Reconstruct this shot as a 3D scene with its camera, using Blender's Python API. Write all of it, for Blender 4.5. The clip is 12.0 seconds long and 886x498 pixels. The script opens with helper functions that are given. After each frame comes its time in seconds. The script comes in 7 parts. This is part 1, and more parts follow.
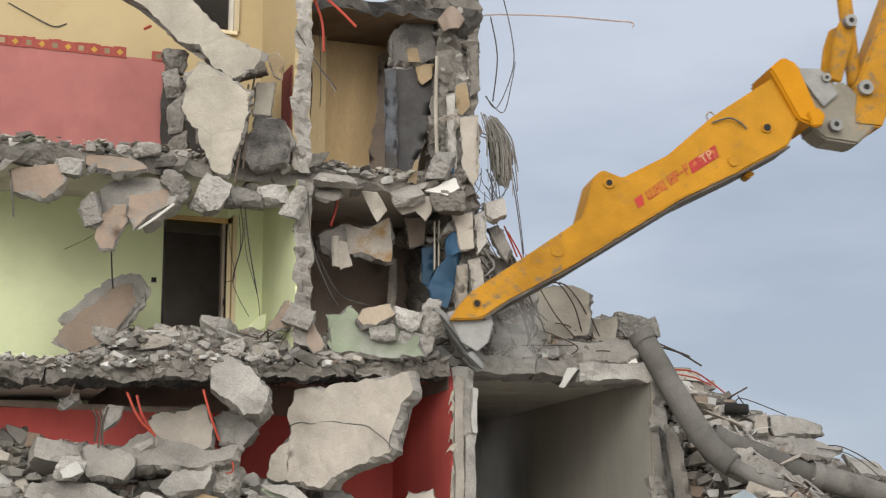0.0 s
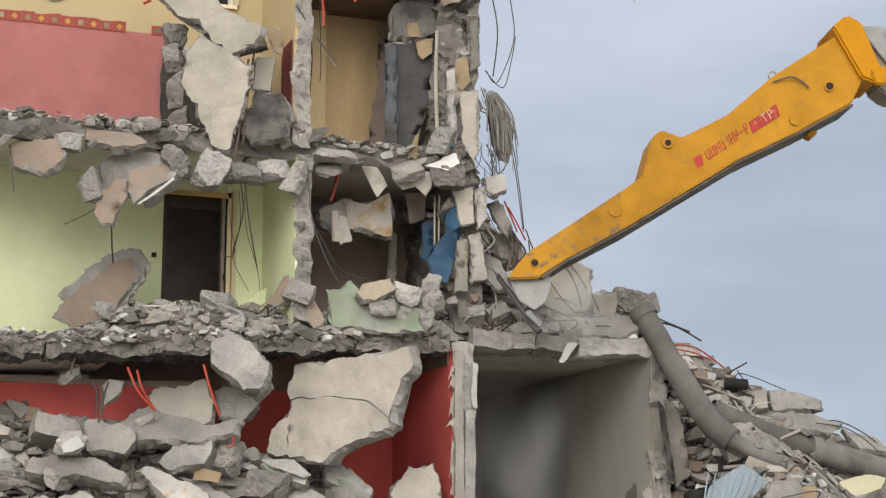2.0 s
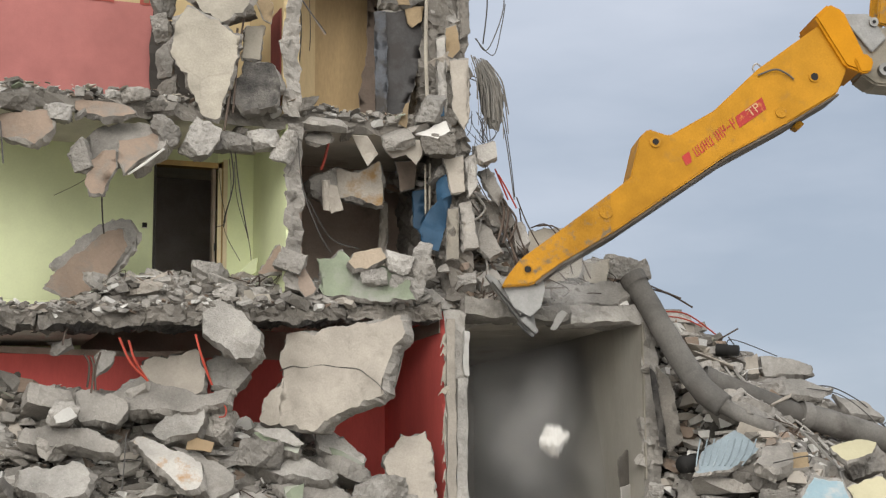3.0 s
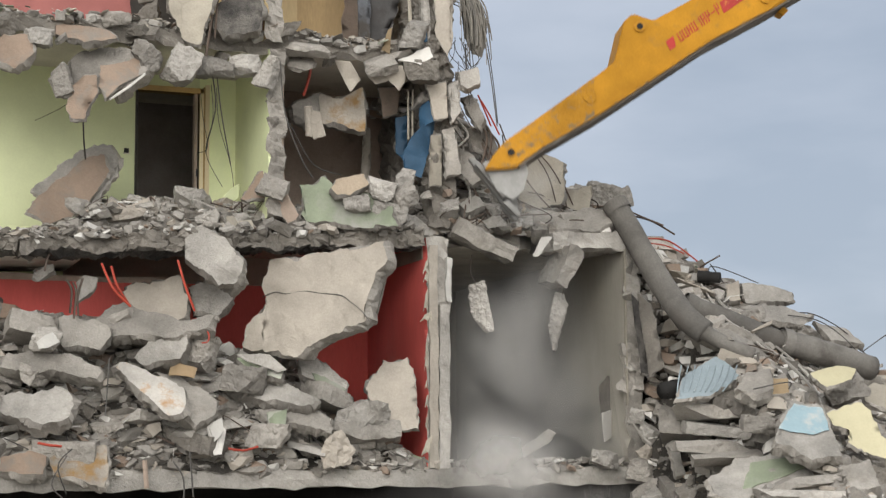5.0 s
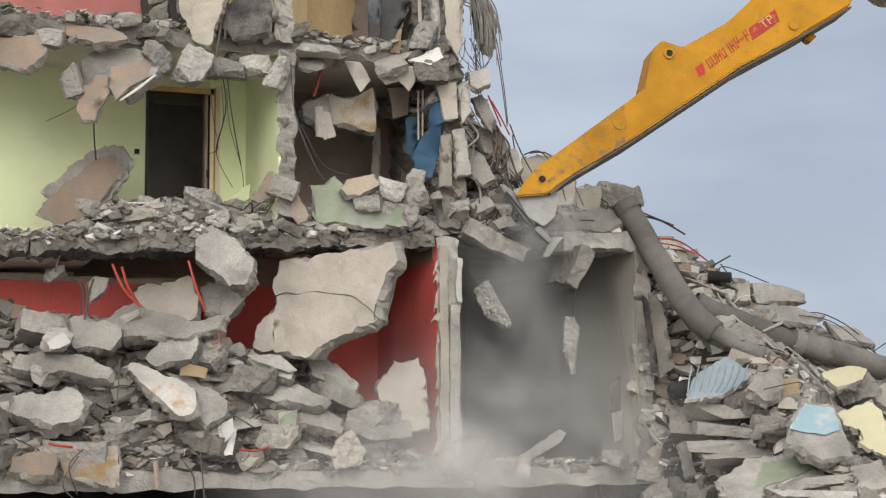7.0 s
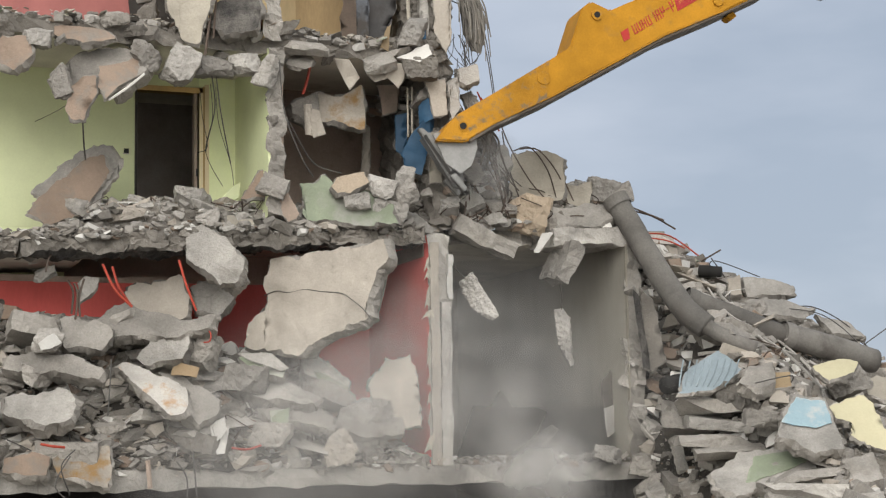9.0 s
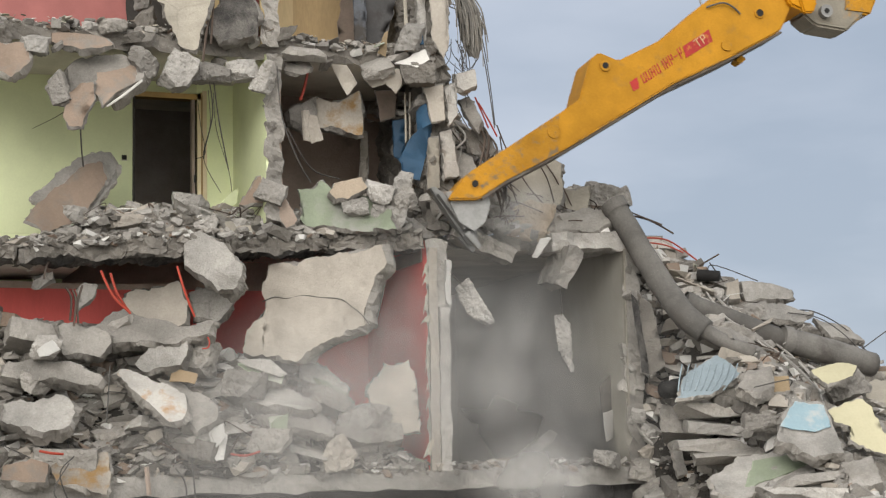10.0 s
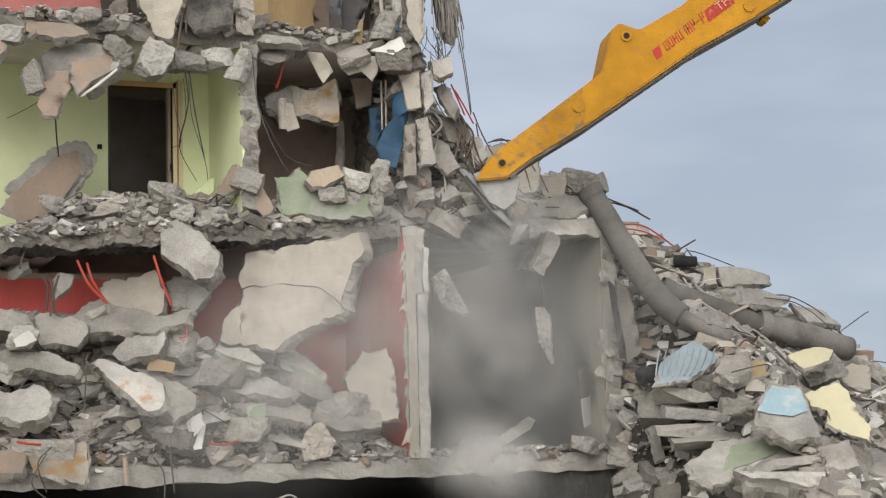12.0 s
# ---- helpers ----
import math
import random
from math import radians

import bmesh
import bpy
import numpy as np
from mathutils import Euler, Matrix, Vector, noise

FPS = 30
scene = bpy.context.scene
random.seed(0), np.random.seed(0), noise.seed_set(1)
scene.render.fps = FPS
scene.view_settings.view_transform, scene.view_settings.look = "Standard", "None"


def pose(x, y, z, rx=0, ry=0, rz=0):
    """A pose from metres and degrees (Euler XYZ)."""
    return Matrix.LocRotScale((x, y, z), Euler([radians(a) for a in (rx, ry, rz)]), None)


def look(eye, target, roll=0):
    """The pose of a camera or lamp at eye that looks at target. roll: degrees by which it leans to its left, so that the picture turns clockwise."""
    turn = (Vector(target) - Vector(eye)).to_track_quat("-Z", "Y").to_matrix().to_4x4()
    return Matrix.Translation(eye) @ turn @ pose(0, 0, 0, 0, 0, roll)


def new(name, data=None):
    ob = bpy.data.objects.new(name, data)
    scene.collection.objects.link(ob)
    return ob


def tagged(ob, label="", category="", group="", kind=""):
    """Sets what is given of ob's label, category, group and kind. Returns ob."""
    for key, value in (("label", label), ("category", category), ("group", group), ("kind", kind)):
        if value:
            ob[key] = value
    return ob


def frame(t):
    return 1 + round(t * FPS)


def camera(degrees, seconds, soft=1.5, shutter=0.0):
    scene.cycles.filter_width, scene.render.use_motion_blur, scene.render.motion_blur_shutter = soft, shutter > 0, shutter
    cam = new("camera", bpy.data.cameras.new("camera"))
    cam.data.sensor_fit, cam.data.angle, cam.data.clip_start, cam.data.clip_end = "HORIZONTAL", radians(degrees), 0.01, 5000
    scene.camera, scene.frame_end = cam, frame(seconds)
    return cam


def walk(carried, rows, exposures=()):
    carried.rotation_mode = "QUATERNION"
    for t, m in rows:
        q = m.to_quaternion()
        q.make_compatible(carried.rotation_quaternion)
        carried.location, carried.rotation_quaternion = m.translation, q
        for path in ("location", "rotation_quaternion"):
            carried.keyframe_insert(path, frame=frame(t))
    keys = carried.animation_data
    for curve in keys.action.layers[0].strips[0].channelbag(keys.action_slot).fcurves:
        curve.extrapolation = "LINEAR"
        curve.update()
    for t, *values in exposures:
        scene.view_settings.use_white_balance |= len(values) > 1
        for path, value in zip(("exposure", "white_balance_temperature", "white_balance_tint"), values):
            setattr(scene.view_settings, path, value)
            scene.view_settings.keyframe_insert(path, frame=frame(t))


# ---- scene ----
# The place: a half demolished block of flats, its rooms cut open, with the long arm of a
# demolition machine working on it. x runs along the cut front, y into the building, z up.
cam = camera(29.29, 12.0, soft=1.22, shutter=0.5)
walk(cam, [
    (0, pose(-7.70, -19.97, 1.60, 101.500, 0.000, -20.000)),
    (0.5, pose(-7.70, -19.97, 1.60, 101.474, -0.047, -19.753)),
    (1, pose(-7.70, -19.97, 1.60, 101.077, 0.281, -19.794)),
    (1.5, pose(-7.70, -19.97, 1.60, 100.692, 0.158, -19.993)),
    (2, pose(-7.70, -19.97, 1.60, 100.659, -0.033, -20.005)),
    (2.5, pose(-7.70, -19.97, 1.60, 100.050, 0.182, -20.106)),
    (4.3, pose(-7.70, -19.97, 1.60, 98.501, 0.374, -20.323)),
    (4.5, pose(-7.70, -19.97, 1.60, 98.112, 0.234, -20.441)),
    (5, pose(-7.70, -19.97, 1.60, 97.099, 0.352, -20.832)),
    (5.5, pose(-7.70, -19.97, 1.60, 96.748, 0.528, -20.961)),
    (6, pose(-7.70, -19.97, 1.60, 97.367, 0.542, -20.688)),
    (6.5, pose(-7.70, -19.97, 1.60, 97.251, 0.555, -20.488)),
    (7, pose(-7.70, -19.97, 1.60, 97.113, 0.380, -20.479)),
    (9, pose(-7.70, -19.97, 1.60, 97.002, 0.930, -20.730)),
    (9.5, pose(-7.70, -19.97, 1.60, 96.839, 1.093, -20.753)),
    (10, pose(-7.70, -19.97, 1.60, 97.181, 1.151, -20.763)),
    (10.5, pose(-7.70, -19.97, 1.60, 97.303, 1.258, -20.978)),
    (11, pose(-7.70, -19.97, 1.60, 97.127, 1.533, -21.258)),
    (11.5, pose(-7.70, -19.97, 1.60, 96.916, 1.518, -21.406)),
    (12, pose(-7.70, -19.97, 1.60, 96.737, 1.622, -21.485)),
], exposures=((0, 0.0), (12, 0.0)))

# ---------------------------------------------------------------- light
world = bpy.data.worlds.new("world")
scene.world = world
world.use_nodes = True
wn, wl = world.node_tree.nodes, world.node_tree.links
wn.clear()
sky = wn.new("ShaderNodeTexSky")
sky.sky_type, sky.sun_disc = "NISHITA", False
sky.sun_elevation, sky.sun_rotation = radians(27), radians(210)
sky_strength = wn.new("ShaderNodeVectorMath")
sky_strength.operation = "SCALE"
sky_strength.inputs["Scale"].default_value = 0.10
wl.new(sky.outputs[0], sky_strength.inputs[0])
w_co = wn.new("ShaderNodeTexCoord")
w_map = wn.new("ShaderNodeMapping")
w_map.inputs["Scale"].default_value = (1.0, 1.0, 3.2)
wl.new(w_co.outputs["Generated"], w_map.inputs[0])
w_noise = wn.new("ShaderNodeTexNoise")
w_noise.inputs["Scale"].default_value, w_noise.inputs["Detail"].default_value = 2.6, 6.0
w_noise.inputs["Roughness"].default_value = 0.5
wl.new(w_map.outputs[0], w_noise.inputs["Vector"])
w_ramp = wn.new("ShaderNodeValToRGB")
w_ramp.color_ramp.elements[0].position, w_ramp.color_ramp.elements[0].color = 0.36, (0.42, 0.485, 0.588, 1)
w_ramp.color_ramp.elements[1].position, w_ramp.color_ramp.elements[1].color = 0.64, (0.635, 0.685, 0.785, 1)
wl.new(w_noise.outputs["Fac"], w_ramp.inputs[0])
# an overcast sky is brighter towards the zenith and round the veiled sun
SUN_WAY = (-0.42, -0.79, 0.45)
w_dot = wn.new("ShaderNodeVectorMath")
w_dot.operation = "DOT_PRODUCT"
w_dot.inputs[1].default_value = SUN_WAY
wl.new(w_co.outputs["Generated"], w_dot.inputs[0])
w_glow = wn.new("ShaderNodeMapRange")
w_glow.interpolation_type = "SMOOTHSTEP"
w_glow.inputs[1].default_value, w_glow.inputs[2].default_value = -0.1, 1.0
w_glow.inputs[3].default_value, w_glow.inputs[4].default_value = 0.0, 1.0
wl.new(w_dot.outputs["Value"], w_glow.inputs[0])
w_bright = wn.new("ShaderNodeMix")
w_bright.data_type = "RGBA"
wl.new(w_glow.outputs[0], w_bright.inputs[0])
wl.new(w_ramp.outputs[0], w_bright.inputs[6])
w_bright.inputs[7].default_value = (2.58, 2.55, 2.46, 1)
w_mix = wn.new("ShaderNodeMix")
w_mix.data_type = "RGBA"
w_mix.inputs[0].default_value = 0.9
wl.new(sky_strength.outputs[0], w_mix.inputs[6])
wl.new(w_bright.outputs[2], w_mix.inputs[7])
w_bg = wn.new("ShaderNodeBackground")
w_bg.inputs[1].default_value = 1.0
wl.new(w_mix.outputs[2], w_bg.inputs[0])
w_out = wn.new("ShaderNodeOutputWorld")
wl.new(w_bg.outputs[0], w_out.inputs[0])

sun_data = bpy.data.lights.new("sun", "SUN")
sun_data.energy, sun_data.angle, sun_data.color = 1.3, radians(26), (1.0, 0.97, 0.925)
sun = new("sun", sun_data)
sun.matrix_world = look((-14, -26, 18.0), (0, 0, 4))


# ---------------------------------------------------------------- materials
def material(name, base, rough=0.9, metal=0.0, scale=4.0, vary=0.35, stain=None, stain_cut=0.58, stain_scale=1.3,
             bump=0.25, per_object=0.25, streak=False, spec=0.3, speck=0.0, crack=0.0):
    """A worn surface: base colour, broad tone changes, stains of a second colour, fine grain and relief."""
    m = bpy.data.materials.new(name)
    m.use_nodes = True
    n, l = m.node_tree.nodes, m.node_tree.links
    b = n["Principled BSDF"]
    b.inputs["Roughness"].default_value, b.inputs["Metallic"].default_value = rough, metal
    b.inputs["Specular IOR Level"].default_value = spec
    co = n.new("ShaderNodeTexCoord")
    mp = n.new("ShaderNodeMapping")
    mp.inputs["Scale"].default_value = (1, 1, 0.25) if streak else (1, 1, 1)
    info = n.new("ShaderNodeObjectInfo")
    shift = n.new("ShaderNodeVectorMath")
    shift.operation = "SCALE"
    shift.inputs[0].default_value = (13.0, 7.0, 5.0)
    l.new(info.outputs["Random"], shift.inputs["Scale"])
    l.new(shift.outputs[0], mp.inputs["Location"])
    l.new(co.outputs["Object"], mp.inputs[0])

    def noise_node(s, detail, r=0.6):
        t = n.new("ShaderNodeTexNoise")
        t.inputs["Scale"].default_value, t.inputs["Detail"].default_value, t.inputs["Roughness"].default_value = s, detail, r
        l.new(mp.outputs[0], t.inputs["Vector"])
        return t.outputs["Fac"]

    def mix(kind, fac, a, c):
        x = n.new("ShaderNodeMix")
        x.data_type, x.blend_type = "RGBA", kind
        for sock, v in ((x.inputs[0], fac), (x.inputs[6], a), (x.inputs[7], c)):
            if hasattr(v, "links"):
                l.new(v, sock)
            else:
                sock.default_value = v
        return x.outputs[2]

    def ranged(v, a, c, lo, hi):
        r = n.new("ShaderNodeMapRange")
        r.inputs[1].default_value, r.inputs[2].default_value, r.inputs[3].default_value, r.inputs[4].default_value = a, c, lo, hi
        l.new(v, r.inputs[0])
        return r.outputs[0]

    def grey(v):
        c = n.new("ShaderNodeCombineColor")
        for i in range(3):
            l.new(v, c.inputs[i])
        return c.outputs[0]

    broad, fine = noise_node(scale * 0.35, 5), noise_node(scale * 9, 6, 0.7)
    col = mix("MULTIPLY", 1.0, (*base, 1), grey(ranged(broad, 0.3, 0.7, 1 - vary, 1 + vary * 0.5)))
    col = mix("MULTIPLY", 1.0, col, grey(ranged(fine, 0.3, 0.7, 1 - vary * 0.38, 1 + vary * 0.25)))
    if stain:
        cover = ranged(noise_node(stain_scale, 7, 0.65), stain_cut, stain_cut + 0.15, 0.0, 1.0)
        col = mix("MIX", cover, col, (*stain, 1))
    if crack:
        warp = n.new("ShaderNodeMix")
        warp.data_type = "VECTOR"
        warp.inputs[0].default_value = 0.12
        wob = n.new("ShaderNodeTexNoise")
        wob.inputs["Scale"].default_value, wob.inputs["Detail"].default_value = 3.0, 5
        l.new(mp.outputs[0], wob.inputs["Vector"])
        l.new(mp.outputs[0], warp.inputs[4])
        l.new(wob.outputs["Color"], warp.inputs[5])
        cell = n.new("ShaderNodeTexVoronoi")
        cell.feature = "DISTANCE_TO_EDGE"
        cell.inputs["Scale"].default_value = 1.6
        l.new(warp.outputs[1], cell.inputs["Vector"])
        line = n.new("ShaderNodeMath")
        line.operation = "MULTIPLY"
        l.new(ranged(cell.outputs["Distance"], 0.004, 0.016, crack, 0.0), line.inputs[0])
        l.new(ranged(noise_node(1.1, 3), 0.45, 0.6, 0.0, 1.0), line.inputs[1])
        col = mix("MULTIPLY", line.outputs[0], col, (0.25, 0.23, 0.21, 1))
    if speck:
        col = mix("MIX", ranged(noise_node(scale * 22, 2), 0.66, 0.7, 0.0, speck), col, (0.62, 0.61, 0.58, 1))
    if per_object:
        isl = n.new("ShaderNodeNewGeometry")
        rnd = n.new("ShaderNodeMath")
        rnd.operation = "FRACT"
        add = n.new("ShaderNodeMath")
        add.operation = "ADD"
        l.new(info.outputs["Random"], add.inputs[0])
        l.new(isl.outputs["Random Per Island"], add.inputs[1])
        l.new(add.outputs[0], rnd.inputs[0])
        col = mix("MULTIPLY", 1.0, col, grey(ranged(rnd.outputs[0], 0, 1, 1 - per_object, 1 + per_object * 0.6)))
    grain_height = fine
    if bump >= 0.5:
        stones = n.new("ShaderNodeTexVoronoi")
        stones.inputs["Scale"].default_value = scale * 11
        l.new(mp.outputs[0], stones.inputs["Vector"])
        pit = n.new("ShaderNodeMath")
        pit.operation = "MULTIPLY_ADD"
        l.new(stones.outputs["Distance"], pit.inputs[0])
        pit.inputs[1].default_value = -0.25
        l.new(fine, pit.inputs[2])
        grain_height = pit.outputs[0]
        col = mix("MULTIPLY", 1.0, col, grey(ranged(noise_node(scale * 3.3, 8, 0.75), 0.35, 0.65, 0.90, 1.06)))
    l.new(col, b.inputs["Base Color"])
    if bump:
        h = n.new("ShaderNodeMath")
        h.operation = "ADD"
        l.new(grain_height, h.inputs[0])
        l.new(noise_node(scale * 2.2, 6, 0.65), h.inputs[1])
        bp = n.new("ShaderNodeBump")
        bp.inputs["Strength"].default_value, bp.inputs["Distance"].default_value = bump, 0.05
        l.new(h.outputs[0], bp.inputs["Height"])
        l.new(bp.outputs[0], b.inputs["Normal"])
    return m


CONCRETE = material("broken_concrete", (0.315, 0.292, 0.262), 0.95, bump=0.5, vary=0.42, speck=0.25, stain=(0.19, 0.172, 0.15), stain_cut=0.56, stain_scale=2.0, crack=0.12)
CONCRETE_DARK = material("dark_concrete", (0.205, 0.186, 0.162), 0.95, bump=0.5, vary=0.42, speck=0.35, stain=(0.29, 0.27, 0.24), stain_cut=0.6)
# darkest concrete: sooty lumps, and the darker undersides of the slab edge
SOOTY_DARK = material("sooty_dark_concrete", (0.13, 0.12, 0.108), 0.9, bump=0.7, vary=0.6, stain=(0.045, 0.042, 0.04), stain_cut=0.45, stain_scale=2.6)
CONCRETE_PALE = material("pale_dusty_concrete", (0.385, 0.362, 0.33), 0.95, bump=0.5, vary=0.42, speck=0.3, stain=(0.24, 0.222, 0.198), stain_cut=0.55, stain_scale=2.6, crack=0.2)
PINK_CONCRETE = material("pinkish_floor_screed", (0.272, 0.205, 0.157), 0.95, bump=0.4, vary=0.25, stain=(0.21, 0.185, 0.16), stain_scale=3.0, stain_cut=0.52, crack=0.12, speck=0.1)
CREAM = material("cream_painted_plaster", (0.36, 0.325, 0.268), 0.8, bump=0.3, vary=0.3, stain=(0.44, 0.41, 0.36), stain_cut=0.62, crack=0.15)
BEIGE = material("beige_plaster", (0.385, 0.345, 0.295), 0.85, bump=0.3, vary=0.28, stain=(0.30, 0.275, 0.245), stain_cut=0.56, crack=0.1, per_object=0.15)
PINK = material("pink_wallpaper", (0.42, 0.157, 0.143), 0.8, bump=0.10, vary=0.14, stain=(0.41, 0.16, 0.145), stain_cut=0.6, scale=7)
YELLOW = material("yellow_wallpaper", (0.43, 0.335, 0.185), 0.8, bump=0.08, vary=0.06, stain=(0.40, 0.285, 0.14), stain_cut=0.6, per_object=0)
OCHRE_PALE = material("pale_ochre_wallpaper", (0.68, 0.52, 0.30), 0.85, bump=0.08, vary=0.2, stain=(0.58, 0.42, 0.24), stain_cut=0.6, streak=True)
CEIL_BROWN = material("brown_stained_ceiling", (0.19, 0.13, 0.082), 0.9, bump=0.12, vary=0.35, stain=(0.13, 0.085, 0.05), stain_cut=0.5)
OCHRE = material("ochre_stained_wallpaper", (0.56, 0.40, 0.215), 0.85, bump=0.1, vary=0.3, stain=(0.5, 0.35, 0.2), stain_cut=0.62, streak=True)
GREEN = material("pale_green_paint", (0.70, 0.745, 0.455), 0.75, bump=0.06, vary=0.10, stain=(0.62, 0.645, 0.39), stain_cut=0.62)
RED = material("dark_red_wallpaper", (0.52, 0.095, 0.082), 0.8, bump=0.08, vary=0.18, stain=(0.42, 0.08, 0.07), stain_cut=0.6, streak=True)
# the red wallpaper again, darkened in its base colour to stand for shade
RED_SHADED = material("red_wallpaper_in_shade", (0.17, 0.035, 0.03), 0.85, bump=0.08, vary=0.25)
GREYWALL = material("grey_beige_plaster", (0.36, 0.335, 0.29), 0.85, bump=0.08, vary=0.14, stain=(0.30, 0.285, 0.25), stain_cut=0.6, streak=True)
BROWN = material("brown_plaster", (0.30, 0.235, 0.19), 0.9, bump=0.2, vary=0.35, stain=(0.15, 0.11, 0.085))
HALL = material("dim_hall_plaster", (0.40, 0.355, 0.32), 0.9, bump=0.1, vary=0.3)
# near-black base: the shade of cellar and inner recesses is put into the colour
DARK = material("shade_dark_interior", (0.07, 0.062, 0.055), 0.9, bump=0.1, vary=0.3)
CEIL = material("ceiling_plaster", (0.52, 0.485, 0.42), 0.9, bump=0.12, vary=0.25, stain=(0.36, 0.31, 0.25))
WOOD = material("raw_door_frame_wood", (0.55, 0.36, 0.15), 0.6, bump=0.1, vary=0.3, streak=True)
DOOR_PAINT = material("cream_door_frame_paint", (0.66, 0.55, 0.36), 0.55, bump=0.05, vary=0.15)
WHITE = material("white_plaster_fragment", (0.54, 0.52, 0.485), 0.8, bump=0.2, vary=0.2)
BLUE = material("blue_lining_sheet", (0.024, 0.07, 0.128), 0.6, bump=0.15, vary=0.3, stain=(0.20, 0.27, 0.33), stain_cut=0.62)
LIGHT_BLUE = material("light_blue_paint", (0.25, 0.345, 0.385), 0.8, bump=0.15, vary=0.15, stain=(0.42, 0.41, 0.39), stain_cut=0.52, stain_scale=3)
PALE_YELLOW = material("pale_yellow_paint", (0.46, 0.42, 0.28), 0.8, bump=0.12, vary=0.15, stain=(0.50, 0.47, 0.38), stain_cut=0.6)
MINT = material("mint_green_paint", (0.275, 0.31, 0.22), 0.8, bump=0.25, vary=0.25, stain=(0.36, 0.35, 0.32), stain_cut=0.49, crack=0.12)
DUCT = material("fibre_cement_grey", (0.158, 0.147, 0.133), 0.8, bump=0.3, vary=0.45, stain=(0.10, 0.09, 0.08), stain_cut=0.52, stain_scale=2.2)
METAL_PANEL = material("dull_blue_grey_panel", (0.12, 0.128, 0.145), 0.6, bump=0.3, vary=0.5, stain=(0.055, 0.047, 0.04), stain_cut=0.44, stain_scale=2.5)
SCORCH = material("scorched_sheet", (0.05, 0.047, 0.046), 0.6, bump=0.12, vary=0.5, stain=(0.035, 0.03, 0.027), stain_cut=0.46, stain_scale=2.2)
STEEL = material("dusty_steel", (0.25, 0.245, 0.235), 0.55, metal=0.5, bump=0.2, vary=0.35, stain=(0.36, 0.34, 0.31), stain_cut=0.55)
INSULATION = material("dusty_grey_insulation", (0.23, 0.215, 0.19), 0.95, bump=0.6, vary=0.5, streak=True, stain=(0.32, 0.30, 0.27), stain_cut=0.55, stain_scale=6)
CONDUIT_PINK = material("pale_pink_conduit", (0.40, 0.33, 0.31), 0.5, bump=0.0, vary=0.2)
REBAR = material("rusty_bar", (0.10, 0.075, 0.06), 0.8, metal=0.3, bump=0.1, vary=0.4)
CABLE = material("dark_cable", (0.07, 0.065, 0.06), 0.6, bump=0.0, vary=0.2)
RED_CONDUIT = material("orange_red_conduit", (0.34, 0.05, 0.03), 0.5, bump=0.0, vary=0.2)
ARM_PAINT = material("yellow_machine_paint", (0.43, 0.205, 0.018), 0.55, bump=0.08, vary=0.3, stain=(0.30, 0.155, 0.03), stain_cut=0.57, stain_scale=5.0, per_object=0, spec=0.08)
ARM_WORN = material("worn_yellow_paint", (0.43, 0.205, 0.018), 0.5, bump=0.3, vary=0.35, stain=(0.15, 0.118, 0.078), stain_cut=0.52, stain_scale=9.0, spec=0.1, per_object=0)
ARM_ORANGE = material("orange_machine_paint", (0.50, 0.215, 0.008), 0.5, bump=0.03, vary=0.2, per_object=0, spec=0.08)
KNUCKLE = material("dusty_grey_cast_steel", (0.25, 0.225, 0.18), 0.65, bump=0.2, vary=0.35, stain=(0.36, 0.20, 0.05), stain_cut=0.6, stain_scale=4.0, per_object=0, spec=0.15)
ARM_DARK = material("dark_underside", (0.105, 0.085, 0.065), 0.7, bump=0.3, vary=0.4, stain=(0.24, 0.22, 0.19), stain_cut=0.56, per_object=0)
SIGN_RED = material("red_sign_paint", (0.36, 0.022, 0.016), 0.5, bump=0.05, vary=0.2, stain=(0.50, 0.22, 0.03), stain_cut=0.56, stain_scale=9, per_object=0)
SIGN_WHITE = material("white_lettering", (0.56, 0.33, 0.17), 0.5, bump=0.0, vary=0.2, per_object=0)
BLACK = material("black_hollow", (0.015, 0.014, 0.013), 0.8, bump=0.0, vary=0.1, per_object=0)
BORDER_RED = material("border_red_paper", (0.30, 0.065, 0.05), 0.8, bump=0.05, vary=0.2, per_object=0)
BORDER_GOLD = material("border_gold_paper", (0.45, 0.25, 0.05), 0.8, bump=0.05, vary=0.2, per_object=0)
STAINED = material("stained_beige_paper", (0.37, 0.33, 0.28), 0.85, bump=0.4, vary=0.4, stain=(0.27, 0.165, 0.07), stain_cut=0.47, stain_scale=3.2)
WHITE_STAINED = material("white_paper_with_orange_stains", (0.42, 0.395, 0.36), 0.85, bump=0.45, vary=0.35, stain=(0.33, 0.20, 0.10), stain_cut=0.53, stain_scale=4.0)
RIBBED = material("pale_blue_grey_sheet", (0.25, 0.30, 0.325), 0.6, bump=0.2, vary=0.3, stain=(0.30, 0.31, 0.31), stain_cut=0.55, crack=0.1)
TAN = material("tan_stained_paper", (0.27, 0.20, 0.12), 0.85, bump=0.2, vary=0.35, stain=(0.24, 0.17, 0.10), stain_cut=0.52)
PEACH = material("peach_paint", (0.44, 0.355, 0.265), 0.8, bump=0.4, vary=0.3, stain=(0.42, 0.37, 0.3), stain_cut=0.54)
# near-black base: the shade of voids between the lumps is put into the colour
HEAP_CORE = material("shade_dark_rubble_fines", (0.065, 0.058, 0.05), 0.95, bump=0.9, vary=0.6, stain=(0.17, 0.157, 0.14), stain_cut=0.55, stain_scale=4)
GROUND = material("dusty_trodden_ground", (0.40, 0.375, 0.335), 0.95, bump=0.6, vary=0.4, stain=(0.46, 0.43, 0.39))


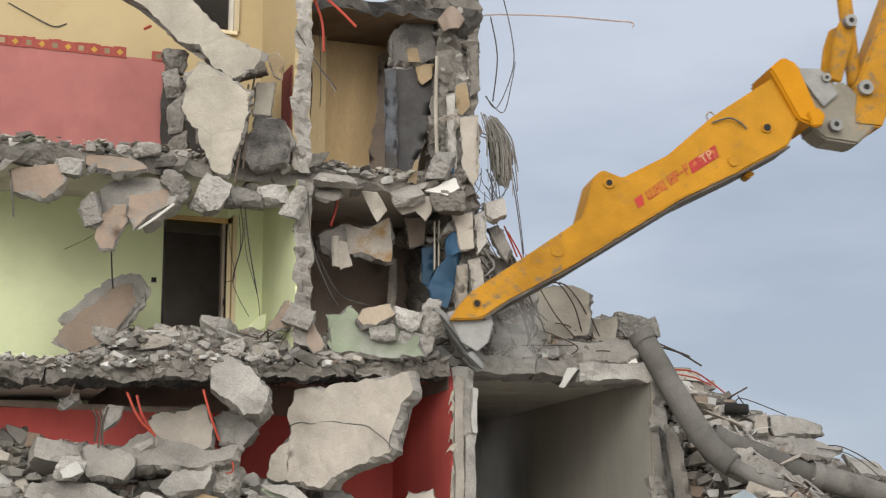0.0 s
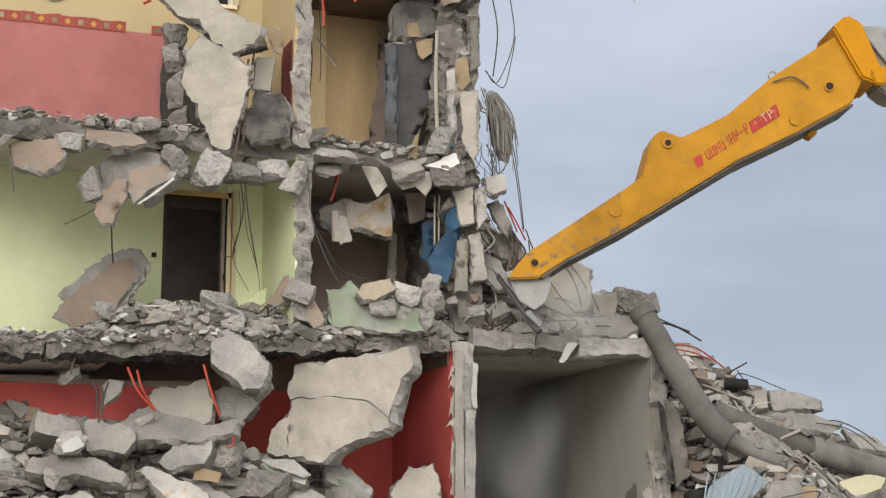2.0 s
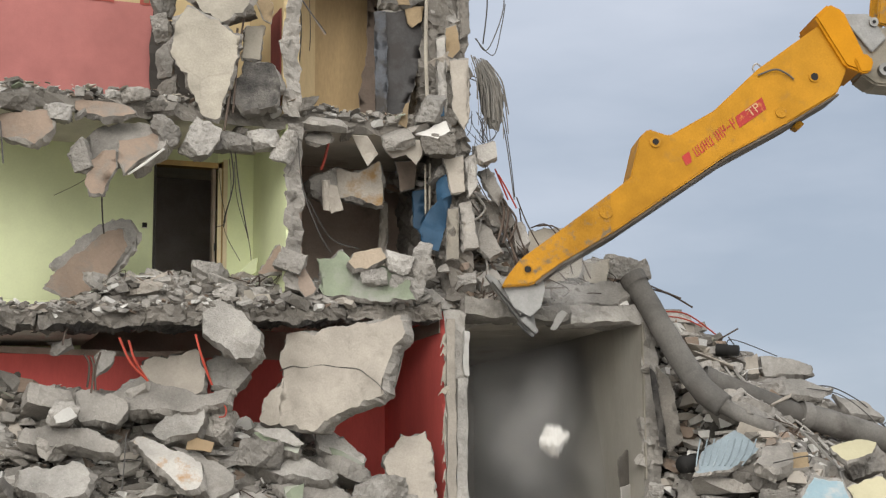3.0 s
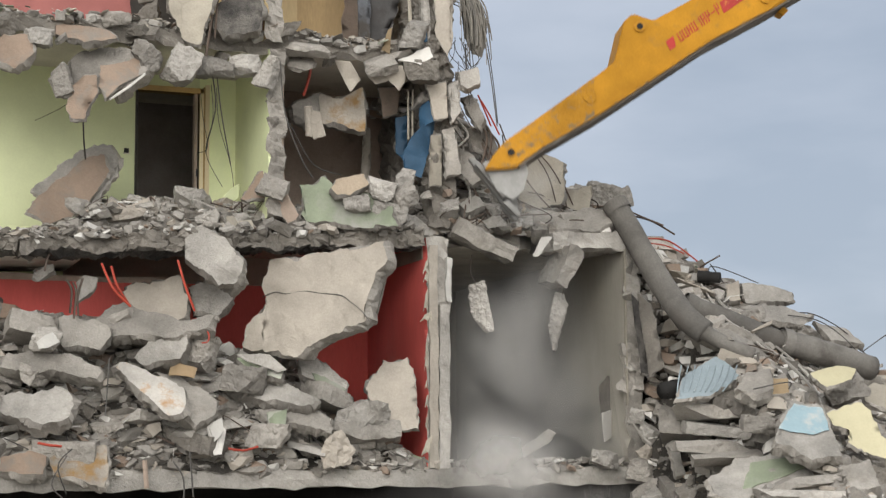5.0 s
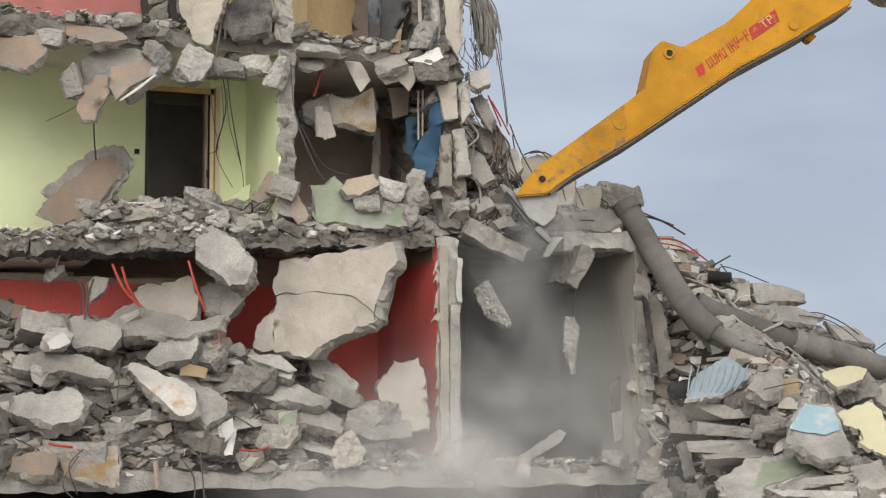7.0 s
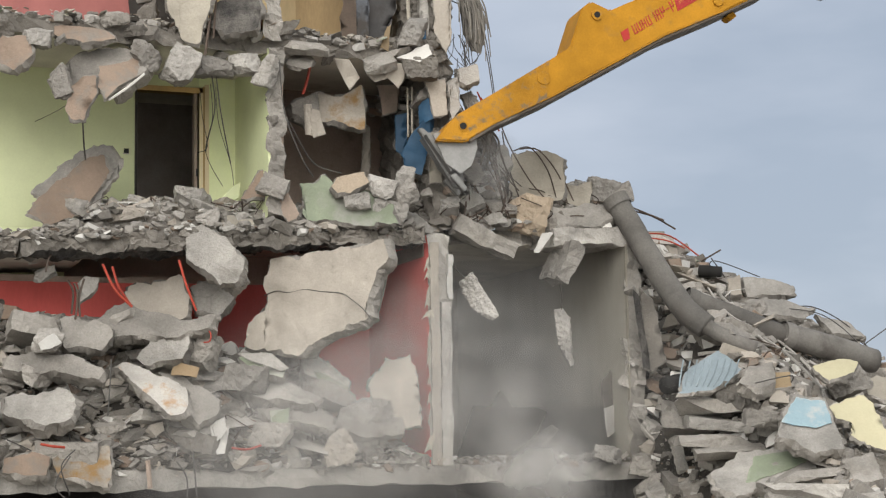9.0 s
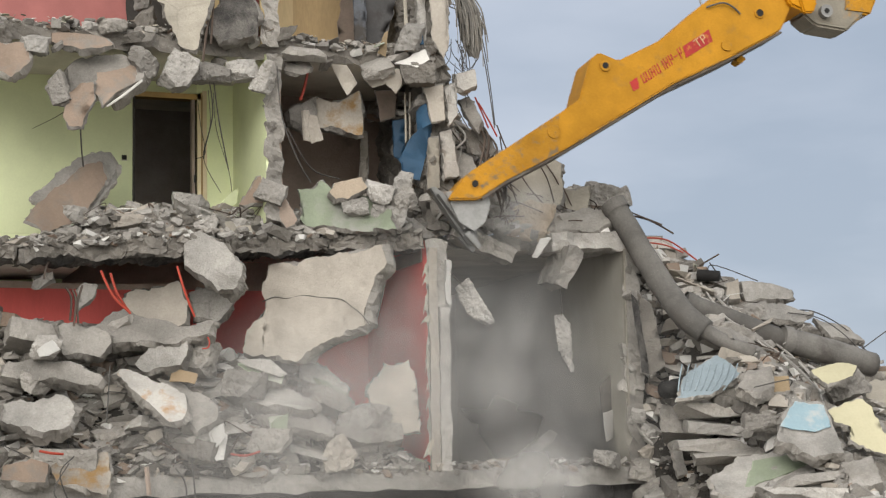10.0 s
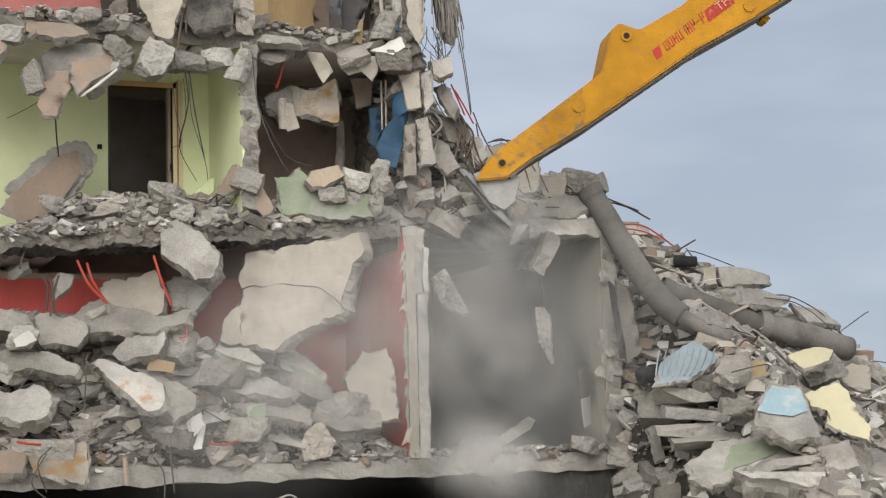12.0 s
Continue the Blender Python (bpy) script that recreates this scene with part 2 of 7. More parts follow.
# ---------------------------------------------------------------- building helpers
def finish(name, bm, mats, parent=None, m=None):
    me = bpy.data.meshes.new(name)
    bm.normal_update()
    bm.to_mesh(me)
    bm.free()
    for a in mats if isinstance(mats, (list, tuple)) else [mats]:
        me.materials.append(a)
    ob = new(name, me)
    ob.parent = parent
    if m is not None:
        ob.matrix_basis = m
    return ob


def part(name, bm, mats, parent, label="", m=None):
    ob = finish(name, bm, mats, parent, m)
    return tagged(ob, label) if label else ob


def empty(name, m, label, category, group="", kind=""):
    ob = new(name)
    ob.matrix_basis = m
    return tagged(ob, label, category, group, kind)


def jitter(p, amp, size, seed=0):
    q = Vector(p) / size + Vector((seed * 7.3, seed * 3.1, seed * 5.7))
    return noise.noise_vector(q) * amp + noise.noise_vector(q * 2.7) * amp * 0.5


def box_bm(x0, x1, y0, y1, z0, z1, step=None, paint=None):
    """A box; with step its faces are cut to about that size. paint: material slot by side, such as {"-y": 1}."""
    bm = bmesh.new()
    bmesh.ops.create_cube(bm, size=1.0)
    for v in bm.verts:
        v.co = Vector((x0 if v.co.x < 0 else x1, y0 if v.co.y < 0 else y1, z0 if v.co.z < 0 else z1))
    if step:
        for axis, size in ((0, x1 - x0), (1, y1 - y0), (2, z1 - z0)):
            cuts = min(90, int(size / step))
            if cuts:
                along = [e for e in bm.edges if abs((e.verts[0].co - e.verts[1].co).normalized()[axis]) > 0.9]
                bmesh.ops.subdivide_edges(bm, edges=along, cuts=cuts, use_grid_fill=True)
    bm.normal_update()
    for f in bm.faces:
        for side, slot in (paint or {}).items():
            if f.normal["xyz".index(side[1])] * (1 if side[0] == "+" else -1) > 0.7:
                f.material_index = slot
    return bm


def rough_block(name, x0, x1, y0, y1, z0, z1, mats, amp=0.08, step=0.14, paint=None, seed=0, rough=("-y",), dz=0.0,
                label="", category="", kind="", parent=None, grain=0.3):
    """A wall or slab whose named sides are torn: vertices near these sides are thrown about, the rest lies flat. dz: rise from x0 to x1."""
    bm = box_bm(x0, x1, y0, y1, z0, z1, step, paint)
    reach = step * 1.2
    for v in bm.verts:
        near = 0.0
        for side in rough:
            axis = "xyz".index(side[1])
            edge = (x0, y0, z0)[axis] if side[0] == "-" else (x1, y1, z1)[axis]
            near = max(near, 1 - abs(v.co[axis] - edge) / reach)
        j = jitter(v.co, amp, grain, seed) + jitter(v.co, amp * 0.55, grain * 0.28, seed + 9)
        if near > 0:
            v.co += j * near
            for side in rough:
                axis = "xyz".index(side[1])
                v.co[axis] += (1 if side[0] == "-" else -1) * abs(jitter(v.co, amp * 1.5, grain * 4, seed + 3)[axis]) * near
        v.co.z += dz * (v.co.x - x0) / max(0.01, x1 - x0)
    ob = finish(name, bm, mats, parent)
    return tagged(ob, label, category, "", kind)


def chip(p, size, seed):
    """Depth of broken facets: 0 to about 1, with creases between the facets."""
    q = p / size + Vector((seed * 3.7, seed * 1.9, seed * 5.3))
    return noise.noise(q, noise_basis="VORONOI_F1") + 0.45 * noise.noise(q * 2.6, noise_basis="VORONOI_F1")


def fracture(bm, size, amp, seed, flat_axis=None):
    """Cuts long edges and roughens the surface; faces square to flat_axis keep nearly flat."""
    for _ in range(5):
        long = [e for e in bm.edges if e.calc_length() > size]
        if not long:
            break
        bmesh.ops.subdivide_edges(bm, edges=long, cuts=1)
        bmesh.ops.triangulate(bm, faces=[f for f in bm.faces if len(f.verts) > 3])
    bm.normal_update()
    moves = []
    for v in bm.verts:
        calm = 0.12 if flat_axis is not None and abs(v.normal[flat_axis]) > 0.80 else 1.0
        d = 0.55 - chip(v.co, amp * 5.0, seed)
        moves.append(v.normal * d * amp * calm + jitter(v.co, amp * 0.5 * calm, amp * 1.6, seed))
    for v, d in zip(bm.verts, moves):
        v.co += d


def chunk_bm(w, d, h, seed, detail=1):
    """A lump of broken masonry: a block of slab cut by random planes, its broken sides rough, its old faces flatter."""
    rnd = random.Random(seed)
    bm = bmesh.new()
    bmesh.ops.create_cube(bm, size=2.0)
    for k in range(rnd.randint(5, 8)):
        a = rnd.uniform(0, 6.28)
        up = rnd.uniform(-0.55, 0.55) if k < 4 else rnd.choice((-1, 1)) * rnd.uniform(0.6, 2.0)
        n = Vector((math.cos(a), math.sin(a), up)).normalized()
        cut = n * rnd.uniform(0.62, 0.98)
        out = bmesh.ops.bisect_plane(bm, geom=bm.verts[:] + bm.edges[:] + bm.faces[:], plane_co=cut, plane_no=n, clear_outer=True)
        edges = [g for g in out["geom_cut"] if isinstance(g, bmesh.types.BMEdge)]
        if len(edges) > 2:
            bmesh.ops.holes_fill(bm, edges=bm.edges[:], sides=0)
    for k in range(3):
        lo, hi = min(v.co[k] for v in bm.verts), max(v.co[k] for v in bm.verts)
        for v in bm.verts:
            v.co[k] = ((v.co[k] - lo) / (hi - lo) - 0.5) * (w, d, h)[k]
    if detail:
        bmesh.ops.triangulate(bm, faces=bm.faces[:])
        big, small = max(w, d, h), min(w, d, h)
        fracture(bm, max(0.028, big * 0.10), min(0.026, small * 0.085), seed % 97, 2)
    bmesh.ops.recalc_face_normals(bm, faces=bm.faces[:])
    return bm


def chunk(centre, w, d, h, roll, mats, name="concrete_chunk", label="grey broken concrete lump lying in the rubble", seed=None, group="loose rubble", yaw=-20):
    chunk.count += 1
    s = seed or chunk.count * 13 + 5
    bm = chunk_bm(w, d, h, s)
    if isinstance(mats, (list, tuple)):
        bm.normal_update()
        for f in bm.faces:
            if f.normal.y < -0.55:
                f.material_index = 1
    return tagged(finish(name, bm, mats, None, pose(*centre, 0, roll, yaw)), label, "rubble", group)


chunk.count = 0


def slab_piece(centre, tilt, turn, outline, thick, face, name="concrete_slab", label="broken slab of concrete with one plastered face", edge=None, seed=1, group="loose rubble"):
    """A broken plate: its outline in its own plane, front face plastered, edges torn. tilt leans its top back."""
    edge = edge or (face if thick < 0.036 else CONCRETE)
    pts, n = [], len(outline)
    area = abs(sum(outline[i][0] * outline[i - 1][1] - outline[i - 1][0] * outline[i][1] for i in range(n))) / 2
    wild = min(1.0, area / 0.35)
    for i in range(n):
        a, b = Vector((*outline[i], 0)), Vector((*outline[(i + 1) % n], 0))
        cuts = max(1, int((b - a).length / 0.04))
        for k in range(cuts):
            p = a.lerp(b, k / cuts)
            off = (jitter(p, 0.034, 0.17, seed) + jitter(p, 0.016, 0.06, seed + 2)) * wild
            pts.append((p.x + off.x, p.y + off.y))
    bm = bmesh.new()
    rings = []
    for j, (depth, grow) in enumerate(((0, 0.985), (thick * 0.3, 1.02), (thick * 0.7, 0.99), (thick, 0.93))):
        ring = []
        for x, z in pts:
            o = jitter((x, j * 0.2, z), min(0.035, thick * 0.3) if j else 0.010, 0.11, seed + j) + jitter((x, j * 0.3, z), min(0.018, thick * 0.2) if j else 0.006, 0.045, seed + j)
            bite = 0.0 if j else min(0.10, thick * 0.5) * max(0.0, noise.noise(Vector((x, z, seed)) * 5.5) + 0.15)
            r = max(0.05, math.hypot(x, z))
            k = grow - bite / r
            ring.append(bm.verts.new((x * k + o.x, depth + o.y * (j > 0), z * k + o.z)))
        rings.append(ring)
    m = len(pts)
    for j in range(3):
        for i in range(m):
            f = bm.faces.new((rings[j][i], rings[j + 1][i], rings[j + 1][(i + 1) % m], rings[j][(i + 1) % m]))
            f.material_index = 1
    fr = bm.faces.new(rings[0])
    bk = bm.faces.new(list(reversed(rings[3])))
    bk.material_index = 1
    flat = bmesh.ops.triangulate(bm, faces=[fr, bk])["faces"]
    bmesh.ops.beautify_fill(bm, faces=flat, edges=[e for e in bm.edges if len(e.link_faces) == 2 and all(f in flat for f in e.link_faces)])
    bmesh.ops.recalc_face_normals(bm, faces=bm.faces[:])
    for _ in range(4):
        long = [e for e in bm.edges if e.calc_length() > 0.16]
        if not long:
            break
        bmesh.ops.subdivide_edges(bm, edges=long, cuts=1)
        bmesh.ops.triangulate(bm, faces=[f for f in bm.faces if len(f.verts) > 3])
    inner = [e for e in bm.edges if len(e.link_faces) == 2 and all(not f.material_index and abs(f.normal.y) > 0.9 for f in e.link_faces)]
    bmesh.ops.beautify_fill(bm, faces=[f for f in bm.faces if not f.material_index], edges=inner)
    for f in bm.faces:
        f.smooth = not f.material_index
    wave = min(0.022, thick * 0.2)
    for v in bm.verts:
        v.co.y += jitter(v.co, wave, 0.22, seed + 20).y + jitter(v.co, wave * 0.5, 0.07, seed + 21).y
    where = pose(*centre, 0, 0, turn) @ pose(0, 0, 0, tilt)
    rim = [e for e in bm.edges if len({f.material_index for f in e.link_faces}) > 1]
    if thick < 0.09 or face in (CONCRETE, CONCRETE_DARK):
        bmesh.ops.split_edges(bm, edges=rim)
    if thick < 0.09 or face in (CONCRETE, CONCRETE_DARK):
        return tagged(finish(name, bm, [face, edge], None, where), label, "slab", group)
    skin = bm.copy()
    bmesh.ops.delete(skin, geom=[f for f in skin.faces if f.material_index], context="FACES")
    bmesh.ops.delete(bm, geom=[f for f in bm.faces if not f.material_index], context="FACES")
    for f in bm.faces:
        f.material_index = 0
    ob = tagged(finish(name, bm, edge, None, where), label, "slab", group)
    if name == "corrugated_sheet":
        xs, zs = [p[0] for p in outline], [p[1] for p in outline]
        for k in range(9):
            x = min(xs) * 0.85 + (max(xs) - min(xs)) * 0.8 * k / 8
            part("rib", tube_bm([(x * 0.8 - 0.10, -0.006, min(zs) * 0.6), (x * 0.95, -0.012, 0.0), (x + 0.08, -0.006, max(zs) * 0.6)], 0.009, 6), face, ob)
    part("plaster_face" if "plaster" in name else "smooth_face", skin, face, ob, face.name.replace("_", " ") + " on one face")
    return ob


def bend(ob, curl, seed=3):
    """Curls a thin torn sheet about its upright middle line, with a few crumples."""
    half = max(abs(v.co.x) for v in ob.data.vertices)
    for v in ob.data.vertices:
        v.co.y += curl * (v.co.x / half) ** 2 + 0.35 * curl * noise.noise(v.co * 7 + Vector((seed, 0, 0))) - 0.3 * curl * v.co.z
    return ob


def tube_bm(points, radius, sides=6, closed=True, r_end=None):
    """A tube along a smooth path through the points."""
    pts = [Vector(p) for p in points]
    fine = []
    for i in range(len(pts) - 1):
        p0, p1, p2, p3 = pts[max(i - 1, 0)], pts[i], pts[i + 1], pts[min(i + 2, len(pts) - 1)]
        steps = 6 if len(pts) > 2 else 1
        for k in range(steps):
            t = k / steps
            fine.append(0.5 * (2 * p1 + (p2 - p0) * t + (2 * p0 - 5 * p1 + 4 * p2 - p3) * t * t + (3 * p1 - p0 - 3 * p2 + p3) * t ** 3))
    fine.append(pts[-1])
    bm = bmesh.new()
    rings = []
    for i, p in enumerate(fine):
        d = (fine[min(i + 1, len(fine) - 1)] - fine[max(i - 1, 0)]).normalized()
        side = d.cross(Vector((0.3, 0.9, 0.2))).normalized()
        up = side.cross(d)
        r = radius + ((r_end or radius) - radius) * i / max(1, len(fine) - 1)
        rings.append([bm.verts.new(p + (side * math.cos(a) + up * math.sin(a)) * r) for a in (2 * math.pi * k / sides for k in range(sides))])
    for a, b in zip(rings, rings[1:]):
        for k in range(sides):
            bm.faces.new((a[k], a[(k + 1) % sides], b[(k + 1) % sides], b[k])).smooth = sides > 8
    if closed:
        bm.faces.new(list(reversed(rings[0])))
        bm.faces.new(rings[-1])
    return bm


def wire(points, radius, mat, name="cable", label="thin dark cable hanging loose from the ruin", category="cable", group="hanging cables"):
    return tagged(finish(name, tube_bm(points, radius, 5), mat), label, category, group)


def pipe(points, radius, mat, name="pipe", label="", category="pipe", wall=0.02):
    """A hollow pipe of real wall thickness along the points."""
    bm = tube_bm(points, radius, 20, closed=False)
    inner = tube_bm(points, radius - wall, 20, closed=False)
    me = bpy.data.meshes.new("bore")
    inner.to_mesh(me)
    inner.free()
    bm.from_mesh(me)
    bpy.data.meshes.remove(me)
    bmesh.ops.bridge_loops(bm, edges=[e for e in bm.edges if e.is_boundary and (e.verts[0].co - Vector(points[0])).length < radius * 1.5])
    bmesh.ops.bridge_loops(bm, edges=[e for e in bm.edges if e.is_boundary and (e.verts[0].co - Vector(points[-1])).length < radius * 1.5])
    for v in bm.verts:
        v.co += jitter(v.co, radius * 0.06, 0.4, 5)
    ob = tagged(finish(name, bm, mat), label, category)
    a, b = Vector(points[0]), Vector(points[1])
    part("socket", tube_bm([a - (b - a).normalized() * 0.02, a + (b - a).normalized() * 0.13], radius * 1.10, 20, closed=False), mat, ob)
    return ob


def scatter(name, where, n, lo, hi, mats, seed, label, flat=0.55):
    """Countless small debris as one mesh: where(rnd) gives each piece's place. Larger pieces are rarer."""
    rnd = random.Random(seed)
    kinds = []
    for k in range(10):
        bm = chunk_bm(1, 1, 1, seed * 31 + k, detail=0)
        bmesh.ops.triangulate(bm, faces=bm.faces[:])
        bm.verts.index_update()
        kinds.append(([v.co.copy() for v in bm.verts], [[v.index for v in f.verts] for f in bm.faces]))
        bm.free()
    verts, faces, slots = [], [], []
    for _ in range(n):
        p = where(rnd)
        if p is None:
            continue
        s = lo + (hi - lo) * rnd.random() ** 3
        kv, kf = kinds[rnd.randrange(10)]
        m = Matrix.Translation(p) @ Euler((rnd.uniform(-0.5, 0.5), rnd.uniform(-0.5, 0.5), rnd.uniform(0, 6.28))).to_matrix().to_4x4() @ Matrix.Diagonal((s * rnd.uniform(0.8, 1.7), s * rnd.uniform(0.8, 1.3), s * rnd.uniform(flat * 0.6, flat * 1.4), 1))
        base = len(verts)
        verts += [m @ v for v in kv]
        faces += [[base + i for i in f] for f in kf]
        slots += [rnd.choices(range(len(mats)), [6, 3, 2, 1, 1, 1][:len(mats)])[0]] * len(kf)
    me = bpy.data.meshes.new(name)
    me.from_pydata(verts, [], faces)
    for a in mats:
        me.materials.append(a)
    me.polygons.foreach_set("material_index", slots)
    return tagged(new(name, me), label, "rubble", "", "stuff")


# ---------------------------------------------------------------- ground and large structure
bm = bmesh.new()
bmesh.ops.create_grid(bm, x_segments=60, y_segments=60, size=1.0)
for v in bm.verts:
    r = max(abs(v.co.x), abs(v.co.y))
    v.co *= 8 + 1500 * r ** 6
    v.co.z = 0.12 * noise.noise(v.co * 0.4) if v.co.length < 30 else 0
tagged(finish("ground", bm, GROUND), "dusty bare demolition ground", "ground", "", "structure")

STRUCT = "structure"
rough_block("floor_ground", -9, 2.75, 0.0, 7.2, 1.28, 1.5, [CONCRETE, CONCRETE_PALE], 0.05, 0.2, {"-y": 1}, 1, ("-y",), kind=STRUCT, label="broken concrete floor slab over the cellar", category="floor")
rough_block("floor_first_east", -0.28, 2.62, 0.62, 7.2, 4.38, 4.58, [CONCRETE, CEIL], 0.10, 0.14, {"-z": 1}, 22, ("-y",), kind=STRUCT, label="torn concrete slab over the grey room", category="floor")
rough_block("floor_first", -4.55, -0.3, 0.35, 7.2, 4.36, 4.58, [CONCRETE, CEIL], 0.10, 0.16, {"-z": 1}, 2, ("-y",), kind=STRUCT, label="torn concrete floor slab between the storeys", category="floor")
rough_block("floor_first_west", -9, -4.56, 0.40, 7.2, 3.86, 4.06, [CONCRETE, CEIL], 0.10, 0.16, {"-z": 1}, 5, ("-y",), dz=0.16, kind=STRUCT, label="sagging torn concrete floor slab between the storeys", category="floor")
rough_block("floor_second", -9, -0.1, 0.10, 7.2, 6.66, 6.86, [CONCRETE_DARK, CEIL], 0.10, 0.14, {"-z": 1}, 3, ("-y", "+x"), kind=STRUCT, label="torn concrete floor slab with rubble on its edge", category="floor")
rough_block("floor_third", -2.30, -0.1, 0.20, 7.2, 9.06, 9.26, [SOOTY_DARK, CEIL_BROWN], 0.10, 0.14, {"-z": 1}, 4, ("-y", "+x"), kind=STRUCT, label="torn concrete floor slab at the top", category="floor")
# cellar walls coloured near-black, so the void's shade is partly painted
rough_block("cellar_wall", -9, 2.7, 6.9, 7.1, 0, 1.28, [DARK], 0.0, 0.5, kind=STRUCT, label="cellar wall under the slab, coloured dark as shade", category="wall")
rough_block("back_wall", -9.2, -0.1, 7.2, 7.4, 0, 11.5, [BROWN], 0.0, 1.0, kind=STRUCT, label="outer wall closing the flats behind", category="wall")
rough_block("back_wall_low", -0.1, 2.7, 7.2, 7.4, 0, 4.4, [BROWN], 0.0, 1.0, kind=STRUCT, label="outer wall closing the grey room behind", category="wall")
# added to close the cellar's side and keep it dark
rough_block("cellar_end", 2.72, 2.92, 0.1, 7.1, 0, 1.28, [DARK], 0.0, 0.5, kind=STRUCT, label="cellar end wall, coloured dark as shade", category="wall")
rough_block("end_wall_west", -9.2, -9.0, 0.2, 7.2, 0, 11.5, [BROWN], 0.0, 1.0, kind=STRUCT, label="end wall of the block", category="wall")

# room walls, each a panel with its paint
rough_block("wall_red_back", -9, -0.3, 2.4, 2.6, 1.5, 4.36, [RED], 0.0, 0.6, kind=STRUCT, label="wall with dark red wallpaper, painted shade strip along its top", category="wall")
rough_block("wall_party_lower", -0.30, 0.0, 0.0, 7.2, 1.5, 4.40, [CONCRETE_PALE, RED, GREYWALL], 0.045, 0.12, {"-x": 1, "+x": 2}, 6, ("-y",), kind=STRUCT, label="party wall with red wallpaper and a torn pale end", category="wall")
rough_block("wall_grey_end", 2.50, 2.72, 0.0, 7.2, 1.5, 4.38, [CONCRETE, GREYWALL], 0.07, 0.12, {"-x": 1}, 7, ("-y",), kind=STRUCT, label="grey plastered wall of the open room, its end torn", category="wall")
rough_block("wall_grey_back", 0.0, 2.50, 6.2, 6.4, 1.5, 4.36, [GREYWALL], 0.0, 0.5, kind=STRUCT, label="grey plastered back wall of the open room", category="wall")
rough_block("wall_red_near", -9, -3.30, 1.12, 1.30, 1.5, 3.82, [RED], 0.0, 0.6, kind=STRUCT, label="wall with dark red wallpaper behind the heap", category="wall")
# brown strip painting the slab's shade along the top of the red
rough_block("trim_red_near", -9, -3.30, 1.14, 1.30, 3.82, 3.90, [BROWN], 0.02, 0.15, None, 17, ("-y",), kind=STRUCT, label="dark strip painted as the slab's shade above red wallpaper", category="trim")
# green room: wall in pieces round the doorway
DX0, DX1, DZ = -3.68, -2.84, 6.44
rough_block("wall_green_low", -9, -4.58, 1.8, 1.92, 3.95, 4.58, [GREEN], 0.0, 0.5, kind=STRUCT, label="pale green painted wall above the sagging floor", category="wall")
rough_block("wall_green_a", -9, DX0, 1.8, 1.92, 4.582, 6.66, [GREEN], 0.0, 0.5, kind=STRUCT, label="pale green painted wall beside a doorway", category="wall")
rough_block("wall_green_b", DX1, -2.35, 1.8, 1.92, 4.58, 6.66, [GREEN], 0.0, 0.5, kind=STRUCT, label="pale green painted wall beside a doorway", category="wall")
rough_block("wall_green_c", DX0, DX1, 1.8, 1.92, DZ, 6.66, [GREEN], 0.0, 0.5, kind=STRUCT, label="pale green painted wall over a doorway", category="wall")
rough_block("wall_hall_dark", -5.5, -2.35, 3.6, 3.7, 4.58, 6.66, [HALL], 0.0, 0.5, kind=STRUCT, label="dark corridor wall behind the doorway", category="wall")
rough_block("wall_party_middle", -2.35, -2.15, 0.05, 4.0, 4.58, 6.70, [CONCRETE, GREEN, BROWN], 0.06, 0.05, {"-x": 1, "+x": 2}, 9, ("-y",), kind=STRUCT, label="party wall, green on one side, its end torn to rough concrete", category="wall")
rough_block("wall_party_upper", -2.42, -2.20, 0.0, 4.0, 6.80, 11.4, [CONCRETE, YELLOW, YELLOW], 0.06, 0.05, {"-x": 1, "+x": 2}, 10, ("-y",), kind=STRUCT, label="party wall of the upper flat, its end torn to rough concrete", category="wall")
# pink room
rough_block("wall_pink", -9, -3.75, 1.8, 1.95, 6.86, 8.62, [PINK], 0.0, 0.5, kind=STRUCT, label="pink wallpaper on the lower part of a wall", category="wall")
rough_block("wall_yellow_upper", -9, -3.52, 1.8, 1.95, 8.62, 11.4, [YELLOW], 0.0, 0.5, kind=STRUCT, label="stained yellow wallpaper above a patterned border", category="wall")
rough_block("wall_yellow_b", -2.80, -2.42, 1.8, 1.95, 6.86, 11.4, [YELLOW], 0.0, 0.5, kind=STRUCT, label="stained yellow wallpaper beside a window opening", category="wall")
rough_block("wall_yellow_c", -3.52, -2.80, 1.8, 1.95, 6.86, 9.08, [YELLOW], 0.0, 0.5, kind=STRUCT, label="stained yellow wallpaper under a window opening", category="wall")
# this sliver's shade is painted by the darkened copy of the red
rough_block("wall_red_sliver", -2.44, -2.424, 0.12, 0.6, 6.9, 8.2, [RED_SHADED], 0.0, 0.3, kind=STRUCT, label="red wallpaper left on the party wall, shade put into its colour", category="wall")
# panel laid over the yellow wall, its dark colour painting a deep gap
rough_block("wall_gap", -3.75, -2.86, 1.74, 1.797, 6.86, 8.42, [DARK], 0.03, 0.12, None, 16, ("-y", "+z", "+x"), kind=STRUCT, label="dark panel painted as a shaded gap between two papered walls", category="wall")
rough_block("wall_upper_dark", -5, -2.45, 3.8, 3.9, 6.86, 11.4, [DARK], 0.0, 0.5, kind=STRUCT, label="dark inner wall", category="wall")
